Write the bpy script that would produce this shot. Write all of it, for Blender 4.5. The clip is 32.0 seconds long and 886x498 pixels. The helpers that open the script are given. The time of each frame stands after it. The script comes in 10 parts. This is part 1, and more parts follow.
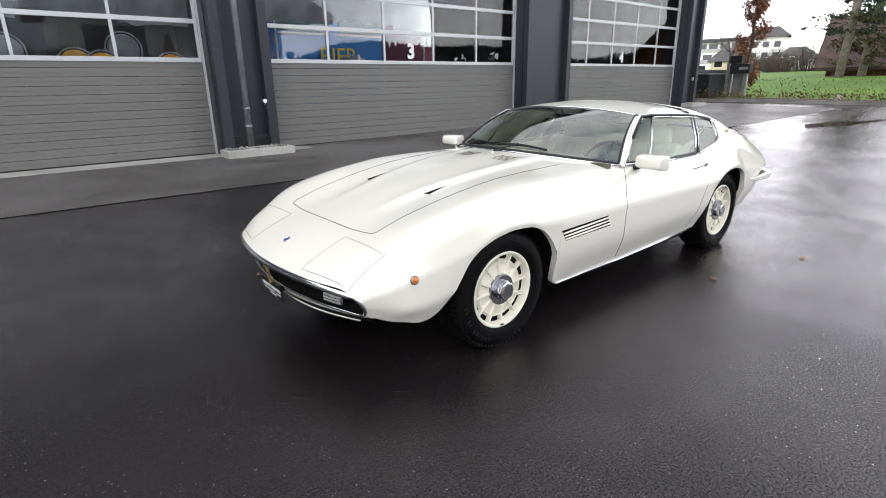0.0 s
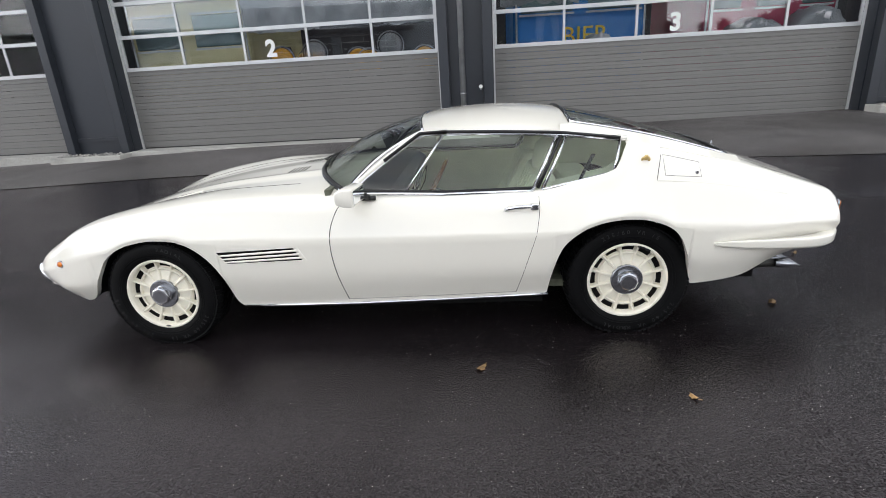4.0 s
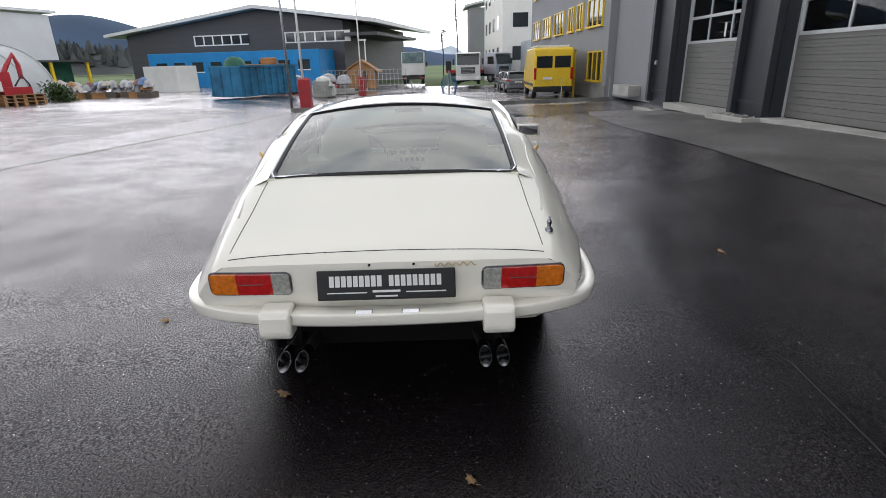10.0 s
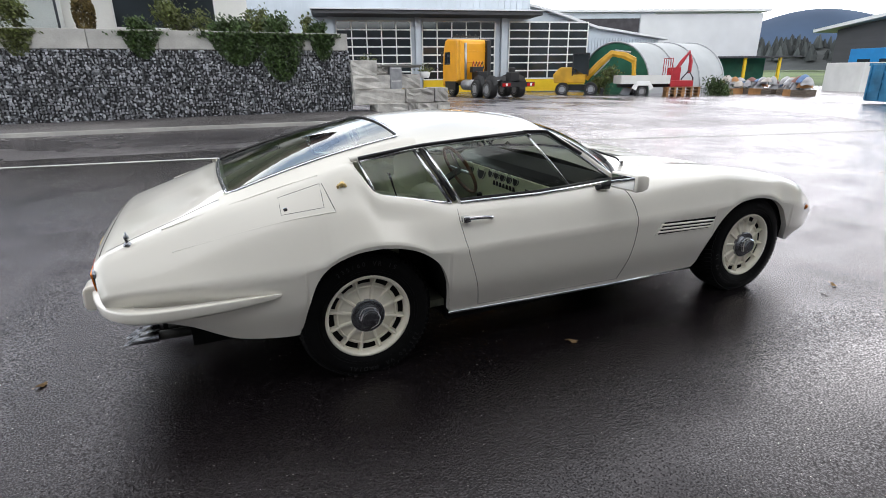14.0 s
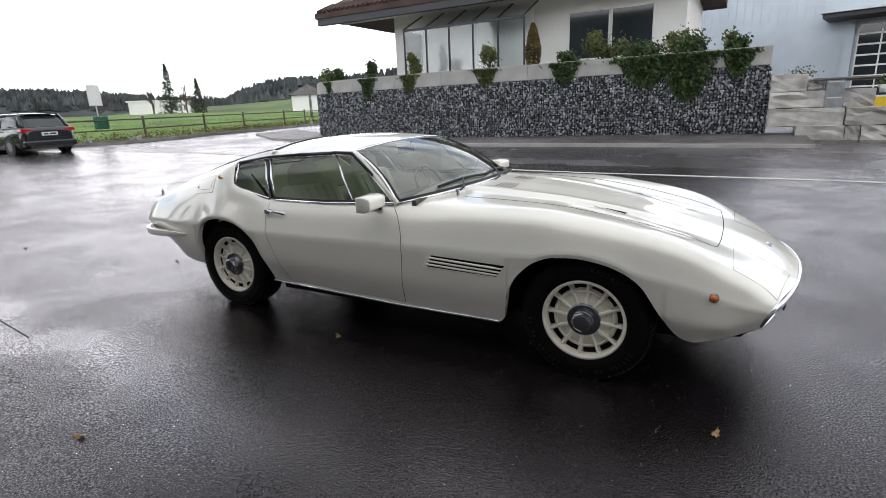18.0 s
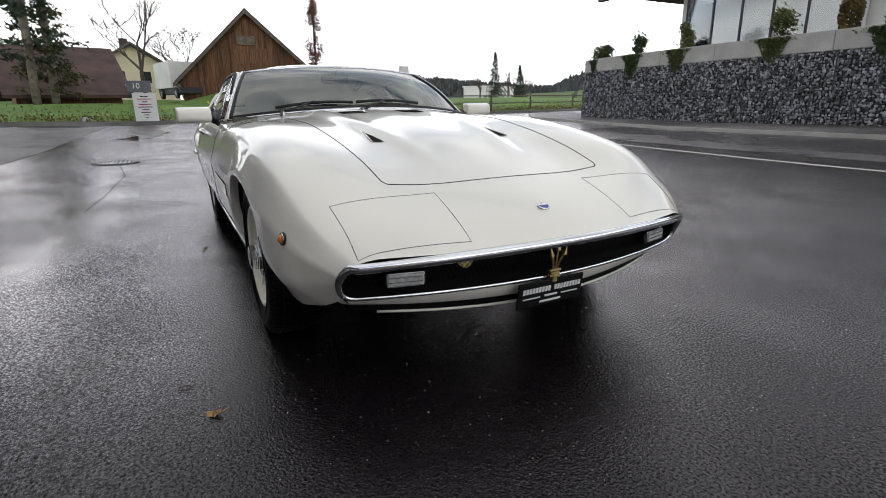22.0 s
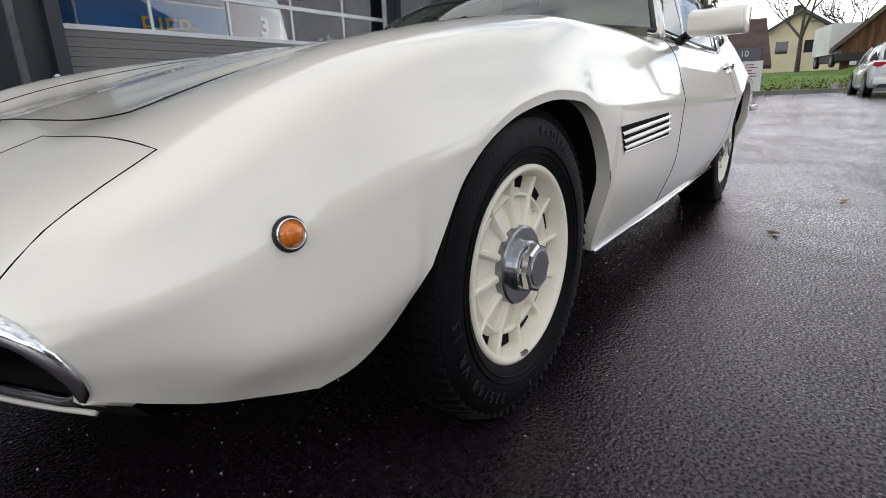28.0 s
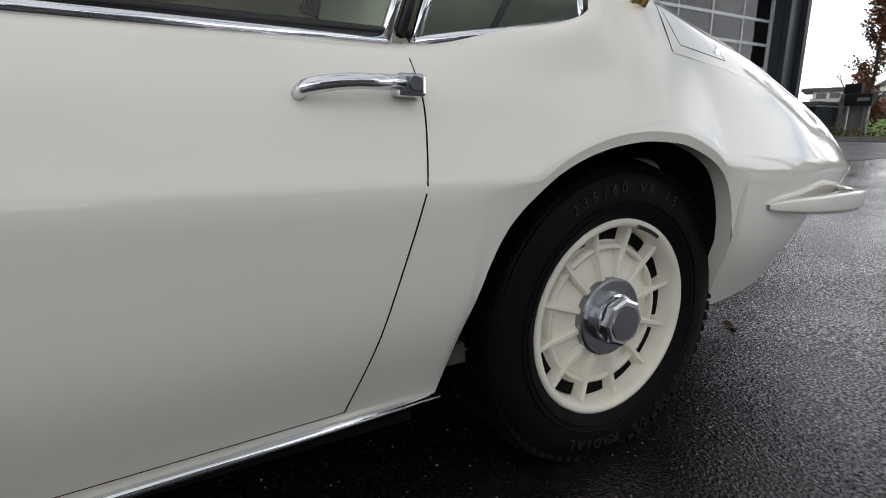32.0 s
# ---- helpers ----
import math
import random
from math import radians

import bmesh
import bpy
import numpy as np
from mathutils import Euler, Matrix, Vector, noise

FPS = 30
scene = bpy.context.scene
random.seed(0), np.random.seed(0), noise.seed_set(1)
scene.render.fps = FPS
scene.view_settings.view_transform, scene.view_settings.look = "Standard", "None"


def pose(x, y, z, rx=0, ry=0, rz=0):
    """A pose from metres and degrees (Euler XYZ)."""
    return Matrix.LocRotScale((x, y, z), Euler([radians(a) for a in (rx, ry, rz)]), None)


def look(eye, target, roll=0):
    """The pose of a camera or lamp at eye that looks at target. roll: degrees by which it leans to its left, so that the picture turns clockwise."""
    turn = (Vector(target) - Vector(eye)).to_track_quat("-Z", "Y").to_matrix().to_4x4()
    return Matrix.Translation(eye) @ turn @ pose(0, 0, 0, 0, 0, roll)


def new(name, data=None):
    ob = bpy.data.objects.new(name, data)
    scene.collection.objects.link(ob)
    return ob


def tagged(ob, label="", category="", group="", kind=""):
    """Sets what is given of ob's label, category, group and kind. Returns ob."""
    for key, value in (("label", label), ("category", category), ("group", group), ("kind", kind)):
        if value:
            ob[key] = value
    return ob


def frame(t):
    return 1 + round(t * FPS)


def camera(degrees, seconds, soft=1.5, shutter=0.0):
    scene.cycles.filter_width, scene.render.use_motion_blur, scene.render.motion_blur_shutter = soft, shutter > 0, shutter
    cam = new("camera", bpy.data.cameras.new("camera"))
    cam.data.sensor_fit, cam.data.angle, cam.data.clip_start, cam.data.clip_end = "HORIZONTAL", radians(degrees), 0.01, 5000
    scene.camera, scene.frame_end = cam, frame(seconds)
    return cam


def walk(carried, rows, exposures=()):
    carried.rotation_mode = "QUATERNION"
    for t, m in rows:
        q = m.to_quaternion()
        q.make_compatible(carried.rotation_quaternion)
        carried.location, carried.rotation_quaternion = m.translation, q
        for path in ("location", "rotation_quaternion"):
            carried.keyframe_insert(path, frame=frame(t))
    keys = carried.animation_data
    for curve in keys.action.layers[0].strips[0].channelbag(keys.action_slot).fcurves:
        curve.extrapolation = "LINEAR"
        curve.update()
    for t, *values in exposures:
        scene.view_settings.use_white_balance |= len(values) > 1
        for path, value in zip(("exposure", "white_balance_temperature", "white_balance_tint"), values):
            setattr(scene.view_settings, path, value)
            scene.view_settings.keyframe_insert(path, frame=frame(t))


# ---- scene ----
cam = camera(81.1, 32.0, 0.9)
PATH = [
    (0, (-1.804, -2.547, 1.334), (-0.603, -1.07, 0.719), -0.9),
    (0.5, (-1.435, -2.632, 1.339), (-0.346, -1.073, 0.719), -2.2),
    (1, (-1.04, -2.745, 1.341), (-0.067, -1.114, 0.714), -2.6),
    (1.5, (-0.605, -2.859, 1.347), (0.191, -1.141, 0.705), -3.1),
    (2, (-0.132, -2.986, 1.362), (0.451, -1.19, 0.704), -3.6),
    (2.5, (0.368, -3.086, 1.386), (0.749, -1.24, 0.718), -3.2),
    (3, (0.847, -3.211, 1.393), (1.028, -1.334, 0.728), -2.9),
    (3.5, (1.323, -3.3, 1.383), (1.309, -1.41, 0.728), -2.9),
    (4, (1.809, -3.339, 1.4), (1.638, -1.457, 0.745), -3.5),
    (4.5, (2.305, -3.349, 1.42), (1.959, -1.493, 0.762), -3.8),
    (6.5, (4.102, -2.651, 1.401), (2.986, -1.129, 0.739), -1.8),
    (7, (4.433, -2.328, 1.411), (3.13, -0.963, 0.747), -2.0),
    (7.5, (4.707, -1.938, 1.392), (3.249, -0.741, 0.728), -1.9),
    (8, (4.993, -1.499, 1.39), (3.407, -0.471, 0.737), -2.5),
    (8.5, (5.168, -1.101, 1.372), (3.464, -0.276, 0.726), -1.9),
    (9, (5.306, -0.686, 1.373), (3.498, -0.131, 0.723), -1.5),
    (9.5, (5.385, -0.251, 1.358), (3.519, 0.049, 0.704), -1.4),
    (10, (5.354, 0.194, 1.356), (3.47, 0.209, 0.684), -1.5),
    (10.5, (5.271, 0.637, 1.337), (3.409, 0.357, 0.665), -2.1),
    (11, (5.11, 1.043, 1.324), (3.328, 0.433, 0.653), -2.3),
    (11.5, (4.882, 1.431, 1.332), (3.227, 0.531, 0.66), -2.1),
    (12, (4.608, 1.821, 1.339), (3.092, 0.7, 0.673), -1.7),
    (12.5, (4.28, 2.128, 1.35), (2.925, 0.814, 0.688), -1.0),
    (13, (3.922, 2.437, 1.367), (2.751, 0.954, 0.711), -0.6),
    (13.5, (3.544, 2.708, 1.372), (2.583, 1.079, 0.72), -0.6),
    (14, (3.104, 2.944, 1.392), (2.336, 1.214, 0.746), -0.6),
    (14.5, (2.669, 3.14, 1.407), (2.081, 1.337, 0.774), -0.3),
    (16.5, (0.788, 3.423, 1.403), (1.096, 1.53, 0.834), -3.3),
    (17, (0.29, 3.403, 1.378), (0.813, 1.552, 0.829), -3.3),
    (17.5, (-0.148, 3.309, 1.359), (0.585, 1.527, 0.824), -2.7),
    (18, (-0.558, 3.194, 1.347), (0.381, 1.51, 0.816), -2.5),
    (18.5, (-0.947, 3.055, 1.342), (0.211, 1.512, 0.818), -2.3),
    (19, (-1.293, 2.83, 1.311), (0.045, 1.44, 0.788), -1.7),
    (19.5, (-1.641, 2.55, 1.291), (-0.161, 1.313, 0.764), -2.5),
    (20, (-1.914, 2.247, 1.28), (-0.335, 1.137, 0.755), -2.5),
    (20.5, (-2.13, 1.909, 1.267), (-0.484, 0.901, 0.742), -1.8),
    (21, (-2.316, 1.573, 1.216), (-0.631, 0.63, 0.693), -1.1),
    (21.5, (-2.266, 1.264, 1.075), (-0.564, 0.359, 0.542), -0.9),
    (22, (-2.142, 1.09, 0.888), (-0.436, 0.195, 0.351), -0.9),
    (22.5, (-1.956, 1.04, 0.725), (-0.247, 0.15, 0.187), -0.8),
    (23, (-1.757, 1.011, 0.65), (-0.048, 0.124, 0.109), -0.5),
    (23.5, (-1.621, 0.96, 0.607), (0.09, 0.076, 0.068), -0.5),
    (24, (-1.559, 0.825, 0.602), (0.153, -0.055, 0.058), -0.5),
    (24.5, (-1.577, 0.598, 0.602), (0.153, -0.243, 0.052), -0.7),
    (25, (-1.573, 0.318, 0.623), (0.218, -0.377, 0.069), -1.7),
    (25.5, (-1.557, -0.001, 0.649), (0.306, -0.468, 0.09), -2.8),
    (27.5, (-1.104, -1.119, 0.644), (0.484, -0.04, 0.083), -5.3),
    (28, (-0.904, -1.287, 0.642), (0.63, -0.134, 0.079), -2.1),
    (28.5, (-0.666, -1.373, 0.591), (0.843, -0.177, 0.048), -1.6),
    (29, (-0.414, -1.423, 0.565), (1.044, -0.152, 0.058), -2.1),
    (29.5, (-0.076, -1.472, 0.594), (1.285, -0.102, 0.079), -1.9),
    (30, (0.297, -1.537, 0.617), (1.57, -0.079, 0.116), -2.3),
    (30.5, (0.671, -1.55, 0.63), (1.865, -0.01, 0.187), -2.1),
    (31, (1.043, -1.53, 0.646), (2.127, 0.095, 0.216), -1.2),
    (31.5, (1.404, -1.517, 0.665), (2.413, 0.151, 0.225), -0.4),
    (32, (1.738, -1.484, 0.678), (2.691, 0.217, 0.233), 0.1),
]
walk(cam, [(t, look(eye, target, roll)) for t, eye, target, roll in PATH], exposures=[(0, 0.48), (2, 0.38), (4, 0.44), (7, 0.36), (9, 0.04), (10, -0.15), (11, -0.22), (12, -0.28), (13, 0.02), (14, 0.40), (17, 0.35), (18, 0.08), (19, -0.12), (20, -0.33), (22, -0.38), (23, -0.15), (24, 0.08), (25, 0.05), (25.5, -0.05), (28, -0.2), (29, 0.16), (30, 0.1), (31, -0.4), (32, -0.58)])

# ---- world, sun, exposure ----
SUN_DIR = Vector((-0.30, 0.22, 0.92)).normalized()
world = bpy.data.worlds.new("world")
scene.world = world
world.use_nodes = True
wn, wl = world.node_tree.nodes, world.node_tree.links
wn.clear()
w_out = wn.new("ShaderNodeOutputWorld")
w_bg = wn.new("ShaderNodeBackground")
w_sky = wn.new("ShaderNodeTexSky")
w_sky.sky_type = "NISHITA"
w_sky.sun_disc = False
w_sky.sun_elevation = math.asin(SUN_DIR.z)
w_sky.sun_rotation = math.atan2(SUN_DIR.x, SUN_DIR.y)
w_tc = wn.new("ShaderNodeTexCoord")
w_map = wn.new("ShaderNodeMapping")
w_map.inputs["Scale"].default_value = (1.0, 1.0, 3.2)
w_noise = wn.new("ShaderNodeTexNoise")
w_noise.inputs["Scale"].default_value = 2.1
w_noise.inputs["Detail"].default_value = 8.0
w_noise.inputs["Roughness"].default_value = 0.55
w_ramp = wn.new("ShaderNodeValToRGB")
w_ramp.color_ramp.elements[0].position = 0.36
w_ramp.color_ramp.elements[0].color = (0.1, 0.1, 0.1, 1)
w_ramp.color_ramp.elements[1].position = 0.50
w_ramp.color_ramp.elements[1].color = (1, 1, 1, 1)
w_noise2 = wn.new("ShaderNodeTexNoise")
w_noise2.inputs["Scale"].default_value = 3.4
w_noise2.inputs["Detail"].default_value = 6.0
w_cloud = wn.new("ShaderNodeValToRGB")
w_cloud.color_ramp.elements[0].position = 0.30
w_cloud.color_ramp.elements[0].color = (7.0, 7.3, 7.8, 1)
w_cloud.color_ramp.elements[1].position = 0.66
w_cloud.color_ramp.elements[1].color = (11.5, 11.5, 11.6, 1)
w_mix = wn.new("ShaderNodeMixRGB")
w_bg.inputs["Strength"].default_value = 0.15
wl.new(w_tc.outputs["Generated"], w_map.inputs["Vector"])
wl.new(w_map.outputs["Vector"], w_noise.inputs["Vector"])
wl.new(w_map.outputs["Vector"], w_noise2.inputs["Vector"])
# thicker cover towards the sun
w_cover = wn.new("ShaderNodeMath")
w_cover.operation = "MULTIPLY_ADD"
w_cover.inputs[1].default_value = 0.03
wl.new(w_noise.outputs["Fac"], w_cover.inputs[2])
wl.new(w_cover.outputs["Value"], w_ramp.inputs["Fac"])
wl.new(w_noise2.outputs["Fac"], w_cloud.inputs["Fac"])
wl.new(w_ramp.outputs["Color"], w_mix.inputs["Fac"])
wl.new(w_sky.outputs["Color"], w_mix.inputs["Color1"])
wl.new(w_cloud.outputs["Color"], w_mix.inputs["Color2"])
# clouds glow towards the hidden sun
w_dot = wn.new("ShaderNodeVectorMath")
w_dot.operation = "DOT_PRODUCT"
w_dot.inputs[1].default_value = tuple(SUN_DIR)
w_glow = wn.new("ShaderNodeMapRange")
w_glow.interpolation_type = "SMOOTHSTEP"
w_glow.inputs["From Min"].default_value, w_glow.inputs["From Max"].default_value = -0.4, 1.0
w_glow.inputs["To Min"].default_value, w_glow.inputs["To Max"].default_value = 0.98, 1.14
w_lit = wn.new("ShaderNodeVectorMath")
w_lit.operation = "SCALE"
wl.new(w_tc.outputs["Generated"], w_dot.inputs[0])
wl.new(w_dot.outputs["Value"], w_glow.inputs["Value"])
wl.new(w_dot.outputs["Value"], w_cover.inputs[0])
wl.new(w_mix.outputs["Color"], w_lit.inputs[0])
wl.new(w_glow.outputs["Result"], w_lit.inputs["Scale"])
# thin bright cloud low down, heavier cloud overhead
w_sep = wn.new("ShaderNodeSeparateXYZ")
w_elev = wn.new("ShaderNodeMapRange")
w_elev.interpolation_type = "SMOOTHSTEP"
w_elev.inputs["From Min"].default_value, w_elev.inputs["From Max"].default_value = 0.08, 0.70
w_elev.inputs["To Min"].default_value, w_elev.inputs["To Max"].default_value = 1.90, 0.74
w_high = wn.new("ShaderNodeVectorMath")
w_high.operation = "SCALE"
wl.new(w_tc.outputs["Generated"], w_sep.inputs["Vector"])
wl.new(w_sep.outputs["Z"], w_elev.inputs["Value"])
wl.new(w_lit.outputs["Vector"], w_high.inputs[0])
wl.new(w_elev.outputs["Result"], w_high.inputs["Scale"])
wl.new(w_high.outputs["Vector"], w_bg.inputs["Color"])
wl.new(w_bg.outputs["Background"], w_out.inputs["Surface"])

sun_data = bpy.data.lights.new("sun", "SUN")
sun_data.energy = 0.15
sun_data.angle = radians(80)
sun_data.color = (1.0, 0.96, 0.90)
sun = new("sun", sun_data)
sun.matrix_world = look((0, 0, 60), Vector((0, 0, 60)) - SUN_DIR * 10)

# ---- materials ----
def mat(name, color, rough=0.5, metal=0.0, vary=0.12, scale=4.0, bump=0.0, bump_scale=60.0, coat=0.0, spec=0.5, random=0.0, island=0.0,
        tint=None, trans=0.0, ior=1.45, emit=0.0, fine=0.0, rough_vary=0.0, stretch=(1, 1, 1)):
    """A surface with colour variation at two scales, grain and relief."""
    m = bpy.data.materials.new(name)
    m.use_nodes = True
    n, l = m.node_tree.nodes, m.node_tree.links
    b = n["Principled BSDF"]
    b.inputs["Roughness"].default_value = rough
    b.inputs["Metallic"].default_value = metal
    b.inputs["Specular IOR Level"].default_value = spec
    b.inputs["IOR"].default_value = ior
    b.inputs["Coat Weight"].default_value = coat
    b.inputs["Coat Roughness"].default_value = 0.04
    b.inputs["Transmission Weight"].default_value = trans
    if emit:
        b.inputs["Emission Color"].default_value = (*color, 1)
        b.inputs["Emission Strength"].default_value = emit
    tc = n.new("ShaderNodeTexCoord")
    mp = n.new("ShaderNodeMapping")
    mp.inputs["Scale"].default_value = stretch
    l.new(tc.outputs["Object"], mp.inputs["Vector"])
    other = tint or tuple(c * (1 - 2.2 * vary) for c in color)
    nz = n.new("ShaderNodeTexNoise")
    nz.inputs["Scale"].default_value = scale
    nz.inputs["Detail"].default_value = 6.0
    l.new(mp.outputs["Vector"], nz.inputs["Vector"])
    ramp = n.new("ShaderNodeValToRGB")
    ramp.color_ramp.elements[0].position, ramp.color_ramp.elements[1].position = 0.33, 0.68
    ramp.color_ramp.elements[0].color = (*other, 1)
    ramp.color_ramp.elements[1].color = (*color, 1)
    l.new(nz.outputs["Fac"], ramp.inputs["Fac"])
    out = ramp.outputs["Color"]
    if fine:
        nf = n.new("ShaderNodeTexNoise")
        nf.inputs["Scale"].default_value = scale * 24
        nf.inputs["Detail"].default_value = 3.0
        l.new(mp.outputs["Vector"], nf.inputs["Vector"])
        mr = n.new("ShaderNodeMapRange")
        mr.inputs["From Min"].default_value, mr.inputs["From Max"].default_value = 0.3, 0.7
        mr.inputs["To Min"].default_value, mr.inputs["To Max"].default_value = 1 - fine, 1 + fine
        l.new(nf.outputs["Fac"], mr.inputs["Value"])
        mx = n.new("ShaderNodeVectorMath")
        mx.operation = "SCALE"
        l.new(out, mx.inputs[0])
        l.new(mr.outputs["Result"], mx.inputs["Scale"])
        out = mx.outputs["Vector"]
    if random or island:
        src = n.new("ShaderNodeObjectInfo").outputs["Random"] if random else n.new("ShaderNodeNewGeometry").outputs["Random Per Island"]
        amount = random or island
        mr2 = n.new("ShaderNodeMapRange")
        mr2.inputs["To Min"].default_value, mr2.inputs["To Max"].default_value = 1 - amount, 1 + amount
        l.new(src, mr2.inputs["Value"])
        mx2 = n.new("ShaderNodeVectorMath")
        mx2.operation = "SCALE"
        l.new(out, mx2.inputs[0])
        l.new(mr2.outputs["Result"], mx2.inputs["Scale"])
        out = mx2.outputs["Vector"]
    l.new(out, b.inputs["Base Color"])
    if rough_vary:
        mr3 = n.new("ShaderNodeMapRange")
        mr3.inputs["From Min"].default_value, mr3.inputs["From Max"].default_value = 0.3, 0.7
        mr3.inputs["To Min"].default_value, mr3.inputs["To Max"].default_value = max(0.02, rough - rough_vary), rough + rough_vary
        l.new(nz.outputs["Fac"], mr3.inputs["Value"])
        l.new(mr3.outputs["Result"], b.inputs["Roughness"])
    if bump:
        nb = n.new("ShaderNodeTexNoise")
        nb.inputs["Scale"].default_value = bump_scale
        nb.inputs["Detail"].default_value = 4.0
        l.new(mp.outputs["Vector"], nb.inputs["Vector"])
        bm_ = n.new("ShaderNodeBump")
        bm_.inputs["Strength"].default_value = bump
        bm_.inputs["Distance"].default_value = 0.01
        l.new(nb.outputs["Fac"], bm_.inputs["Height"])
        l.new(bm_.outputs["Normal"], b.inputs["Normal"])
    return m


def asphalt(name, dark, light, wet, dry, patch, gloss=0.8, track=None):
    """Wet asphalt: stone grain, drying patches and smoother wet ones."""
    m = bpy.data.materials.new(name)
    m.use_nodes = True
    n, l = m.node_tree.nodes, m.node_tree.links
    b = n["Principled BSDF"]
    tc = n.new("ShaderNodeTexCoord")
    big = n.new("ShaderNodeTexNoise")
    big.inputs["Scale"].default_value = patch
    big.inputs["Detail"].default_value = 5.0
    big.inputs["Roughness"].default_value = 0.55
    big.inputs["Distortion"].default_value = 0.4
    grain = n.new("ShaderNodeTexVoronoi")
    grain.inputs["Scale"].default_value = 120.0
    grit = n.new("ShaderNodeTexNoise")
    grit.inputs["Scale"].default_value = 190.0
    grit.inputs["Detail"].default_value = 4.0
    for node in (big, grain, grit):
        l.new(tc.outputs["Object"], node.inputs["Vector"])
    ramp = n.new("ShaderNodeValToRGB")
    ramp.color_ramp.elements[0].position, ramp.color_ramp.elements[1].position = 0.35, 0.70
    ramp.color_ramp.elements[0].color, ramp.color_ramp.elements[1].color = (*dark, 1), (*light, 1)
    l.new(big.outputs["Fac"], ramp.inputs["Fac"])
    mr = n.new("ShaderNodeMapRange")
    mr.inputs["From Min"].default_value, mr.inputs["From Max"].default_value = 0.0, 1.0
    mr.inputs["To Min"].default_value, mr.inputs["To Max"].default_value = 0.22, 1.95
    l.new(grain.outputs["Color"], mr.inputs["Value"])
    mul = n.new("ShaderNodeVectorMath")
    mul.operation = "SCALE"
    l.new(ramp.outputs["Color"], mul.inputs[0])
    l.new(mr.outputs["Result"], mul.inputs["Scale"])
    n.remove(b)
    base = n.new("ShaderNodeBsdfDiffuse")
    # pale grit
    spk = n.new("ShaderNodeTexVoronoi")
    spk.inputs["Scale"].default_value = 42.0
    l.new(tc.outputs["Object"], spk.inputs["Vector"])
    sm = n.new("ShaderNodeMapRange")
    sm.inputs["From Min"].default_value, sm.inputs["From Max"].default_value = 0.15, 0.08
    sm.inputs["To Min"].default_value, sm.inputs["To Max"].default_value = 0.0, 0.8
    l.new(spk.outputs["Distance"], sm.inputs["Value"])
    sr = n.new("ShaderNodeMapRange")
    sr.inputs["From Min"].default_value, sr.inputs["From Max"].default_value = 0.55, 0.9
    l.new(spk.outputs["Color"], sr.inputs["Value"])
    sk = n.new("ShaderNodeMath")
    sk.operation = "MULTIPLY"
    l.new(sm.outputs["Result"], sk.inputs[0])
    l.new(sr.outputs["Result"], sk.inputs[1])
    cm = n.new("ShaderNodeMixRGB")
    cm.inputs["Color2"].default_value = (0.26, 0.25, 0.24, 1)
    l.new(sk.outputs["Value"], cm.inputs["Fac"])
    l.new(mul.outputs["Vector"], cm.inputs["Color1"])
    l.new(cm.outputs["Color"], base.inputs["Color"])
    film = n.new("ShaderNodeBsdfGlossy")
    film.inputs["Color"].default_value = (0.82, 0.785, 0.80, 1)
    rr = n.new("ShaderNodeMapRange")
    rr.inputs["From Min"].default_value, rr.inputs["From Max"].default_value = 0.36, 0.66
    rr.inputs["To Min"].default_value, rr.inputs["To Max"].default_value = wet, dry
    l.new(big.outputs["Fac"], rr.inputs["Value"])
    l.new(rr.outputs["Result"], film.inputs["Roughness"])
    add = n.new("ShaderNodeMath")
    add.operation = "ADD"
    l.new(grain.outputs["Distance"], add.inputs[0])
    l.new(grit.outputs["Fac"], add.inputs[1])
    bp = n.new("ShaderNodeBump")
    bp.inputs["Strength"].default_value = 0.42
    bp.inputs["Distance"].default_value = 0.003
    l.new(add.outputs["Value"], bp.inputs["Height"])
    l.new(bp.outputs["Normal"], base.inputs["Normal"])
    l.new(bp.outputs["Normal"], film.inputs["Normal"])
    # the water film mirrors more the flatter one looks along it
    lw = n.new("ShaderNodeLayerWeight")
    lw.inputs["Blend"].default_value = 0.5
    pw = n.new("ShaderNodeMath")
    pw.operation = "POWER"
    pw.inputs[1].default_value = 3.6
    l.new(lw.outputs["Facing"], pw.inputs[0])
    ws_ = n.new("ShaderNodeMapRange")
    ws_.inputs["From Min"].default_value, ws_.inputs["From Max"].default_value = 0.36, 0.66
    ws_.inputs["To Min"].default_value, ws_.inputs["To Max"].default_value = gloss, gloss * 0.7
    l.new(big.outputs["Fac"], ws_.inputs["Value"])
    ml = n.new("ShaderNodeMath")
    ml.operation = "MULTIPLY_ADD"
    ml.inputs[2].default_value = 0.032
    l.new(pw.outputs["Value"], ml.inputs[0])
    l.new(ws_.outputs["Result"], ml.inputs[1])
    # stones break the film, and it lies in long uneven lenses
    chip = n.new("ShaderNodeTexNoise")
    chip.inputs["Scale"].default_value = 130.0
    chip.inputs["Detail"].default_value = 2.0
    l.new(tc.outputs["Object"], chip.inputs["Vector"])
    cr = n.new("ShaderNodeMapRange")
    cr.inputs["From Min"].default_value, cr.inputs["From Max"].default_value = 0.32, 0.68
    cr.inputs["To Min"].default_value, cr.inputs["To Max"].default_value = 0.22, 1.70
    l.new(chip.outputs["Fac"], cr.inputs["Value"])
    lens_ = n.new("ShaderNodeTexNoise")
    lens_.inputs["Scale"].default_value = 0.9
    lens_.inputs["Detail"].default_value = 6.0
    lens_.inputs["Distortion"].default_value = 1.2
    l.new(tc.outputs["Object"], lens_.inputs["Vector"])
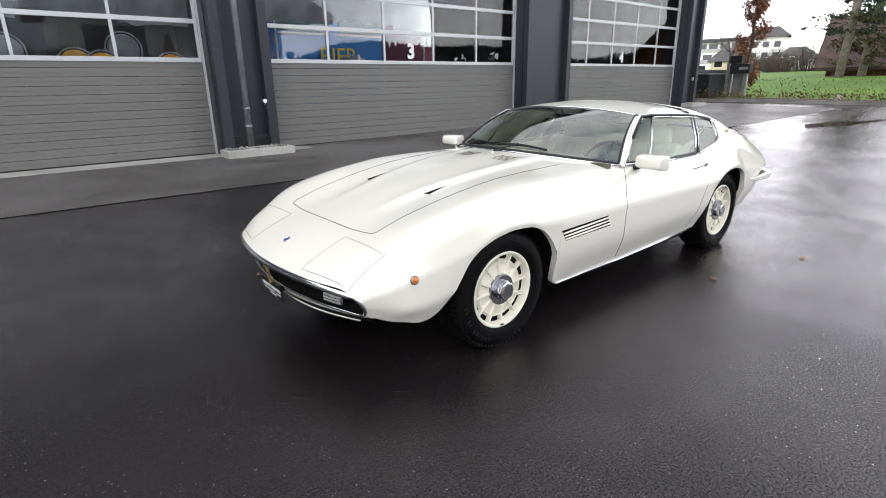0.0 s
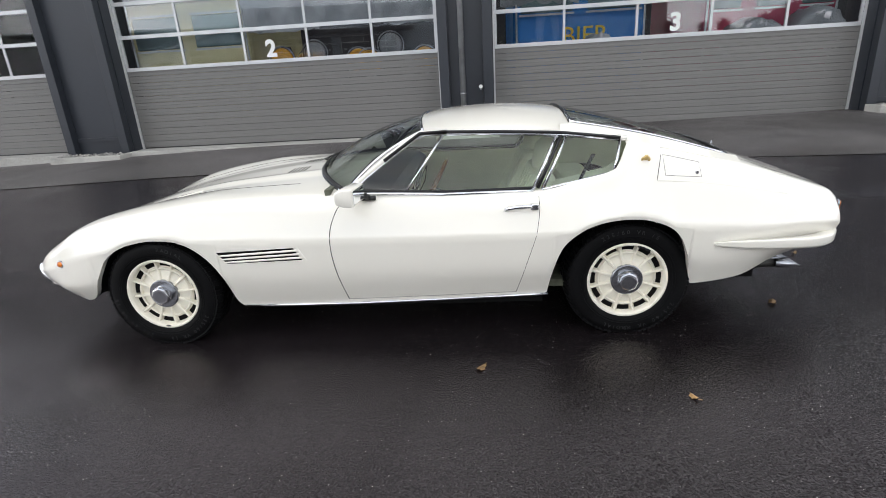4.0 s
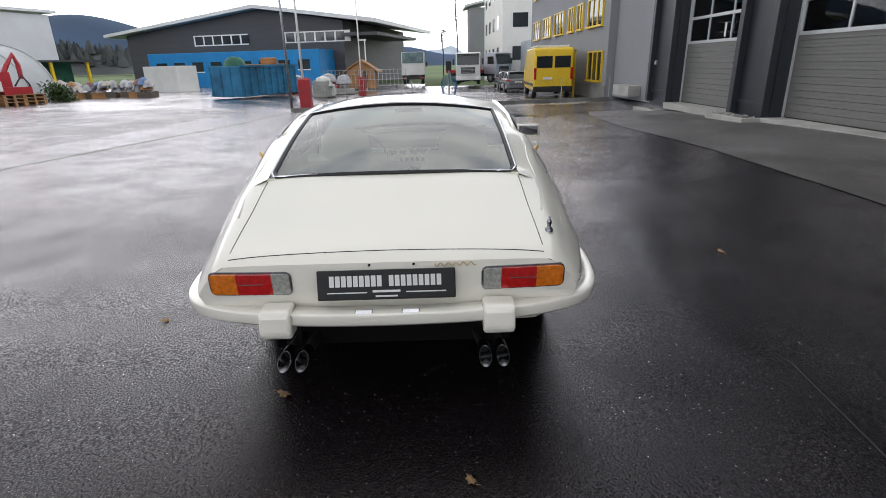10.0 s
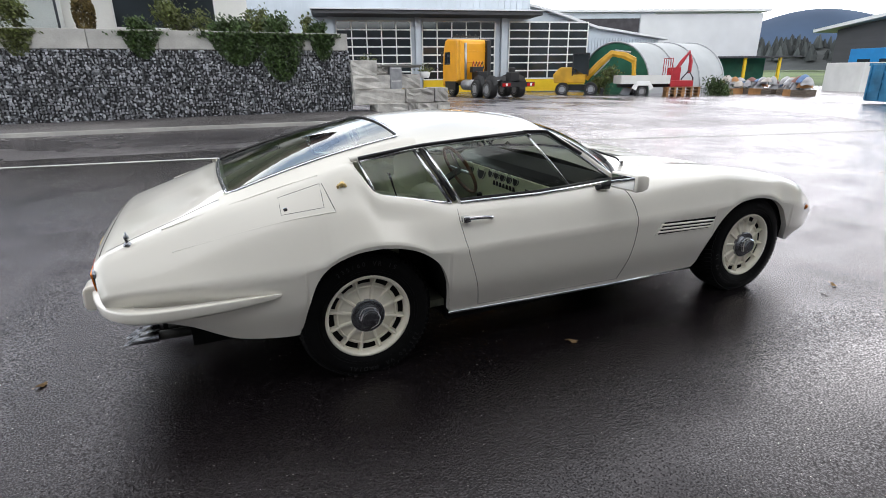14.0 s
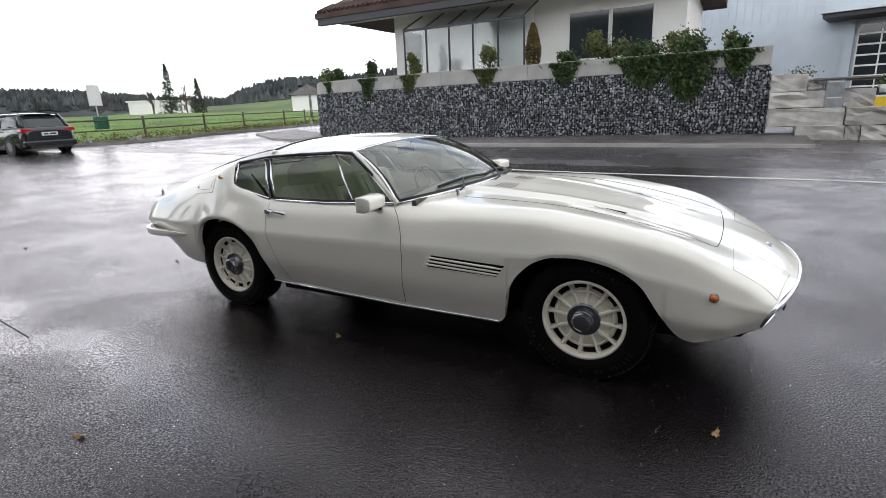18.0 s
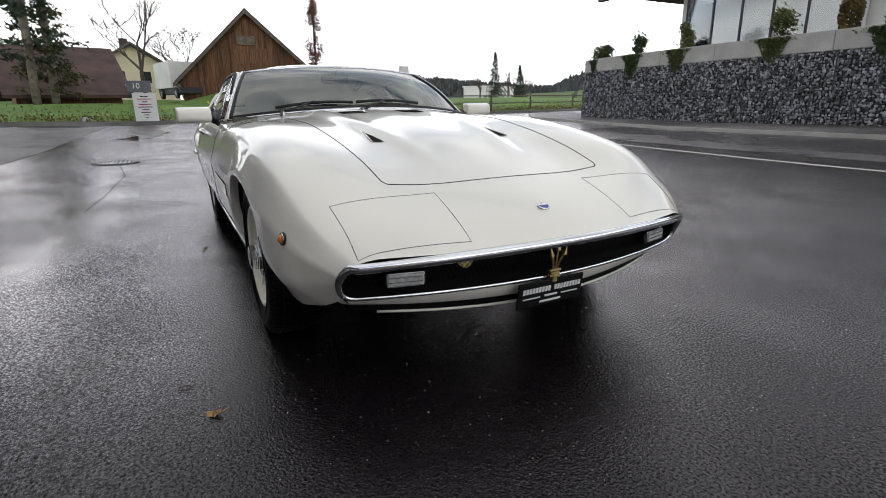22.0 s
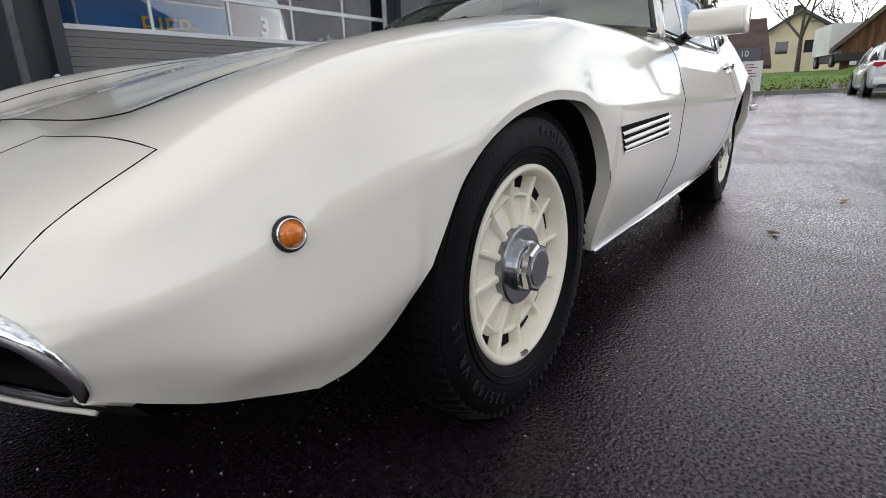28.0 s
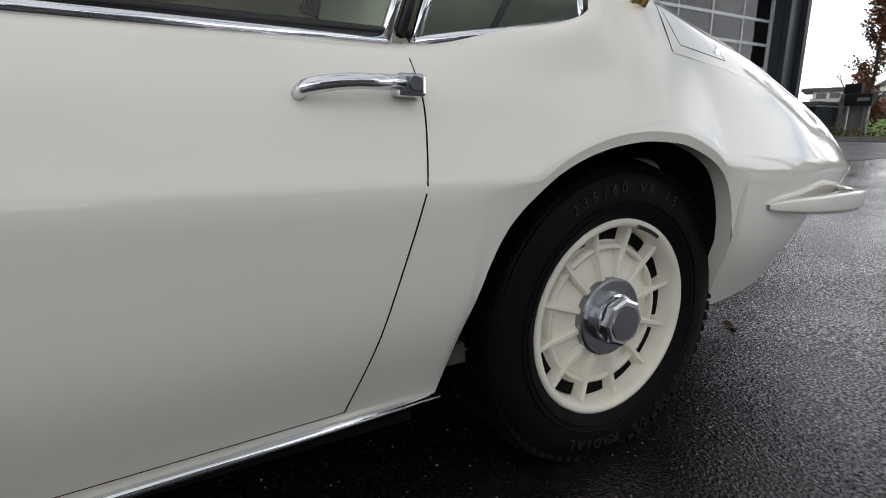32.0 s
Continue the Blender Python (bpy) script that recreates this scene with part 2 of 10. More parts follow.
    lr = n.new("ShaderNodeMapRange")
    lr.inputs["From Min"].default_value, lr.inputs["From Max"].default_value = 0.35, 0.65
    lr.inputs["To Min"].default_value, lr.inputs["To Max"].default_value = 0.84, 1.12
    l.new(lens_.outputs["Fac"], lr.inputs["Value"])
    m2 = n.new("ShaderNodeMath")
    m2.operation = "MULTIPLY"
    l.new(cr.outputs["Result"], m2.inputs[0])
    l.new(lr.outputs["Result"], m2.inputs[1])
    m3 = n.new("ShaderNodeMath")
    m3.operation = "MULTIPLY"
    m3.use_clamp = True
    l.new(ml.outputs["Value"], m3.inputs[0])
    l.new(m2.outputs["Value"], m3.inputs[1])
    if track:
        # rain water runs along a joint in the asphalt towards the drain
        sp = n.new("ShaderNodeSeparateXYZ")
        l.new(tc.outputs["Object"], sp.inputs["Vector"])
        wob = n.new("ShaderNodeTexNoise")
        wob.inputs["Scale"].default_value = 0.8
        wob.inputs["Detail"].default_value = 5.0
        l.new(tc.outputs["Object"], wob.inputs["Vector"])
        off = n.new("ShaderNodeMath")
        off.operation = "MULTIPLY_ADD"
        off.inputs[1].default_value, off.inputs[2].default_value = 0.9, -0.45 - track[0]
        l.new(wob.outputs["Fac"], off.inputs[0])
        dy = n.new("ShaderNodeMath")
        dy.operation = "ADD"
        l.new(sp.outputs["Y"], dy.inputs[0])
        l.new(off.outputs["Value"], dy.inputs[1])
        ab = n.new("ShaderNodeMath")
        ab.operation = "ABSOLUTE"
        l.new(dy.outputs["Value"], ab.inputs[0])
        wet_ = n.new("ShaderNodeMapRange")
        wet_.interpolation_type = "SMOOTHSTEP"
        wet_.inputs["From Min"].default_value, wet_.inputs["From Max"].default_value = track[1], 0.03
        wet_.inputs["To Min"].default_value, wet_.inputs["To Max"].default_value = 0.0, 1.0
        l.new(ab.outputs["Value"], wet_.inputs["Value"])
        east = n.new("ShaderNodeMapRange")
        east.interpolation_type = "SMOOTHSTEP"
        east.inputs["From Min"].default_value, east.inputs["From Max"].default_value = -1.6, 0.2
        l.new(sp.outputs["X"], east.inputs["Value"])
        run_ = n.new("ShaderNodeMath")
        run_.operation = "MULTIPLY"
        l.new(wet_.outputs["Result"], run_.inputs[0])
        l.new(east.outputs["Result"], run_.inputs[1])
        sm2 = n.new("ShaderNodeMath")
        sm2.operation = "MULTIPLY_ADD"
        sm2.inputs[1].default_value, sm2.inputs[2].default_value = -0.45, 1.0
        l.new(run_.outputs["Value"], sm2.inputs[0])
        r2 = n.new("ShaderNodeMath")
        r2.operation = "MULTIPLY"
        l.new(rr.outputs["Result"], r2.inputs[0])
        l.new(sm2.outputs["Value"], r2.inputs[1])
        l.new(r2.outputs["Value"], film.inputs["Roughness"])
        bst = n.new("ShaderNodeMath")
        bst.operation = "MULTIPLY"
        bst.inputs[1].default_value = 0.42
        l.new(sm2.outputs["Value"], bst.inputs[0])
        l.new(bst.outputs["Value"], bp.inputs["Strength"])
        up_ = n.new("ShaderNodeMath")
        up_.operation = "MULTIPLY_ADD"
        up_.inputs[1].default_value, up_.inputs[2].default_value = 0.35, 1.0
        l.new(run_.outputs["Value"], up_.inputs[0])
        m4 = n.new("ShaderNodeMath")
        m4.operation = "MULTIPLY"
        m4.use_clamp = True
        l.new(m3.outputs["Value"], m4.inputs[0])
        l.new(up_.outputs["Value"], m4.inputs[1])
        m3 = m4
    mx = n.new("ShaderNodeMixShader")
    l.new(m3.outputs["Value"], mx.inputs["Fac"])
    l.new(base.outputs["BSDF"], mx.inputs[1])
    l.new(film.outputs["BSDF"], mx.inputs[2])
    l.new(mx.outputs["Shader"], n["Material Output"].inputs["Surface"])
    return m


def glass(name, color=(1, 1, 1), rough=0.0, dark=0.0, ior=1.6):
    """Thin pane: mostly see-through, mirror-like at a glance."""
    m = bpy.data.materials.new(name)
    m.use_nodes = True
    n, l = m.node_tree.nodes, m.node_tree.links
    n.remove(n["Principled BSDF"])
    out = n["Material Output"]
    tr = n.new("ShaderNodeBsdfTransparent")
    tr.inputs["Color"].default_value = (*[c * (1 - dark) for c in color], 1)
    gl = n.new("ShaderNodeBsdfGlossy")
    gl.inputs["Roughness"].default_value = rough
    fr = n.new("ShaderNodeFresnel")
    fr.inputs["IOR"].default_value = ior
    mx = n.new("ShaderNodeMixShader")
    l.new(fr.outputs["Fac"], mx.inputs["Fac"])
    l.new(tr.outputs["BSDF"], mx.inputs[1])
    l.new(gl.outputs["BSDF"], mx.inputs[2])
    l.new(mx.outputs["Shader"], out.inputs["Surface"])
    return m


M = {}
M["asphalt"] = asphalt("asphalt_wet", (0.0062, 0.0050, 0.0055), (0.0155, 0.0127, 0.0139), 0.08, 0.25, 0.22, 1.15, track=(1.82, 0.42))
M["asphalt_old"] = asphalt("asphalt_old", (0.050, 0.046, 0.044), (0.085, 0.080, 0.076), 0.30, 0.55, 0.5, 0.4)
M["asphalt_road"] = asphalt("asphalt_road", (0.024, 0.022, 0.023), (0.042, 0.039, 0.039), 0.16, 0.38, 0.3, 0.8)
M["asphalt_yard"] = asphalt("asphalt_yard", (0.030, 0.029, 0.030), (0.055, 0.053, 0.053), 0.12, 0.30, 0.25, 1.5)
M["grass"] = mat("grass", (0.115, 0.215, 0.022), 0.9, vary=0.2, scale=0.25, bump=0.6, bump_scale=12, fine=0.25)
M["grass_far"] = mat("grass_far", (0.11, 0.17, 0.045), 0.9, vary=0.25, scale=0.02, fine=0.2)
M["soil"] = mat("soil", (0.10, 0.07, 0.045), 0.95, vary=0.3, scale=3, bump=0.8, bump_scale=20, fine=0.3)
M["anthracite"] = mat("anthracite_steel", (0.026, 0.030, 0.038), 0.42, vary=0.08, scale=0.8, rough_vary=0.06, fine=0.03)
M["door_grey"] = mat("door_panel_grey", (0.158, 0.154, 0.146), 0.55, vary=0.05, scale=0.6, random=0.02, stretch=(0.5, 1, 6), fine=0.04)
M["alu"] = mat("aluminium_frame", (0.55, 0.56, 0.57), 0.42, metal=0.35, vary=0.05, scale=3)
M["steel"] = mat("zinc_steel", (0.42, 0.43, 0.44), 0.42, metal=0.7, vary=0.15, scale=5)
M["rubber"] = mat("black_rubber", (0.014, 0.014, 0.015), 0.62, vary=0.2, scale=12, bump=0.1, bump_scale=200)
M["black"] = mat("black_plastic", (0.011, 0.011, 0.012), 0.45, vary=0.15, scale=10)
# dark tone with the dimness of hall and bay put into it
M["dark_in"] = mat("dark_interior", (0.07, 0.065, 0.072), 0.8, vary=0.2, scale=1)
M["concrete"] = mat("concrete", (0.44, 0.43, 0.40), 0.85, vary=0.14, scale=1.3, bump=0.25, bump_scale=45, fine=0.10, rough_vary=0.08)
M["concrete_dk"] = mat("concrete_damp", (0.24, 0.235, 0.22), 0.75, vary=0.2, scale=1.1, bump=0.25, bump_scale=45, fine=0.12)
M["gravel"] = mat("gravel", (0.34, 0.33, 0.31), 0.85, vary=0.2, scale=9, island=0.55)
M["gabion"] = mat("gabion_stone", (0.37, 0.38, 0.405), 0.7, vary=0.25, scale=6, island=0.86, fine=0.15)
M["gabion_shade_core"] = mat("gabion_shade", (0.045, 0.045, 0.05), 0.9, vary=0.3, scale=8)
M["wire"] = mat("galvanised_wire", (0.10, 0.105, 0.11), 0.5, metal=0.5, vary=0.1)
M["granite"] = mat("granite_block", (0.55, 0.53, 0.49), 0.85, vary=0.22, scale=2.5, bump=0.8, bump_scale=9, fine=0.15, random=0.14)
M["white_wall"] = mat("white_render", (0.78, 0.77, 0.73), 0.85, vary=0.03, scale=0.7, fine=0.02)
M["cream_wall"] = mat("cream_render", (0.70, 0.62, 0.44), 0.85, vary=0.06, scale=0.7)
M["grey_wall"] = mat("grey_render", (0.27, 0.275, 0.29), 0.85, vary=0.05, scale=0.25, fine=0.03)
M["dark_wall"] = mat("dark_cladding", (0.055, 0.056, 0.062), 0.6, vary=0.08, scale=0.3, stretch=(1, 1, 6))
M["silver_clad"] = mat("silver_cladding", (0.48, 0.53, 0.58), 0.42, metal=0.35, vary=0.08, scale=0.4)
M["roof_white"] = mat("pale_roof", (0.62, 0.63, 0.64), 0.5, vary=0.06, scale=0.3)
M["blue_paint"] = mat("blue_panel", (0.0, 0.21, 0.52), 0.5, vary=0.10, scale=0.6)
M["skip_blue"] = mat("skip_blue", (0.025, 0.19, 0.36), 0.5, vary=0.22, scale=1.2, fine=0.1)
M["yellow"] = mat("yellow_paint", (0.78, 0.52, 0.02), 0.38, vary=0.05, scale=1.5, coat=0.2)
M["truck_orange"] = mat("orange_paint", (0.80, 0.36, 0.01), 0.32, vary=0.05, scale=1.5, coat=0.3)
M["digger"] = mat("digger_yellow", (0.62, 0.34, 0.02), 0.45, vary=0.15, scale=1.5)
M["red"] = mat("red_paint", (0.42, 0.02, 0.03), 0.42, vary=0.12, scale=2)
M["win_dark"] = mat("window_glass", (0.03, 0.037, 0.042), 0.06, vary=0.2, scale=0.5, spec=0.7)
M["pane"] = glass("clear_pane", (0.95, 0.97, 0.97))
M["pane_door"] = glass("door_pane", (0.90, 0.92, 0.93), ior=1.6)
M["wood_old"] = mat("weathered_boards", (0.16, 0.075, 0.036), 0.85, vary=0.28, scale=1.6, random=0.38, stretch=(8, 8, 0.6), fine=0.15)
M["wood_grey"] = mat("grey_timber", (0.15, 0.12, 0.095), 0.85, vary=0.25, scale=3, random=0.15, stretch=(1, 1, 4))
M["wood_light"] = mat("light_timber", (0.42, 0.21, 0.08), 0.7, vary=0.2, scale=2)
M["tile_roof"] = mat("brown_tiles", (0.085, 0.048, 0.040), 0.75, vary=0.25, scale=0.9, island=0.25, fine=0.15)
M["tile_grey"] = mat("grey_tiles", (0.10, 0.095, 0.095), 0.75, vary=0.2, scale=0.9, island=0.2)
M["leaf"] = mat("evergreen_leaf", (0.060, 0.105, 0.028), 0.5, vary=0.25, scale=3, island=0.5)
M["leaf_light"] = mat("shrub_leaf", (0.125, 0.15, 0.04), 0.55, vary=0.25, scale=3, island=0.5)
M["leaf_brown"] = mat("beech_leaf", (0.27, 0.105, 0.05), 0.7, vary=0.3, scale=3, island=0.45)
M["thuja"] = mat("thuja_leaf", (0.17, 0.12, 0.03), 0.7, vary=0.3, scale=3, island=0.45)
M["conifer"] = mat("conifer_leaf", (0.04, 0.065, 0.033), 0.8, vary=0.25, scale=1, island=0.45)
M["conifer_far"] = mat("dull_green_leaf", (0.07, 0.085, 0.05), 0.8, vary=0.25, scale=1, island=0.4)
M["bark"] = mat("bark", (0.10, 0.08, 0.065), 0.9, vary=0.3, scale=5, bump=0.5, bump_scale=20)
# far wood, ridge and snow have distance haze put into their colours
M["forest"] = mat("far_wood_hazed", (0.075, 0.085, 0.085), 0.95, vary=0.3, scale=0.03, island=0.35)
M["hill_haze"] = mat("far_ridge", (0.05, 0.085, 0.15), 0.95, vary=0.15, scale=0.006)
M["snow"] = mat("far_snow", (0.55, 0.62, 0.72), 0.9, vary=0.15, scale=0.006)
M["line_white"] = mat("road_marking", (0.62, 0.61, 0.58), 0.7, vary=0.18, scale=2, fine=0.2)
M["dry_leaf"] = mat("fallen_leaf", (0.33, 0.20, 0.08), 0.7, vary=0.25, scale=30, random=0.4)
M["white_plastic"] = mat("white_plastic", (0.75, 0.75, 0.73), 0.4, vary=0.04, scale=2)
M["dirt_white"] = mat("white_container", (0.68, 0.68, 0.65), 0.6, vary=0.08, scale=0.6)
M["green_film"] = mat("green_cover", (0.02, 0.13, 0.075), 0.6, vary=0.15, scale=1)
M["film"] = mat("tunnel_film", (0.40, 0.42, 0.43), 0.45, vary=0.08, scale=0.5)
M["car_white"] = mat("estate_white", (0.72, 0.73, 0.74), 0.22, vary=0.02, coat=0.6)
M["car_black"] = mat("estate_black", (0.012, 0.013, 0.016), 0.2, vary=0.1, coat=0.8)
M["car_grey"] = mat("estate_grey", (0.14, 0.15, 0.17), 0.25, vary=0.05, coat=0.6)
M["tail_red"] = mat("red_lens", (0.45, 0.012, 0.012), 0.15, vary=0.1, scale=20, coat=0.5)
M["rim"] = mat("alloy", (0.35, 0.35, 0.36), 0.35, metal=0.8, vary=0.08)
M["puddle"] = mat("standing_water", (0.012, 0.012, 0.013), 0.015, vary=0.1, scale=1, spec=0.6)

# ---- mesh tools ----
class MB:
    """Collects vertices and faces of one mesh."""

    def __init__(self):
        self.v, self.f = [], []

    def quad(self, *pts):
        k = len(self.v)
        self.v += [tuple(p) for p in pts]
        self.f.append(tuple(range(k, k + len(pts))))
        return self

    def box(self, x0, x1, y0, y1, z0, z1):
        k = len(self.v)
        self.v += [(x, y, z) for z in (z0, z1) for y in (y0, y1) for x in (x0, x1)]
        self.f += [tuple(k + i for i in q) for q in ((0, 2, 3, 1), (4, 5, 7, 6), (0, 1, 5, 4), (2, 6, 7, 3), (0, 4, 6, 2), (1, 3, 7, 5))]
        return self

    def obox(self, m, sx, sy, sz):
        """A box of the given size, centred, under a pose."""
        k = len(self.v)
        self.v += [tuple(m @ Vector((x * sx / 2, y * sy / 2, z * sz / 2))) for z in (-1, 1) for y in (-1, 1) for x in (-1, 1)]
        self.f += [tuple(k + i for i in q) for q in ((0, 2, 3, 1), (4, 5, 7, 6), (0, 1, 5, 4), (2, 6, 7, 3), (0, 4, 6, 2), (1, 3, 7, 5))]
        return self

    def rod(self, p, q, r, n=8, r2=None, caps=True):
        p, q = Vector(p), Vector(q)
        d = (q - p).normalized()
        a = d.orthogonal().normalized()
        b = d.cross(a)
        k = len(self.v)
        for c, rr in ((p, r), (q, r if r2 is None else r2)):
            self.v += [tuple(c + rr * (math.cos(2 * math.pi * i / n) * a + math.sin(2 * math.pi * i / n) * b)) for i in range(n)]
        self.f += [(k + i, k + (i + 1) % n, k + n + (i + 1) % n, k + n + i) for i in range(n)]
        if caps:
            self.f += [tuple(k + n - 1 - i for i in range(n)), tuple(k + n + i for i in range(n))]
        return self

    def tube(self, pts, r, n=6, closed=False, flat=1.0, up=None):
        """A round or flattened bar along a line of points."""
        pts = [Vector(p) for p in pts]
        k, m = len(self.v), len(pts)
        for i, p in enumerate(pts):
            d = (pts[(i + 1) % m if closed else min(i + 1, m - 1)] - pts[(i - 1) % m if closed else max(i - 1, 0)]).normalized()
            a = (up or Vector((0.13, 0.21, 0.97))).cross(d).normalized()
            b = d.cross(a)
            self.v += [tuple(p + r * (math.cos(2 * math.pi * j / n) * a + flat * math.sin(2 * math.pi * j / n) * b)) for j in range(n)]
        for i in range(m if closed else m - 1):
            s, t = k + i * n, k + ((i + 1) % m) * n
            self.f += [(s + j, s + (j + 1) % n, t + (j + 1) % n, t + j) for j in range(n)]
        if not closed:
            self.f += [tuple(k + n - 1 - j for j in range(n)), tuple(k + (m - 1) * n + j for j in range(n))]
        return self

    def spin(self, profile, c, axis="y", n=32, closed=False):
        """A lathe turned profile of (radius, along) round an axis through c."""
        k, m = len(self.v), len(profile)
        for i in range(n):
            a = 2 * math.pi * i / n
            for r, h in profile:
                u, w = r * math.cos(a), r * math.sin(a)
                self.v.append((c[0] + u, c[1] + h, c[2] + w) if axis == "y" else (c[0] + u, c[1] + w, c[2] + h) if axis == "z" else (c[0] + h, c[1] + u, c[2] + w))
        for i in range(n):
            s, t = k + i * m, k + ((i + 1) % n) * m
            for j in range(m if closed else m - 1):
                j2 = (j + 1) % m
                self.f.append((s + j, s + j2, t + j2, t + j))
        return self

    def grid(self, rows):
        """A sheet from rows of points."""
        k, w = len(self.v), len(rows[0])
        for row in rows:
            self.v += [tuple(p) for p in row]
        self.f += [(k + i * w + j, k + i * w + j + 1, k + (i + 1) * w + j + 1, k + (i + 1) * w + j) for i in range(len(rows) - 1) for j in range(w - 1)]
        return self

    def prism(self, poly, y0, y1, axis="y"):
        """A polygon given in two axes, pulled along the third."""
        k, n = len(self.v), len(poly)
        put = {"y": lambda a, b, c: (a, c, b), "x": lambda a, b, c: (c, a, b), "z": lambda a, b, c: (a, b, c)}[axis]
        for c in (y0, y1):
            self.v += [put(a, b, c) for a, b in poly]
        self.f += [tuple(range(k, k + n)), tuple(range(k + 2 * n - 1, k + n - 1, -1))]
        self.f += [(k + i, k + (i + 1) % n, k + n + (i + 1) % n, k + n + i) for i in range(n)]
        return self

    def mesh(self, name):
        me = bpy.data.meshes.new(name)
        me.from_pydata(self.v, [], self.f)
        me.update()
        return me


def part(name, mb, material, parent=None, label="", smooth=False, bevel=0.0, flip=False):
    """Links one mesh as a thing or as a part of one."""
    me = mb if isinstance(mb, bpy.types.Mesh) else mb.mesh(name)
    if not isinstance(mb, bpy.types.Mesh):
        bm = bmesh.new()
        bm.from_mesh(me)
        bmesh.ops.recalc_face_normals(bm, faces=bm.faces)
        bm.to_mesh(me)
        bm.free()
    for m in material if isinstance(material, (list, tuple)) else [material]:
        me.materials.append(m)
    if smooth:
        me.shade_smooth()
    ob = new(name, me)
    if parent is not None:
        ob.parent = parent
    if label:
        ob["label"] = label
    if bevel:
        bv = ob.modifiers.new("bevel", "BEVEL")
        bv.width, bv.segments, bv.limit_method = bevel, 2, "ANGLE"
    return ob


def thing(name, m, label, category, group="", kind=""):
    ob = new(name)
    ob.matrix_basis = m
    return tagged(ob, label, category, group, kind)


def lettering(text, size, material, parent, m, depth=0.003, name="lettering", bold=0.0):
    """Raised letters in the built-in font, centred."""
    cu = bpy.data.curves.new(name, "FONT")
    cu.body, cu.size, cu.extrude, cu.align_x, cu.align_y = text, size, depth, "CENTER", "CENTER"
    cu.offset = bold
    tmp = bpy.data.objects.new(name, cu)
    me = bpy.data.meshes.new_from_object(tmp)
    bpy.data.objects.remove(tmp)
    bpy.data.curves.remove(cu)
    ob = part(name, me, material, parent)
    ob.matrix_basis = m
    return ob


def smooth01(a, b, x):
    t = min(1.0, max(0.0, (x - a) / (b - a)))
    return t * t * (3 - 2 * t)


def gh(x, y):
    """Height of the paved ground: falls to the west, rises a little to the hall and to the east."""
    z = 0.155 * smooth01(1.3, 6.6, y) * (1 - smooth01(9, 14, -x))
    z += 0.0135 * max(0.0, min(x, 45) - 2.2) + -0.0122 * max(0.0, min(-x, 60) - 2.0)
    z -= 0.016 * max(0.0, min(-x, 25) - 3.0) * smooth01(-10.5, -6.5, y)
    if y < -9:
        z += 0.10 * smooth01(9, 15, -y) * (1 - smooth01(2, 9, x)) * smooth01(-12, -3, x)
    return z


def pip(x, y, poly):
    """Whether a point lies in a polygon."""
    inside = False
    for (x0, y0), (x1, y1) in zip(poly, poly[1:] + poly[:1]):
        if (y0 > y) != (y1 > y) and x < (x1 - x0) * (y - y0) / (y1 - y0) + x0:
            inside = not inside
    return inside


def leaf_cloud(mb, rnd, where, count, size, flat=0.0):
    """Many small leaves; where() gives each a place."""
    for _ in range(count):
        c = Vector(where())
        d = Vector((rnd.gauss(0, 1), rnd.gauss(0, 1), rnd.gauss(0, 1) * (1 - flat) + flat)).normalized()
        a = d.orthogonal().normalized()
        b = d.cross(a)
        s = size * rnd.uniform(0.6, 1.4)
        mb.quad(c - a * s, c - b * s * 0.5, c + a * s, c + b * s * 0.5)


def ribbon(path, width, lift, height=None):
    """A flat band on the ground along a line of (x, y)."""
    mb, rows = MB(), []
    for (x, y), (x2, y2) in zip(path, path[1:]):
        n = max(1, int(math.hypot(x2 - x, y2 - y) / 1.0))
        dx, dy = x2 - x, y2 - y
        ln = math.hypot(dx, dy)
        nx, ny = -dy / ln * width / 2, dx / ln * width / 2
        for i in range(n + 1):
            px, py = x + dx * i / n, y + dy * i / n
            rows.append([(px + nx, py + ny, gh(px, py) + lift), (px - nx, py - ny, gh(px, py) + lift)])
    if height:
        for row in rows:
            (a, b) = row
            row[:] = [(a[0], a[1], a[2] - height), a, b, (b[0], b[1], b[2] - height)]
    return mb.grid(rows)

# ---- ground ----
# outline of the grass east of the yard, and of the paved land
LAWN_E = [(19.6, 60), (19.8, 8.5), (20.6, 6.2), (22.3, 2.6), (24.4, -1.5), (25.2, -4.5), (24.6, -8.5), (24.2, -12.5), (25.4, -17.0), (26.3, -22), (28.0, -30), (36, -60), (90, -60), (90, 60)]


def coords(lo, hi, fine_lo, fine_hi, step):
    out, d = [], step
    x = fine_lo
    while x <= fine_hi:
        out.append(x)
        x += step
    for sign, edge, end in ((-1, fine_lo, lo), (1, fine_hi, hi)):
        x, d = edge, step
        while (x > end) if sign < 0 else (x < end):
            d *= 1.35
            x += sign * d
            out.append(x)
    return sorted(set(round(v, 3) for v in out))


gx, gy = coords(-2500, 2500, -30, 30, 1.0), coords(-2500, 2500, -45, 14, 1.0)
g_mb = MB().grid([[(x, y, gh(x, y)) for x in gx] for y in gy])
g_mat = []
for j in range(len(gy) - 1):
    for i in range(len(gx) - 1):
        cx, cy = (gx[i] + gx[i + 1]) / 2, (gy[j] + gy[j + 1]) / 2
        paved = -75 < cx < 30 and -48 < cy < 40 and not (cx < -60 and cy > -1)
        g_mat.append((3 if cx < -18.2 else 2 if cy < -8.3 else 0) if paved else 1)
ground = part("ground", g_mb, [M["asphalt"], M["grass_far"], M["asphalt_road"], M["asphalt_yard"]], smooth=True)
ground.data.polygons.foreach_set("material_index", g_mat)
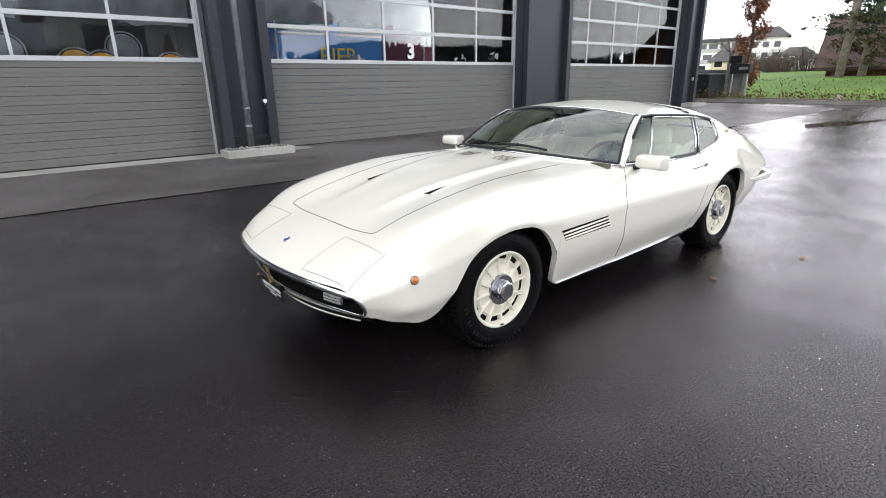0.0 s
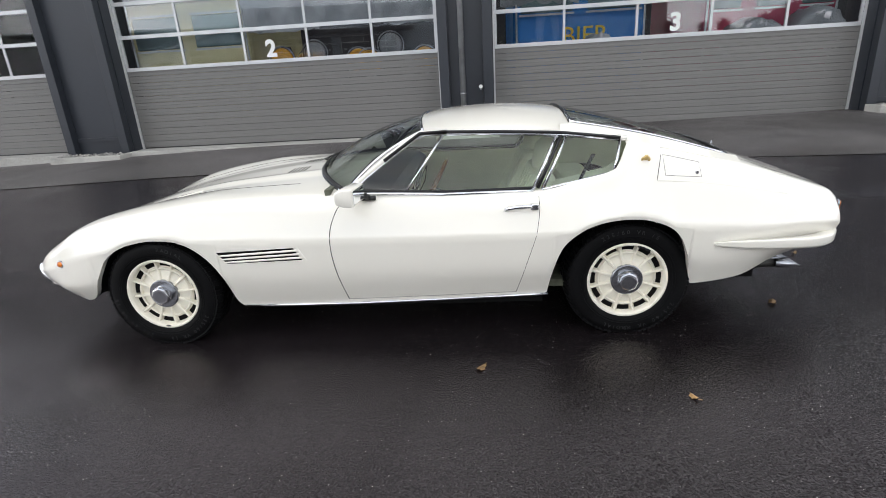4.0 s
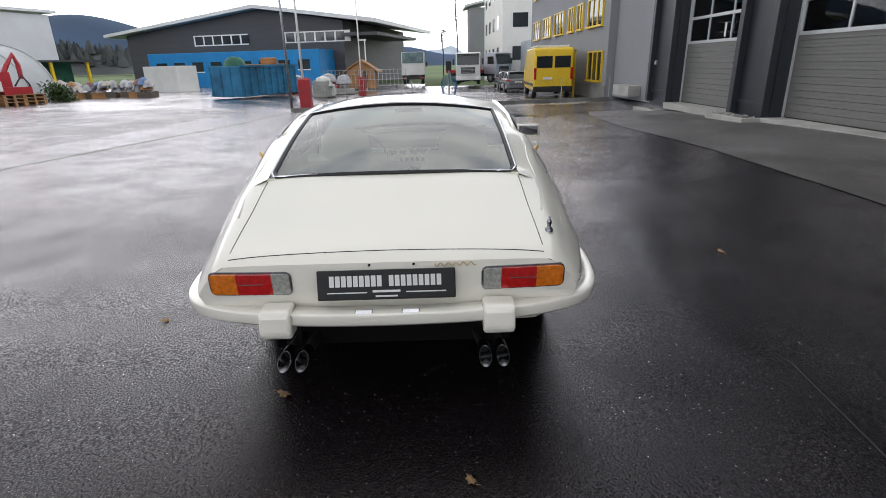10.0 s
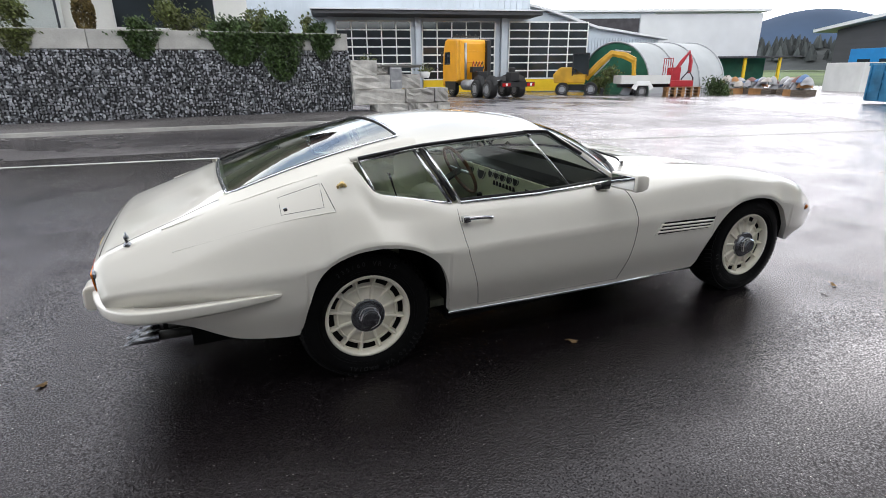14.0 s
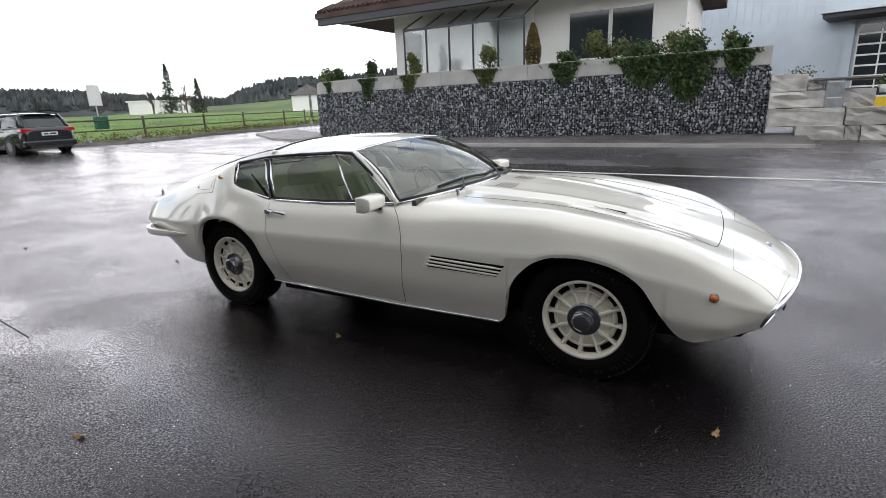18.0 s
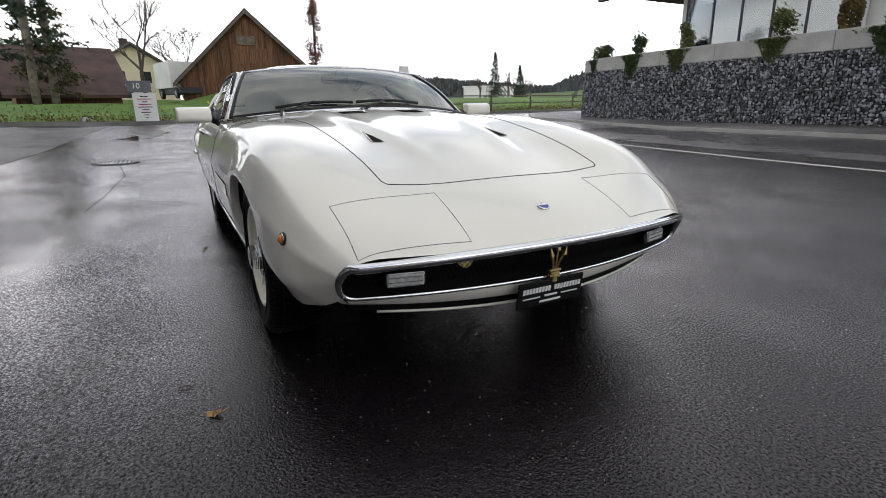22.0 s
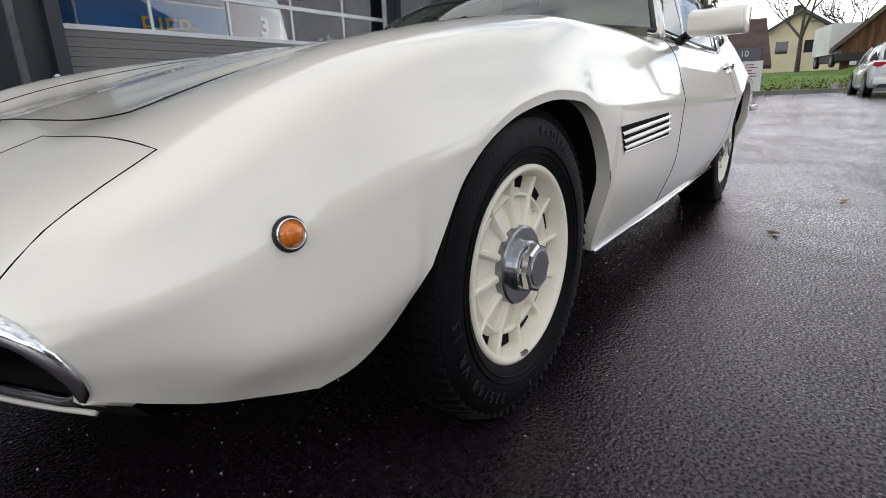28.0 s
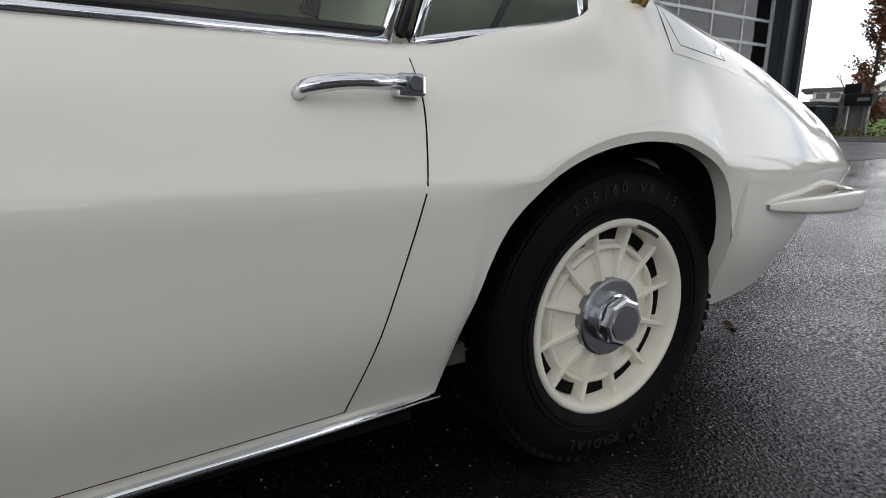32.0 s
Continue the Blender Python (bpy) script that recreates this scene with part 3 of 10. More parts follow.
tagged(ground, "wet dark asphalt yard with fields beyond", "ground", kind="structure")

# paler, older asphalt strip before the hall doors
AP_X = [-12, -9.5, -6, -2, 1, 4, 6.8, 10, 14, 19, 19.6]
AP_Y = [5.2, 4.5, 4.2, 4.2, 4.15, 3.8, 3.35, 3.1, 3.0, 2.9, 2.9]
rows = []
for i in range(81):
    x = -12 + 31.6 * i / 80
    y0 = float(np.interp(x, AP_X, AP_Y)) + 0.008 * math.sin(x * 5.1)
    rows.append([(x, y0 + (7.35 - y0) * j / 8, gh(x, y0 + (7.35 - y0) * j / 8) + 0.006) for j in range(9)])
tagged(part("hall_apron", MB().grid(rows), M["asphalt_old"], smooth=True), "paler worn asphalt strip along the hall doors", "pavement", kind="structure")

# long white line along the road side of the yard
tagged(part("road_line", ribbon([(24, -10.4), (16, -8.6), (6.9, -7.2), (-10.3, -6.0), (-17.5, -5.9)], 0.13, 0.006), M["line_white"]), "worn white edge line on wet asphalt", "road marking", kind="structure")
# kerb under the gabion wall
tagged(part("kerb_south", ribbon([(22, -17.2), (17.5, -14.0), (12, -12.6), (8.6, -12.05), (2.2, -12.0), (-2.3, -11.75)], 0.14, 0.09, 0.12), M["concrete"]), "pale concrete kerb below the gabion wall", "kerb", kind="structure")
rows = []
for x, y in [(22, -17.25), (17.5, -14.08), (12, -12.68), (8.6, -12.13), (2.2, -12.08), (-2.3, -11.83)]:
    yb = -14.6 if x < 15 else y - 3.0
    rows.append([(x, y + (yb - y) * j / 4, gh(x, y + (yb - y) * j / 4) + 0.08 + 0.05 * j / 4) for j in range(5)])
tagged(part("footpath_south", MB().grid(rows), M["asphalt_old"], smooth=True), "raised strip of damp asphalt at the gabion foot", "pavement", kind="structure")

# standing water and the drain grate
rnd = random.Random(4)


def puddle(cx, cy, rx, ry, ang):
    mb, pts = MB(), []
    for i in range(40):
        a = 2 * math.pi * i / 40
        r = 1 + 0.22 * math.sin(3 * a + cx) + 0.13 * math.sin(5 * a + cy) + 0.07 * math.sin(9 * a)
        u, w = rx * r * math.cos(a), ry * r * math.sin(a)
        x, y = cx + u * math.cos(ang) - w * math.sin(ang), cy + u * math.sin(ang) + w * math.cos(ang)
        pts.append((x, y, gh(x, y) + 0.0045))
    c = (cx, cy, gh(cx, cy) + 0.0045)
    for p, q in zip(pts, pts[1:] + pts[:1]):
        mb.quad(c, p, q)
    return tagged(part("puddle", mb, M["puddle"]), "shallow puddle of rain water on the asphalt", "puddle", kind="structure")


for args in ((12.3, 3.6, 1.7, 0.45, 0.15), (-12.5, 2.2, 2.4, 0.5, 0.4), (-9.5, 0.3, 1.2, 0.22, 0.2), (14.5, 1.5, 1.6, 0.3, -0.3)):
    puddle(*args)
tagged(part("asphalt_joint", ribbon([(3.3, 1.80), (4.2, 1.70), (5.0, 1.66), (5.8, 1.60), (7.25, 1.74)], 0.010, 0.0035), M["rubber"]), "thin dark joint in the wet asphalt", "joint", kind="structure")
drain = thing("drain_grate", pose(7.55, 1.8, gh(7.55, 1.8) + 0.006), "round cast iron drain grate set in the asphalt", "drain")
part("ring", MB().spin([(0.33, 0), (0.33, 0.008), (0.27, 0.008), (0.27, 0.0)], (0, 0, 0), "z", 28), M["black"], drain)
for i in range(9):
    y = -0.24 + 0.06 * i
    w = math.sqrt(max(0.001, 0.27 ** 2 - y * y))
    part("grate_bar", MB().box(-w, w, y - 0.014, y + 0.014, 0, 0.007), M["steel"], drain)

# lawn east of the yard, rising behind its kerb
lx, ly = np.linspace(19, 90, 48), np.linspace(-60, 60, 80)


def lawn_z(x, y, d):
    return gh(x, y) + 0.12 + 0.75 * smooth01(0, 16, d) + 0.9 * smooth01(14, 60, d)


def edge_dist(x, y):
    best = 1e9
    for (x0, y0), (x1, y1) in zip(LAWN_E[:12], LAWN_E[1:12]):
        dx, dy = x1 - x0, y1 - y0
        t = max(0, min(1, ((x - x0) * dx + (y - y0) * dy) / (dx * dx + dy * dy)))
        best = min(best, math.hypot(x - x0 - t * dx, y - y0 - t * dy))
    return best


east_edge = []
for (x0, y0), (x1, y1) in zip(LAWN_E[:11], LAWN_E[1:12]):
    n = max(2, int(math.hypot(x1 - x0, y1 - y0) / 1.2))
    east_edge += [(x0 + (x1 - x0) * i / n, y0 + (y1 - y0) * i / n) for i in range(n)]
rows = []
for k, (x, y) in enumerate(east_edge):
    row = []
    for d in (0, 0.35, 1.2, 1.4, 2.5, 4, 7, 11, 16, 24, 36, 60):
        s = d * (1 + 0.0 * k)
        row.append((x + s, y - 0.12 * s, lawn_z(x, y, d)))
    rows.append(row)
lawn = part("lawn_east", MB().grid(rows), [M["grass"], M["soil"]], smooth=True)
lawn.data.polygons.foreach_set("material_index", [1 if (i % 11) < 2 else 0 for i in range(len(lawn.data.polygons))])
tagged(lawn, "green lawn rising behind a planted bed", "lawn", kind="structure")
tagged(part("kerb_east", ribbon([(x - 0.06, y) for x, y in east_edge], 0.13, 0.13, 0.16), M["concrete_dk"]), "dark damp kerb of the planted bed", "kerb", kind="structure")

# ---- the hall with four sectional doors ----
# hall top is unseen; its height is set by how much sky it blocks
DOOR_Y, COL_Y, HALL_H = 7.30, 7.00, 7.6
BASE, GLASS_Z, ROW_H, ROWS = 0.155, 1.745, 0.605, 4
DOORS = [("1", -10.05, -6.78, 3, -8.15), ("2", -5.40, 1.01, 5, -2.30), ("3", 2.03, 8.66, 5, 5.38), ("4", 10.45, 16.85, 5, 13.55)]
DOOR_TOP = GLASS_Z + ROW_H * ROWS + 0.1

edges = [-11.6] + [v for d in DOORS for v in d[1:3]] + [17.85]
for a, b in zip(edges[::2], edges[1::2]):
    tagged(part("hall_column", MB().box(a, b, COL_Y, DOOR_Y + 0.35, 0.0, HALL_H), M["anthracite"]), "broad dark anthracite steel column of the hall front", "column", "hall columns", "structure")
for _, a, b, _, _ in DOORS:
    tagged(part("hall_lintel", MB().box(a, b, COL_Y + 0.02, DOOR_Y + 0.35, DOOR_TOP, HALL_H), M["anthracite"]), "dark anthracite steel facade over a hall door", "wall", "hall lintels", "structure")
tagged(part("wall_hall_rest", MB().box(-11.6, -11.3, DOOR_Y + 0.36, 24, -0.3, HALL_H).box(17.55, 17.85, DOOR_Y + 0.36, 24, 0, HALL_H).box(-11.6, 17.85, 24, 24.3, 0, HALL_H), M["anthracite"]), "dark anthracite steel hall walls", "wall", kind="structure")
# roof is out of view; its two openings are added to brighten the wagons
tagged(part("roof_hall", MB().box(-11.9, 18.1, 6.7, 9.2, HALL_H, HALL_H + 0.4).box(-11.9, 18.1, 11.2, 12.6, HALL_H, HALL_H + 0.4).box(-11.9, 18.1, 14.6, 24.5, HALL_H, HALL_H + 0.4).box(-11.9, -10.5, 9.2, 14.6, HALL_H, HALL_H + 0.4).box(16.7, 18.1, 9.2, 14.6, HALL_H, HALL_H + 0.4), M["anthracite"]), "flat dark hall roof, unseen, with two openings added for light", "roof", kind="structure")
tagged(part("floor_hall", MB().box(-11.3, 17.55, DOOR_Y + 0.02, 24, 0.0, BASE), M["concrete_dk"]), "concrete floor inside the hall", "floor", kind="structure")
# dimness of the hall's depth is put into this partition's colour
tagged(part("wall_hall_inner", MB().box(-11.2, 17.5, 16.0, 16.2, BASE, HALL_H), M["dark_in"]), "partition inside the hall, coloured dark to stand for its dimness", "wall", kind="structure")

# steel posts and folds that break up the broad columns
for a, b in zip(edges[::2], edges[1::2]):
    for x, w in ((a + 0.02, 0.17), (b - 0.19, 0.17)):
        tagged(part("column_flange", MB().box(x, x + w, COL_Y - 0.16, COL_Y - 0.003, 0.12, HALL_H - 0.02), M["anthracite"], bevel=0.008), "dark steel column flange of the hall front", "column", kind="structure")
    tagged(part("column_rail", MB().box(a + 0.2, b - 0.2, COL_Y - 0.05, COL_Y - 0.003, 0.40, 0.47), M["anthracite"]), "dark horizontal steel rail low on the column", "trim", kind="structure")

slat_mesh = {}
frame_mesh = {}
for num, a, b, panes, nx in DOORS:
    door = thing("sectional_door", pose(0, 0, 0), "closed grey sectional hall door with glazed upper rows and a white %s" % num, "garage door", "hall doors", "structure")
    n_slats = 12
    sh = (GLASS_Z - BASE - 0.03) / n_slats
    me = MB().prism([(0, 0.002), (-0.005, 0.005), (-0.006, sh * 0.5 - 0.004), (-0.003, sh * 0.5), (-0.006, sh * 0.5 + 0.004), (-0.005, sh - 0.005), (0, sh - 0.002), (0.04, sh - 0.002), (0.04, 0.002)], a + 0.01, b - 0.01, "x").mesh("door_panel")
    me.materials.append(M["door_grey"])
    for i in range(n_slats):
        ob = new("door_panel", me)
        ob.parent = door
        ob.location = (0, DOOR_Y, BASE + 0.03 + i * sh)
    part("seal", MB().box(a + 0.01, b - 0.01, DOOR_Y - 0.005, DOOR_Y + 0.04, BASE - 0.005, BASE + 0.03), M["rubber"], door, "black rubber bottom seal")
    part("guide_rail", MB().box(a, a + 0.035, DOOR_Y - 0.05, DOOR_Y - 0.014, BASE, DOOR_TOP), M["alu"], door, "bright aluminium guide rail")
    part("guide_rail", MB().box(b - 0.035, b, DOOR_Y - 0.05, DOOR_Y - 0.014, BASE, DOOR_TOP), M["alu"], door, "bright aluminium guide rail")
    pw = (b - a - 0.02) / panes
    for r in range(ROWS + 1):
        z = GLASS_Z + r * ROW_H
        part("window_rail", MB().box(a + 0.04, b - 0.04, DOOR_Y - 0.02, DOOR_Y + 0.03, z - 0.035, z + 0.035), M["alu"], door, bevel=0.004)
    bar = MB().box(-0.022, 0.022, DOOR_Y - 0.016, DOOR_Y + 0.026, GLASS_Z + 0.036, GLASS_Z + ROW_H * ROWS - 0.036).mesh("window_bar")
    bar.materials.append(M["alu"])
    for i in range(panes + 1):
        ob = new("window_bar", bar)
        ob.parent, ob.location = door, (min(max(a + 0.01 + i * pw, a + 0.06), b - 0.06), 0, 0)
    for r in range(ROWS):
        for i in range(panes):
            x0, z0 = a + 0.01 + i * pw, GLASS_Z + r * ROW_H
            ob = part("pane", MB().box(x0 + 0.022, x0 + pw - 0.022, DOOR_Y + 0.003, DOOR_Y + 0.008, z0 + 0.035, z0 + ROW_H - 0.035), M["pane_door"], door)
            ob.visible_shadow = False
    lettering(num, 0.42, M["white_plastic"], door, pose(nx, DOOR_Y - 0.006, 1.965, 90, 0, 0), 0.002, "number", 0.016)
    # concrete threshold strip
    tagged(part("threshold", MB().box(a - 0.02, b + 0.02, COL_Y - 0.20, DOOR_Y + 0.05, 0.0, BASE + 0.012), M["concrete"], bevel=0.006), "pale concrete door threshold", "threshold", kind="structure")

# rain pipe, hose tap and cable on the column between doors two and three, planters with gravel at the column feet
pipe = thing("downpipe", pose(1.45, 6.78, 0.2), "galvanised rain pipe clamped to the dark column", "pipe")
part("pipe", MB().rod((0, 0, 0), (0, 0, 7.3), 0.052, 14), M["steel"], pipe, smooth=True)
for z in (0.45, 0.75, 2.6, 4.4):
    part("clamp", MB().spin([(0.053, -0.012), (0.062, -0.012), (0.062, 0.012), (0.053, 0.012)], (0, 0, z), "z", 14, True).box(-0.012, 0.012, 0.05, 0.2, z - 0.01, z + 0.01), M["steel"], pipe)
tap = thing("wall_tap", pose(1.78, 6.80, 1.06), "small white wall tap with a dark hanging cable", "tap")
part("tap_body", MB().rod((0, 0.03, 0), (0, -0.06, 0), 0.028, 10).rod((0, -0.035, 0.03), (0, -0.035, -0.06), 0.014, 8), M["alu"], tap, smooth=True)
part("tap_handle", MB().spin([(0.004, -0.065), (0.034, -0.065), (0.034, -0.052), (0.004, -0.052)], (0, 0, 0), "y", 12), M["white_plastic"], tap)
part("cable", MB().tube([(0.02, 0, -0.03), (0.05, -0.01, -0.3), (0.03, 0, -0.6), (-0.05, 0.0, -0.8), (-0.1, 0.02, -0.86)], 0.008), M["black"], tap)
rnd = random.Random(9)
for x0, x1 in ((0.92, 2.10), (8.65, 10.45), (-6.85, -5.35), (-11.4, -10.0), (16.8, 17.8)):
    tray = thing("planter_kerb", pose((x0 + x1) / 2, 6.72, gh(x0, 6.6)), "low concrete kerb tray filled with pebbles at the column foot", "planter", "column trays")
    w = (x1 - x0) / 2
    part("kerb", MB().box(-w, w, -0.30, -0.20, -0.02, 0.13).box(-w, -w + 0.09, -0.20, 0.10, -0.02, 0.13).box(w - 0.09, w, -0.20, 0.10, -0.02, 0.13), M["concrete"], tray, bevel=0.01)
    mb = MB()
    for _ in range(260):
        c = Vector((rnd.uniform(-w + 0.09, w - 0.09), rnd.uniform(-0.2, 0.1), 0.10 + rnd.uniform(0, 0.035)))
        s = rnd.uniform(0.012, 0.03)
        mb.obox(Matrix.Translation(c) @ pose(0, 0, 0, rnd.uniform(0, 90), rnd.uniform(0, 90), rnd.uniform(0, 90)), s * 1.6, s, s * 1.2)
    part("pebbles", mb, M["gravel"], tray)
    part("soil", MB().box(-w + 0.05, w - 0.05, -0.21, 0.11, 0, 0.10), M["soil"], tray)
for x, z in ((-10.9, 1.25), (17.35, 1.3)):
    sw = thing("wall_switch", pose(x, COL_Y - 0.17, z), "small grey switch box on the dark column", "switch box")
    part("box", MB().box(-0.05, 0.05, -0.06, 0.0, -0.06, 0.06), M["steel"], sw, bevel=0.008)
    part("conduit", MB().rod((0, -0.03, -0.06), (0, -0.03, -0.9), 0.012), M["black"], sw)

# carnival wagons parked inside the hall
M["wagon_blue"] = mat("wagon_blue", (0.01, 0.20, 0.58), 0.4, vary=0.1, scale=2)
M["wagon_red"] = mat("wagon_crimson", (0.40, 0.03, 0.085), 0.4, vary=0.1, scale=2)
M["wagon_cream"] = mat("wagon_cream", (0.72, 0.64, 0.36), 0.5, vary=0.12, scale=2)
M["wagon_glass"] = mat("wagon_window", (0.16, 0.24, 0.25), 0.15, vary=0.25, scale=1.5)
M["foil"] = mat("clear_wrap", (0.50, 0.50, 0.52), 0.28, vary=0.28, scale=1.6, bump=1.0, bump_scale=7)


def wagon(name, x0, x1, y0, body, label, stripe, wz0, wz1, cut, text=None):
    """A carnival wagon with rounded windows; its upper part is wrapped in film."""
    t = thing(name, pose((x0 + x1) / 2, y0, BASE), label, "wagon")
    w, d, h = (x1 - x0) / 2, 3.6, 2.9
    part("body", MB().box(-w, w, 0.2, d, 0.5, h), body, t, bevel=0.12)
    part("stripe", MB().box(-w + 0.1, w - 0.1, 0.17, 0.2, 1.48, 1.62), stripe, t)
    part("gutter", MB().box(-w + 0.06, w - 0.06, 0.14, 0.2, h - 0.1, h - 0.04), M["alu"], t)
    step = 2 * w / cut
    for k in range(cut):
        xa, xb = -w + k * step + 0.14, -w + (k + 1) * step - 0.14
        wd = part("window", MB().box(xa, xb, 0.165, 0.21, wz0, wz1), M["wagon_glass"], t, "dull blue grey window", bevel=0.06)
        part("sill", MB().box(xa - 0.03, xb + 0.03, 0.18, 0.205, wz0 - 0.05, wz0 - 0.015), M["alu"], wd)
        part("head", MB().box(xa - 0.03, xb + 0.03, 0.18, 0.205, wz1 + 0.015, wz1 + 0.05), M["alu"], wd)
    for x in (-w + 0.06, w - 0.06):
        part("corner_strip", MB().rod((x, 0.18, 0.55), (x, 0.18, h - 0.1), 0.02, 8), M["alu"], t)
    for sx in (-w * 0.6, w * 0.6):
        for yy in (0.7, d - 0.5):
            part("wheel", MB().spin([(0.05, -0.1), (0.42, -0.1), (0.45, 0), (0.42, 0.1), (0.05, 0.1)], (sx, yy, 0.45), "y", 20), M["rubber"], t)
    if text:
        lettering(text, 0.46, M["yellow"], t, pose(0.1, 0.155, 1.70, 90, 0, 0), 0.004)
    return t


def wrap(x0, x1, y, z0, z1, seed, label, m_):
    """A sagging hood of crumpled film over a load."""
    rr = random.Random(seed)
    t = thing("wrapped_load", pose((x0 + x1) / 2, y, 0), label, "wrapped load", "wrapped loads")
    w, rows = (x1 - x0) / 2, []
    for i in range(13):
        u = -1 + i / 6
        rows.append([(u * w, 0.10 - 0.32 * math.sin(math.pi * v) * (1 - 0.6 * u * u) + rr.gauss(0, 0.025) + 1.3 * max(0, v - 0.6), z0 + (z1 - z0) * math.sin(min(1, v / 0.8) * math.pi / 2) * (1 - 0.45 * abs(u) ** 2.4) + rr.gauss(0, 0.02)) for v in np.linspace(0, 1, 11)])
    part("film", MB().grid(rows), m_, t, smooth=True)


wagon("cream_wagon", -5.38, -2.85, 7.45, M["wagon_cream"], "cream carnival wagon with rounded windows behind the door glass", M["truck_orange"], 1.95, 2.55, 2)
wagon("blue_wagon", 2.45, 5.0, 7.55, M["wagon_blue"], "blue carnival wagon with golden letters behind the door glass", M["white_plastic"], 2.16, 2.42, 2, "BIER")
wagon("crimson_wagon", 6.05, 8.5, 7.60, M["wagon_red"], "crimson carnival wagon with pale windows behind the door glass", M["white_plastic"], 2.02, 2.42, 3)
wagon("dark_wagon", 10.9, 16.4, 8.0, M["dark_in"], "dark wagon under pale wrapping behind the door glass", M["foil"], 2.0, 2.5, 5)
for k, (x0, x1, z0, z1) in enumerate(((2.2, 3.7, 2.45, 3.7), (3.6, 5.3, 2.5, 3.9), (5.2, 6.9, 2.35, 3.8), (6.7, 8.4, 2.5, 3.75), (6.3, 7.5, 1.30, 1.98), (7.5, 8.5, 1.35, 2.12), (3.7, 4.4, 1.2, 1.9), (-2.9, -1.4, 2.3, 3.6), (-1.5, 0.0, 2.4, 3.7), (-0.1, 0.95, 2.3, 3.5),
                                      (10.6, 12.0, 1.9, 3.5), (11.9, 13.5, 2.0, 3.7), (13.4, 15.0, 1.9, 3.6), (14.9, 16.7, 2.0, 3.6), (11.2, 12.2, 0.9, 1.95), (13.6, 14.7, 0.9, 1.9), (-9.9, -8.4, 1.2, 2.4), (-8.4, -6.9, 1.3, 3.2))):
    wrap(x0, x1, 7.62 if k not in (4, 5, 6) else 7.52, z0, z1, 40 + k, "load under crumpled clear film inside the hall", M["foil"])
rnd = random.Random(21)
for k in range(9):
    x = -2.3 + 0.37 * k
    t = thing("carnival_prop", pose(x + rnd.uniform(-0.1, 0.1), 7.9 + rnd.uniform(0, 0.6), BASE), "dark carnival prop with a round painted head under film", "prop", "carnival props")
    hgt = rnd.uniform(1.5, 2.1)
    part("figure_body", MB().spin([(0.02, 0), (0.30, 0.02), (0.32, hgt * 0.5), (0.24, hgt * 0.8), (0.10, hgt)], (0, 0, 0), "z", 14), M["dark_in"], t, smooth=True)
    part("disc", MB().spin([(0.0, -0.02), (0.20, -0.02), (0.24, 0.0), (0.20, 0.02)], (0, -0.30, hgt * 0.86), "y", 22), rnd.choice([M["foil"], M["car_grey"], M["wagon_red"], M["truck_orange"], M["dark_in"]]), t, smooth=True)
    part("ring", MB().tube([(0.27 * math.cos(a), -0.31, hgt * 0.86 + 0.27 * math.sin(a)) for a in np.linspace(0, 2 * math.pi, 23)[:-1]], 0.014, 5, True), M["foil"], t)

# ---- south side: gabion wall, house, workshop, vehicles ----
# front line of the gabion wall and its bends
GAB = [(-1.35, -14.35), (4, -14.35), (9, -14.35), (13.2, -14.5), (15.4, -15.0), (16.6, -16.2), (17.0, -18.0), (17.1, -24.0)]
GZ0, GZ1 = 0.10, 2.07


def along(path, step):
    out = []
    for (x, y), (x2, y2) in zip(path, path[1:]):
        n = max(1, round(math.hypot(x2 - x, y2 - y) / step))
        out += [(x + (x2 - x) * i / n, y + (y2 - y) * i / n, math.atan2(y2 - y, x2 - x)) for i in range(n)]
    return out


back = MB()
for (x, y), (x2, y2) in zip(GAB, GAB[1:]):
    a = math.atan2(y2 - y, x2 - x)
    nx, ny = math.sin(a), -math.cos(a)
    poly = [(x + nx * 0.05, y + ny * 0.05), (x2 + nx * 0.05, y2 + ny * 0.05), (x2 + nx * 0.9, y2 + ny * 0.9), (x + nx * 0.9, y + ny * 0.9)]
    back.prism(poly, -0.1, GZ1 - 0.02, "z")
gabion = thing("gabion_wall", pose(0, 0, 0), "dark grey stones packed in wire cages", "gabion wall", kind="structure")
# near-black core: the shade between the stones is put into its colour
part("core", back, M["gabion_shade_core"], gabion)
rnd = random.Random(11)
stones = MB()
ico = [(0, 0, 1), (0.9, 0, 0.45), (0.28, 0.85, 0.45), (-0.72, 0.53, 0.45), (-0.72, -0.53, 0.45), (0.28, -0.85, 0.45), (0.3, 0.3, -0.8)]
icof = [(0, 1, 2), (0, 2, 3), (0, 3, 4), (0, 4, 5), (0, 5, 1), (1, 6, 2), (2, 6, 3), (3, 6, 4), (4, 6, 5), (5, 6, 1)]
for x, y, a in along(GAB, 0.082):
    z = GZ0
    while z < GZ1:
        s = rnd.uniform(0.034, 0.062)
        m = Matrix.Translation((x + rnd.uniform(-0.02, 0.02), y + rnd.uniform(-0.03, 0.012), z + rnd.uniform(-0.02, 0.02))) @ pose(0, 0, 0, rnd.uniform(0, 360), rnd.uniform(0, 360), rnd.uniform(0, 360))
        k = len(stones.v)
        sc = Vector((s * rnd.uniform(0.9, 1.5), s * rnd.uniform(0.7, 1.1), s * rnd.uniform(0.7, 1.1)))
        stones.v += [tuple(m @ Vector((p[0] * sc.x, p[1] * sc.y, p[2] * sc.z))) for p in ico]
        stones.f += [tuple(k + i for i in f) for f in icof]
        z += 0.074
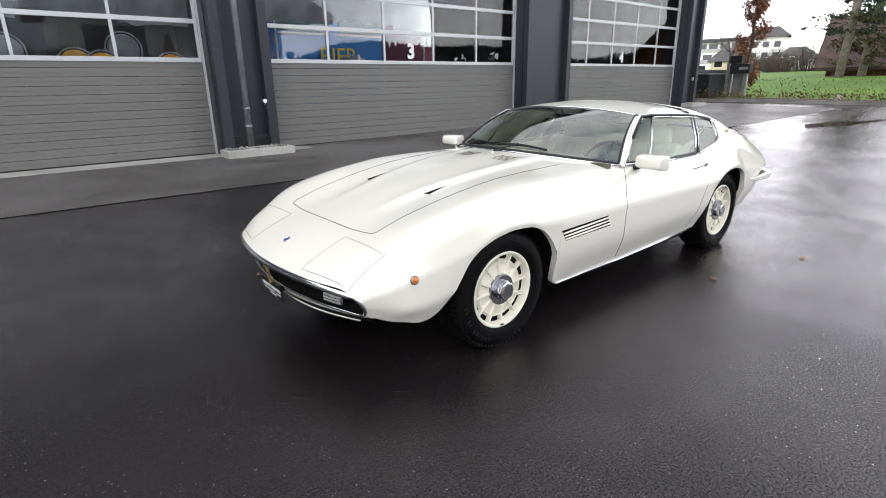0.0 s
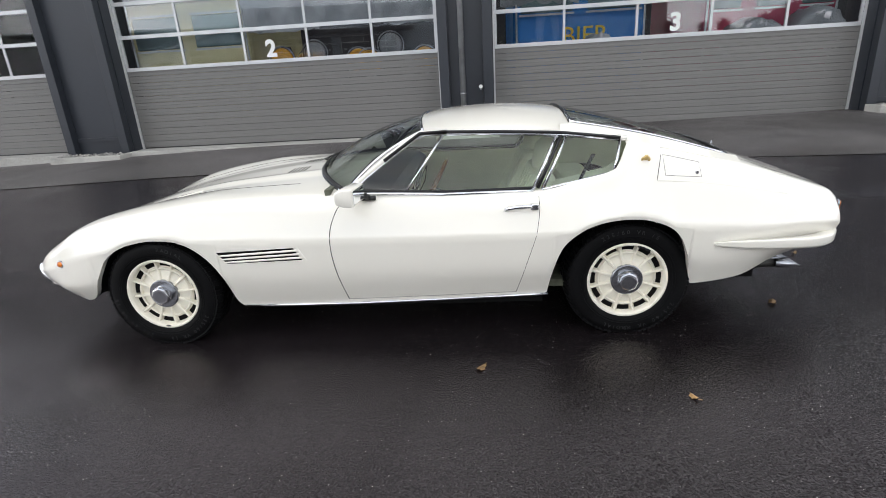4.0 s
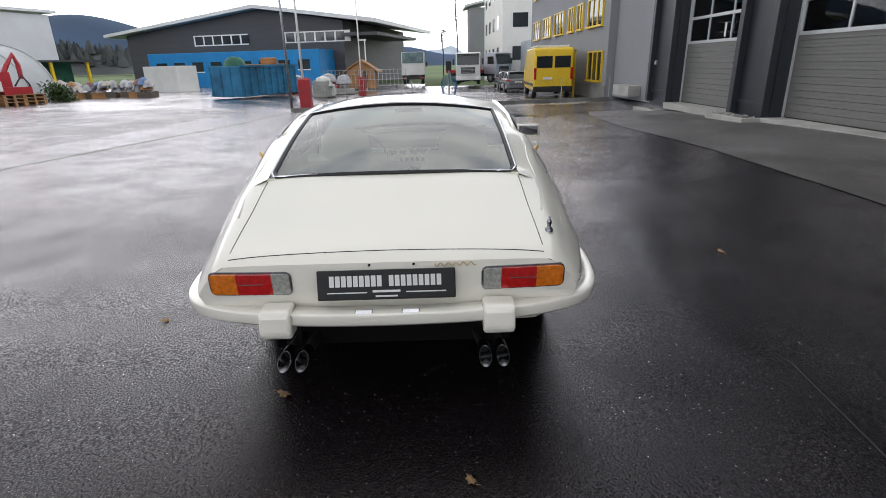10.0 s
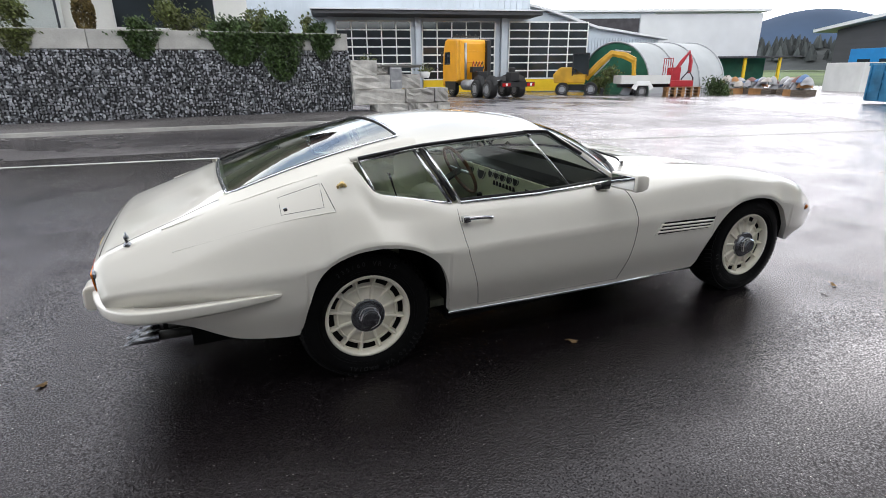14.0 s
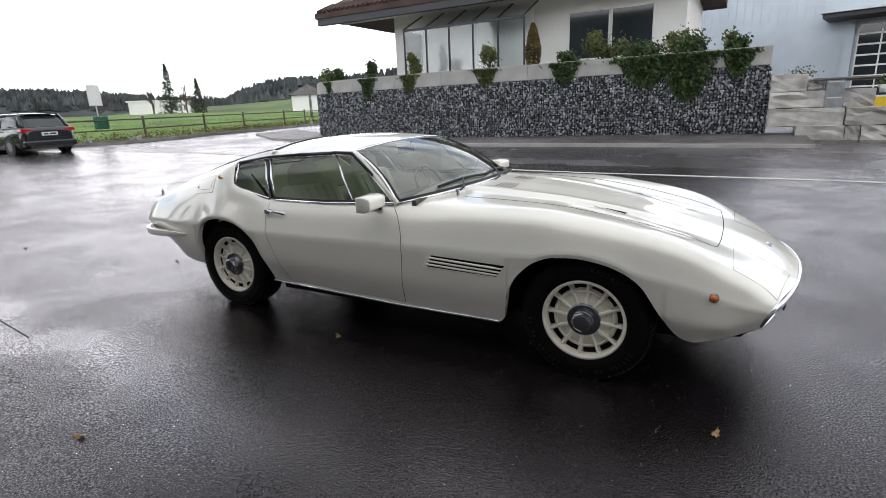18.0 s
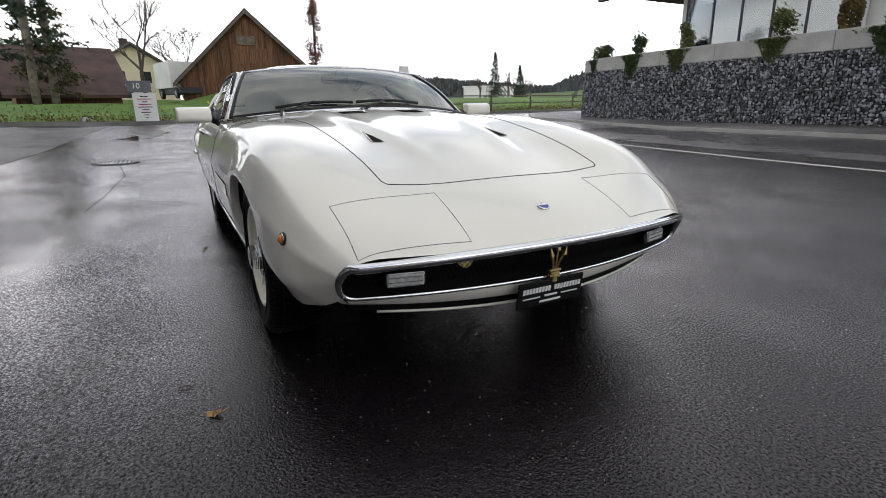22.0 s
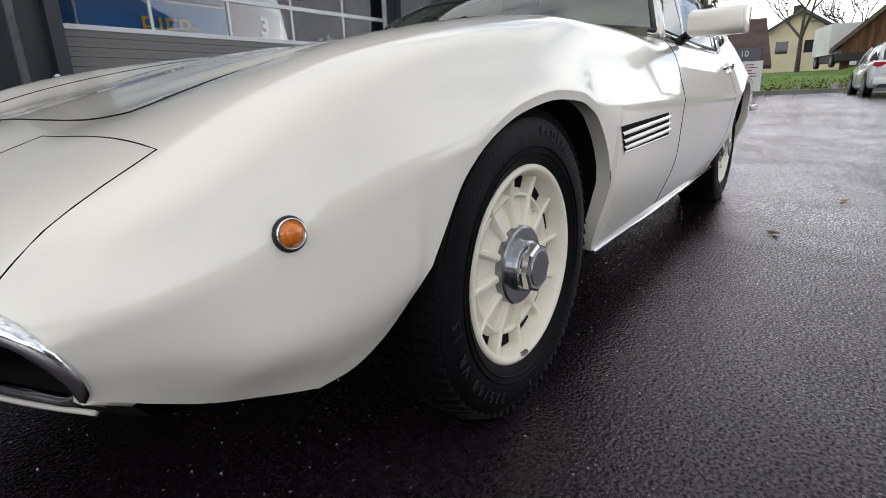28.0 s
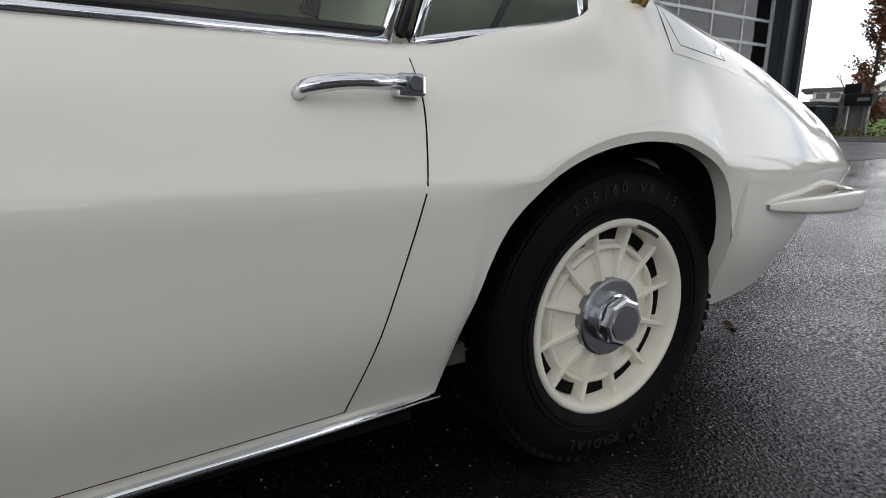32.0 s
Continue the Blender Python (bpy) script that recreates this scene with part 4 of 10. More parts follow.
tagged(part("stones", stones, M["gabion"], gabion), kind="stuff")
wires = MB()
for x, y, a in along(GAB, 0.11):
    wires.box(x - 0.0025, x + 0.0025, y + 0.052, y + 0.057, GZ0, GZ1)
for (x, y), (x2, y2) in zip(GAB, GAB[1:]):
    for z in np.arange(GZ0, GZ1 + 0.05, 0.11):
        wires.tube([(x, y + 0.05, z), (x2, y2 + 0.05, z)], 0.0028, 4)
tagged(part("mesh_wires", wires, M["wire"], gabion, "thin grey wire mesh"), kind="stuff")
for k, (x, y, a) in enumerate(along(GAB, 1.0)):
    part("cage_joint", MB().box(x - 0.012, x + 0.012, y + 0.045, y + 0.065, GZ0, (GZ0 + GZ1) / 2).box(x + 0.48, x + 0.505, y + 0.045, y + 0.065, (GZ0 + GZ1) / 2, GZ1), M["wire"], gabion)
seam = MB()
for (x, y), (x2, y2) in zip(GAB, GAB[1:]):
    seam.tube([(x, y + 0.06, 1.10), (x2, y2 + 0.06, 1.10)], 0.014, 5)
part("cage_seam", seam, M["wire"], gabion)

# concrete planter troughs on top of the gabions
trough_n = 0
for (x, y), (x2, y2) in zip(GAB, GAB[1:]):
    ln = math.hypot(x2 - x, y2 - y)
    n = max(1, round(ln / 1.85))
    for i in range(n):
        a = math.atan2(y2 - y, x2 - x)
        cx, cy = x + (x2 - x) * (i + 0.5) / n, y + (y2 - y) * (i + 0.5) / n
        m = pose(cx + 0.32 * math.sin(a), cy - 0.32 * math.cos(a), GZ1, 0, 0, math.degrees(a))
        t = thing("concrete_trough", m, "weathered concrete trough planted with trailing evergreens", "planter", "troughs on the wall")
        l2 = ln / n / 2 - 0.008
        part("trough", MB().box(-l2, l2, 0.22, 0.32, 0, 0.50).box(-l2, l2, -0.32, -0.22, 0, 0.50).box(-l2, -l2 + 0.08, -0.22, 0.22, 0, 0.50).box(l2 - 0.08, l2, -0.22, 0.22, 0, 0.50), M["concrete"], t, bevel=0.012)
        part("soil", MB().box(-l2 + 0.05, l2 - 0.05, -0.23, 0.23, 0, 0.42), M["soil"], t)


def shrub(x, y, z, r, h, n, leaf, label, droop=0.0, width=None, size=0.05, name="shrub"):
    t = thing(name, pose(x, y, z), label, "shrub")
    rr = random.Random(int(abs(x * 131 + y * 17) * 10) + n)
    lobes = [(rr.gauss(0, r * 0.4), rr.gauss(0, r * 0.3), rr.uniform(0.2, 0.9) * h, rr.uniform(0.3, 0.6) * r) for _ in range(7)]
    mb = MB()

    def where():
        if droop and rr.random() < 0.62:
            w = (width or r)
            u = rr.gauss(0, w * 0.42)
            return (u, 0.36 + rr.uniform(0, 0.14), -rr.random() ** 1.3 * droop * max(0.15, 1 - (u / w) ** 2))
        c = rr.choice(lobes)
        return tuple(c[i] + rr.gauss(0, c[3] * 0.55) for i in range(3))
    leaf_cloud(mb, rr, where, int(n * 1.7), size)
    stems = MB()
    for c in lobes[:5]:
        stems.rod((0, 0, -0.05), (c[0] * 0.8, c[1] * 0.8, max(0.1, c[2])), 0.012, 5, 0.004)
    part("stems", stems, M["bark"], t)
    part("foliage", mb, leaf, t)
    return t


TZ = GZ1 + 0.46
shrub(0.75, -14.75, TZ, 0.45, 0.35, 4200, M["leaf"], "dark ivy trailing over the concrete troughs", 1.35, 0.85)
shrub(-0.55, -14.75, TZ, 0.25, 0.3, 1500, M["leaf"], "dark ivy trailing over the wall end", 0.75, 0.45)
shrub(1.9, -14.75, TZ, 0.5, 0.3, 3600, M["leaf"], "dark ivy hanging down the gabions", 0.9, 0.9)
shrub(4.4, -14.75, TZ, 0.3, 0.35, 1600, M["leaf"], "dark ivy trailing over the troughs", 0.7, 0.5)
shrub(7.2, -14.8, TZ, 0.45, 0.75, 2000, M["leaf_light"], "leafy evergreen shrub with trailing growth", 0.65, 0.45)
shrub(10.4, -14.85, TZ, 0.4, 0.75, 2000, M["leaf_light"], "leafy evergreen shrub with trailing growth", 0.7, 0.4)
shrub(12.4, -14.9, TZ, 0.35, 0.6, 1700, M["leaf"], "leafy evergreen shrub with trailing growth", 0.8, 0.4)
shrub(14.6, -15.3, TZ, 0.32, 0.5, 1500, M["leaf"], "leafy evergreen shrub at the wall bend", 0.7, 0.35)
shrub(16.2, -16.6, TZ, 0.45, 0.7, 1700, M["leaf_light"], "rounded evergreen shrub at the wall end", 0.2, 0.4)
rr = random.Random(56)
th = thing("thuja", pose(5.7, -15.0, TZ), "dense golden brown conical thuja on the terrace", "shrub")
mb = MB()
leaf_cloud(mb, rr, lambda: (lambda u, a, d: (0.34 * (1 - u) ** 0.6 * (0.6 + 1.2 * u if u < 0.3 else 1.0) * d * math.cos(a), 0.34 * (1 - u) ** 0.6 * (0.6 + 1.2 * u if u < 0.3 else 1.0) * d * math.sin(a), 0.08 + 1.35 * u))(rr.random() ** 0.8 * 0.98, rr.uniform(0, 6.28), rr.uniform(0.72, 1.05)), 3800, 0.04)
part("stem", MB().rod((0, 0, -0.1), (0, 0, 1.2), 0.03, 6, 0.01), M["bark"], th)
part("foliage", mb, M["thuja"], th)
shrub(3.4, -15.4, TZ, 0.62, 0.9, 1300, M["leaf_light"], "broad green laurel bush", 0)
shrub(1.2, -15.6, TZ, 0.5, 1.2, 700, M["leaf_light"], "loose light green bush", 0)
shrub(-0.3, -15.2, TZ, 0.25, 0.6, 260, M["leaf_light"], "small light green bush", 0)

# white house with a glazed winter garden above the wall
house = thing("white_house", pose(0, 0, 0), "white rendered house with a broad tiled roof and winter garden", "house")
part("wall", MB().box(1.2, 13.4, -26.5, -18.2, 1.8, 5.4), M["white_wall"], house)
roof_z = 5.35
part("roof", MB().prism([(-27.5, roof_z), (-16.3, roof_z), (-16.3, roof_z + 0.22), (-22, roof_z + 2.6), (-27.5, roof_z + 0.22)], 0.2, 16.4, "x"), M["tile_roof"], house, "brown tiled roof")
part("eave_board", MB().box(0.4, 16.3, -16.6, -16.35, roof_z - 0.28, roof_z + 0.02), M["dark_wall"], house, "dark grey eaves board")
part("soffit", MB().box(0.4, 16.3, -18.2, -16.6, roof_z - 0.05, roof_z - 0.004), M["white_wall"], house)
tiles = MB()
for i in range(64):
    x = 0.3 + i * 0.25
    tiles.rod((x + 0.1, -16.28, roof_z + 0.26), (x + 0.1, -17.4, roof_z + 0.70), 0.10, 6)
tagged(part("roof_tiles", tiles, M["tile_roof"], house), kind="stuff")
for x0, x1 in ((2.3, 3.7), (3.85, 5.3)):
    w = part("window", MB().box(x0, x1, -18.22, -18.1, 2.9, 4.55), M["win_dark"], house)
    part("window_frame", MB().box(x0 - 0.05, x0, -18.25, -18.12, 2.85, 4.6).box(x1, x1 + 0.05, -18.25, -18.12, 2.85, 4.6).box(x0, x1, -18.25, -18.12, 4.55, 4.6).box(x0, x1, -18.25, -18.12, 2.85, 2.9), M["white_plastic"], w)
wg = thing("winter_garden", pose(0, 0, 0), "glazed winter garden with slim dark blue frames", "conservatory")
X0, X1, Y0, Y1 = 6.6, 11.9, -16.6, -18.2
for i in range(6):
    x = X0 + (X1 - X0) * i / 5
    part("post", MB().box(x - 0.03, x + 0.03, Y0 - 0.03, Y0 + 0.03, 2.1, 4.45), M["anthracite"], wg)
    part("rafter", MB().tube([(x, Y0 + 0.05, 4.48), (x, Y1, 5.2)], 0.035, 4), M["anthracite"], wg)
    if i < 5:
        x2 = X0 + (X1 - X0) * (i + 1) / 5
        part("pane", MB().box(x + 0.03, x2 - 0.03, Y0 - 0.006, Y0 + 0.006, 2.2, 4.4), M["pane"], wg)
        part("roof_pane", MB().quad((x + 0.03, Y0, 4.5), (x2 - 0.03, Y0, 4.5), (x2 - 0.03, Y1, 5.22), (x + 0.03, Y1, 5.22)), M["pane"], wg)
part("beam", MB().box(X0, X1, Y0 - 0.05, Y0 + 0.05, 4.4, 4.5).box(X0, X1, Y0 - 0.05, Y0 + 0.05, 2.05, 2.2), M["anthracite"], wg)
part("side_pane", MB().box(X1 - 0.01, X1 + 0.01, Y1, Y0, 2.2, 4.45), M["pane"], wg)
part("blind", MB().box(X0 + 0.1, X1 - 0.1, Y1 + 0.25, Y1 + 0.3, 2.2, 4.9), M["white_plastic"], wg, "pale wall behind the glass")
part("terrace", MB().box(-1.0, 15, -18.2, -15.2, 1.9, 2.1), M["concrete"], wg)

# granite blocks at the wall end, each a piece of its own
stack = thing("granite_blocks", pose(0, 0, 0), "stacked rough granite blocks with a letter box set between", "stone blocks")
blocks = [(-3.10, -2.05, -13.75, 0.0, 0.44), (-3.42, -3.12, -13.75, 0.0, 0.42), (-4.14, -3.44, -13.72, 0.0, 0.42), (-4.63, -4.16, -13.75, 0.0, 0.44),
          (-3.08, -1.38, -14.0, 0.42, 0.88), (-4.08, -3.11, -13.85, 0.45, 0.87), (-4.59, -4.11, -13.85, 0.46, 0.90),
          (-2.62, -1.38, -14.1, 0.90, 1.32), (-3.69, -3.02, -14.1, 0.90, 1.34), (-2.22, -1.38, -14.2, 1.34, 1.78), (-2.60, -2.24, -14.2, 1.34, 1.54), (-3.71, -2.3, -14.15, 1.56, 1.63)]
for x0, x1, yf, z0, z1 in blocks:
    rr = random.Random(int(x0 * 100 + z0 * 1000))
    bm = bmesh.new()
    bmesh.ops.create_grid(bm, x_segments=1, y_segments=1)
    bm.clear()
    bmesh.ops.create_cube(bm, size=1.0)
    bmesh.ops.subdivide_edges(bm, edges=bm.edges, cuts=3, use_grid_fill=True)
    for v in bm.verts:
        p = Vector((x0 + (v.co.x + 0.5) * (x1 - x0), yf - 0.9 + (v.co.y + 0.5) * 0.9, z0 + (v.co.z + 0.5) * (z1 - z0)))
        corner = sum(abs(abs(c) - 0.5) < 0.01 for c in v.co)
        j = 0.035 if corner == 1 else 0.018
        v.co = p + Vector((rr.gauss(0, j * 0.5), rr.gauss(0, j), rr.gauss(0, j * 0.4)))
    me = bpy.data.meshes.new("block")
    bm.to_mesh(me)
    bm.free()
    part("block", me, M["granite"], stack)
lb = thing("letter_box", pose(-2.82, -14.05, 1.17), "grey steel letter box tower beside granite blocks", "letter box")
part("body", MB().box(-0.2, 0.2, -0.3, 0, -0.45, 0.42), M["steel"], lb, bevel=0.01)
for z in (-0.02, 0.38):
    part("slot", MB().box(-0.16, 0.16, 0.0, 0.012, z - 0.03, z), M["white_plastic"], lb)
part("cap", MB().box(-0.9, 0.5, -0.5, 0.05, 0.43, 0.47), M["concrete_dk"], lb)
for x, y, z, s in ((-3.9, -14.2, 1.22, 0.2), (-2.1, -14.9, 1.5, 0.22)):
    pot = thing("flower_pot", pose(x, y, z), "pale flower pot with small yellow green plants on the stones", "flower pot", "pots on the stones")
    part("pot", MB().spin([(0.01, 0), (s * 0.7, 0), (s, s), (s * 0.9, s), (s * 0.85, s * 0.8), (0.01, s * 0.8)], (0, 0, 0), "z", 16), M["white_plastic"], pot, smooth=True)
    mb, rr = MB(), random.Random(5)
    leaf_cloud(mb, rr, lambda: (rr.gauss(0, s * 0.8), rr.gauss(0, s * 0.6), s + abs(rr.gauss(0, s * 0.5))), 160, 0.04)
    tagged(part("plant", mb, M["leaf_light"], pot), kind="stuff")

# workshop with yellow based roller doors, seen at an angle
WK = pose(-12.2, -37.2, 0.0, 0, 0, -13.0)
wk = thing("workshop", WK @ pose(0, 0, 0), "silver clad workshop with glazed yellow based doors", "workshop")


def gate(x0, x1, z1, cols, nrows, y):
    g = part("door", MB().box(x0, x1, y - 0.1, y - 0.05, -0.15, z1), M["win_dark"], wk)
    part("door_base", MB().box(x0, x1, y - 0.05, y + 0.0, -0.15, 0.85), M["yellow"], g, "yellow lower door panel")
    for i in range(cols + 1):
        x = x0 + (x1 - x0) * i / cols
        part("bar", MB().box(x - 0.04, x + 0.04, y - 0.05, y + 0.02, 0.85, z1), M["white_plastic"], g)
    for r in range(nrows + 1):
        z = 0.85 + (z1 - 0.85) * r / nrows
        part("rail", MB().box(x0, x1, y - 0.05, y + 0.015, z - 0.05, z + 0.05), M["white_plastic"], g)


part("wall", MB().box(-9.6, 24, -14, -0.12, -0.3, 8.0), M["silver_clad"], wk)
gate(0.0, 5.6, 5.1, 5, 7, 0.0)
gate(-6.7, -0.9, 5.1, 5, 7, 0.0)
gate(-14.6, -7.9, 5.1, 4, 7, -0.02)
part("canopy", MB().box(-9.6, 7.2, -0.1, 2.6, 5.35, 5.6), M["dark_wall"], wk, "dark canopy edge")
part("canopy_roof", MB().box(-9.7, 7.3, -0.1, 2.8, 5.6, 5.68), M["roof_white"], wk)
for x in (-7.4, -0.55, 6.0):
    part("pillar", MB().box(x - 0.22, x + 0.22, -0.1, 0.25, -0.2, 5.4), M["silver_clad"], wk)
ribs = MB()
for i in range(66):
    x = -9.5 + i * 0.5
    ribs.box(x - 0.05, x + 0.05, -0.12, -0.07, 5.7, 8.0)
part("cladding_ribs", ribs, M["silver_clad"], wk)
# low pitched wing with the third door
WB = pose(-21.2, -37.4, 0.0, 0, 0, 3.0)
wing = thing("workshop_wing", WB, "silver ribbed workshop wing with a pitched roof", "workshop")
part("wall", MB().prism([(3.0, -0.4), (3.0, 7.2), (-3.5, 6.2), (-9.0, 5.0), (-17.5, 4.2), (-17.5, -0.4)], -9, -0.12), M["silver_clad"], wing)
part("roof", MB().prism([(3.2, 7.2), (3.2, 7.4), (-3.5, 6.4), (-9.0, 5.2), (-18.2, 4.35), (-18.2, 4.2), (-9.0, 5.0), (-3.5, 6.2)], -9.2, 0.5), M["roof_white"], wing)
d3 = part("door", MB().box(-2.3, 2.4, -0.15, -0.06, -0.3, 4.9), M["win_dark"], wing)
part("door_base", MB().box(-2.3, 2.4, -0.06, -0.01, -0.3, 0.75), M["yellow"], d3, "yellow lower door panel")
for i in range(5):
    x = -2.3 + 4.7 * i / 4
    part("bar", MB().box(x - 0.04, x + 0.04, -0.06, 0.01, 0.75, 4.9), M["white_plastic"], d3)
for r in range(6):
    z = 0.75 + 4.15 * r / 5
    part("rail", MB().box(-2.3, 2.4, -0.06, 0.005, z - 0.05, z + 0.05), M["white_plastic"], d3)
ribs = MB()
for i in range(40):
    x = -2.9 - i * 0.36
    ribs.box(x - 0.03, x + 0.03, -0.12, -0.07, -0.2, 4.25)
part("cladding_ribs", ribs, M["silver_clad"], wing)
part("side_door", MB().box(-3.9, -2.75, -0.1, -0.03, -0.3, 2.2), M["silver_clad"], wing, "grey side door")
# tall pale store behind
store = thing("tall_store", pose(-52, -52, 0, 0, 0, -22), "tall pale grey store with an open upper bay", "storehouse")
part("wall", MB().box(0.5, 18.5, -12, 0, 3.0, 8.4).box(-9.5, 0.4, -12, 0, -1.5, 3.0), M["silver_clad"], store)
part("front", MB().box(-13.6, 2.4, 0.02, 0.2, 2.9, 8.2), M["roof_white"], store, "pale panelled front")
# no opening here: a dark sheet stands for the shade inside the bay
part("open_bay", MB().box(2.5, 17, 0.02, 0.1, 3.4, 7.7), M["dark_in"], store, "flat dark panel standing for the shade in the open bay")
part("roof", MB().box(-14.2, 20, -13, 0.9, 8.4, 8.7), M["roof_white"], store)
part("low_roof", MB().box(-17.5, -3, 0.2, 3.5, 2.75, 2.95), M["dark_wall"], store)
for x in (-15.0, -10.5, -5.5):
    part("post", MB().box(x - 0.15, x + 0.15, 2.9, 3.2, -1.0, 2.75), M["yellow"], store)
part("lower_wall", MB().box(-15, -3, 0.0, 0.05, -1, 2.75), M["green_film"], store)


def wheel(parent, c, r, w, axis="y", rim=0.6):
    wob = part("wheel", MB().spin([(0.02, -w / 2), (r * 0.93, -w / 2), (r, -w / 3), (r, w / 3), (r * 0.93, w / 2), (0.02, w / 2)], c, axis, 22), M["rubber"], parent, smooth=False)
    for s in (-1, 1):
        h = s * (w / 2 + 0.004)
        part("rim", MB().spin([(0.01, h + s * 0.02), (r * rim * 0.4, h + s * 0.02), (r * rim * 0.8, h - s * 0.01), (r * rim, h)], c, axis, 18), M["rim"], wob, smooth=True)
    return wob


# orange tractor unit
tr = thing("tractor_unit", pose(-13.4, -31.4, gh(-13, -29), 0, 0, 93.0), "orange truck tractor unit without a trailer", "truck")
cab_ = part("cab", MB().prism([(0.02, 0.62), (2.2, 0.95), (2.25, 3.35), (2.1, 3.52), (0.75, 3.62), (0.38, 3.50), (0.16, 2.9), (0.0, 1.9)], -1.2, 1.2), M["truck_orange"], tr, "orange sleeper cab", bevel=0.11)
for z in (1.5, 2.15, 2.8):
    part("rear_bead", MB().box(2.24, 2.275, -0.95, 0.95, z - 0.03, z + 0.03), M["truck_orange"], cab_, bevel=0.01)
for y in (-1.0, 1.0):
    part("side_fairing", MB().prism([(1.98, 1.05), (2.50, 1.05), (2.46, 3.45), (2.05, 3.5)], y - 0.16, y + 0.16), M["black"] if y > 0 else M["truck_orange"], tr, "side air fairing", bevel=0.04)
    part("side_window", MB().prism([(0.35, 2.0), (1.15, 2.0), (1.15, 2.78), (0.48, 2.78)], 1.2 * y - 0.012 if y > 0 else 1.2 * y - 0.012, 1.2 * y + 0.012), M["win_dark"], cab_)
    part("mirror", MB().obox(pose(0.30, y * 1.38, 2.45), 0.10, 0.12, 0.75), M["black"], cab_, bevel=0.03)
    part("step_panel", MB().box(0.45, 1.9, y * 1.18 - 0.04, y * 1.18 + 0.04, 0.42, 0.95), M["black"], tr, bevel=0.03)
    part("fuel_tank", MB().spin([(0.01, -0.6), (0.30, -0.6), (0.33, -0.56), (0.33, 0.56), (0.30, 0.6), (0.01, 0.6)], (3.1, y * 0.85, 0.74), "x", 20), M["steel"], tr, "round aluminium tank", smooth=True)
    part("frame_rail", MB().box(0.4, 7.35, y * 0.42 - 0.05, y * 0.42 + 0.05, 0.72, 0.98), M["black"], tr)
    part("tail_lamp", MB().box(7.36, 7.42, y * 0.85 - 0.26, y * 0.85 + 0.26, 0.72, 0.90), M["tail_red"], tr, "red tail lamp", bevel=0.01)
    part("lamp_stripe", MB().box(7.415, 7.43, y * 0.85 - 0.06, y * 0.85 + 0.06, 0.74, 0.88), M["white_plastic"], tr)
    for x in (4.45, 5.85):
        part("mudguard", MB().tube([(x - 0.62, y * 1.0, 0.75), (x - 0.42, y * 1.0, 1.05), (x, y * 1.0, 1.14), (x + 0.42, y * 1.0, 1.05), (x + 0.62, y * 1.0, 0.75)], 0.02, 4, flat=12), M["black"], tr)
part("windscreen", MB().quad((0.03, -1.05, 1.95), (0.03, 1.05, 1.95), (0.13, 1.05, 2.85), (0.13, -1.05, 2.85)), M["win_dark"], cab_)
part("exhaust_stack", MB().rod((2.42, -0.75, 0.9), (2.42, -0.75, 3.3), 0.09, 12), M["steel"], tr, smooth=True)
part("roof_bar", MB().tube([(1.2, -1.05, 3.64), (1.2, -1.0, 3.75), (1.2, 1.0, 3.75), (1.2, 1.05, 3.64)], 0.04, 6), M["black"], cab_)
for y in (-0.7, -0.25, 0.25, 0.7):
    part("roof_lamp", MB().spin([(0.0, 0.05), (0.08, 0.04), (0.09, 0.0), (0.0, -0.02)], (1.2, y, 3.80), "x", 12), M["black"], cab_)
part("valve_block", MB().box(2.6, 3.4, -0.38, 0.38, 0.98, 1.55).box(2.7, 3.1, -0.6, 0.2, 1.5, 1.85), M["black"], tr, "black valves and hoses behind the cab", bevel=0.05)
for k in range(4):
    part("hose", MB().tube([(2.4, -0.3 + 0.2 * k, 1.6), (2.75, -0.34 + 0.22 * k, 2.15), (3.15, -0.3 + 0.2 * k, 1.45)], 0.03, 5), M["black"] if k % 2 else M["red"], tr)
part("fifth_wheel", MB().prism([(4.6, 1.05), (5.5, 1.05), (5.4, 1.24), (4.75, 1.24)], -0.45, 0.45), M["black"], tr, bevel=0.02)
part("cross_member", MB().box(7.25, 7.37, -1.15, 1.15, 0.68, 0.94).box(4.1, 4.2, -0.4, 0.4, 0.75, 0.95).box(6.4, 6.5, -0.4, 0.4, 0.75, 0.95), M["black"], tr)
part("pump_unit", MB().box(6.5, 7.0, -0.32, 0.3, 0.98, 1.5).box(6.55, 6.8, -0.2, 0.15, 1.5, 1.75), M["black"], tr, bevel=0.04)
for x in (1.25, 4.45, 5.85):
    for y in (-1.0, 1.0):
        wheel(tr, (x, y, 0.52), 0.52, 0.5 if x > 3 else 0.32, rim=0.66)

# wheeled excavator
ex = thing("excavator", pose(-22.1, -29.4, -0.35, 0, 0, -38.0), "yellow mini excavator on wheels with folded arm", "excavator")
for x in (-1.0, 1.0):
    for y in (-0.8, 0.8):
        wheel(ex, (x, y, 0.48), 0.48, 0.34)
part("undercarriage", MB().box(-1.2, 1.2, -0.5, 0.5, 0.4, 0.8), M["black"], ex)
part("body", MB().prism([(-0.6, 0.9), (1.6, 0.9), (1.7, 1.5), (1.2, 2.0), (0.2, 2.0), (-0.6, 1.5)], -0.85, 0.85), M["digger"], ex, bevel=0.08)
cab = part("cab", MB().box(-0.75, 0.35, 0.05, 0.85, 1.5, 2.85), M["win_dark"], ex)
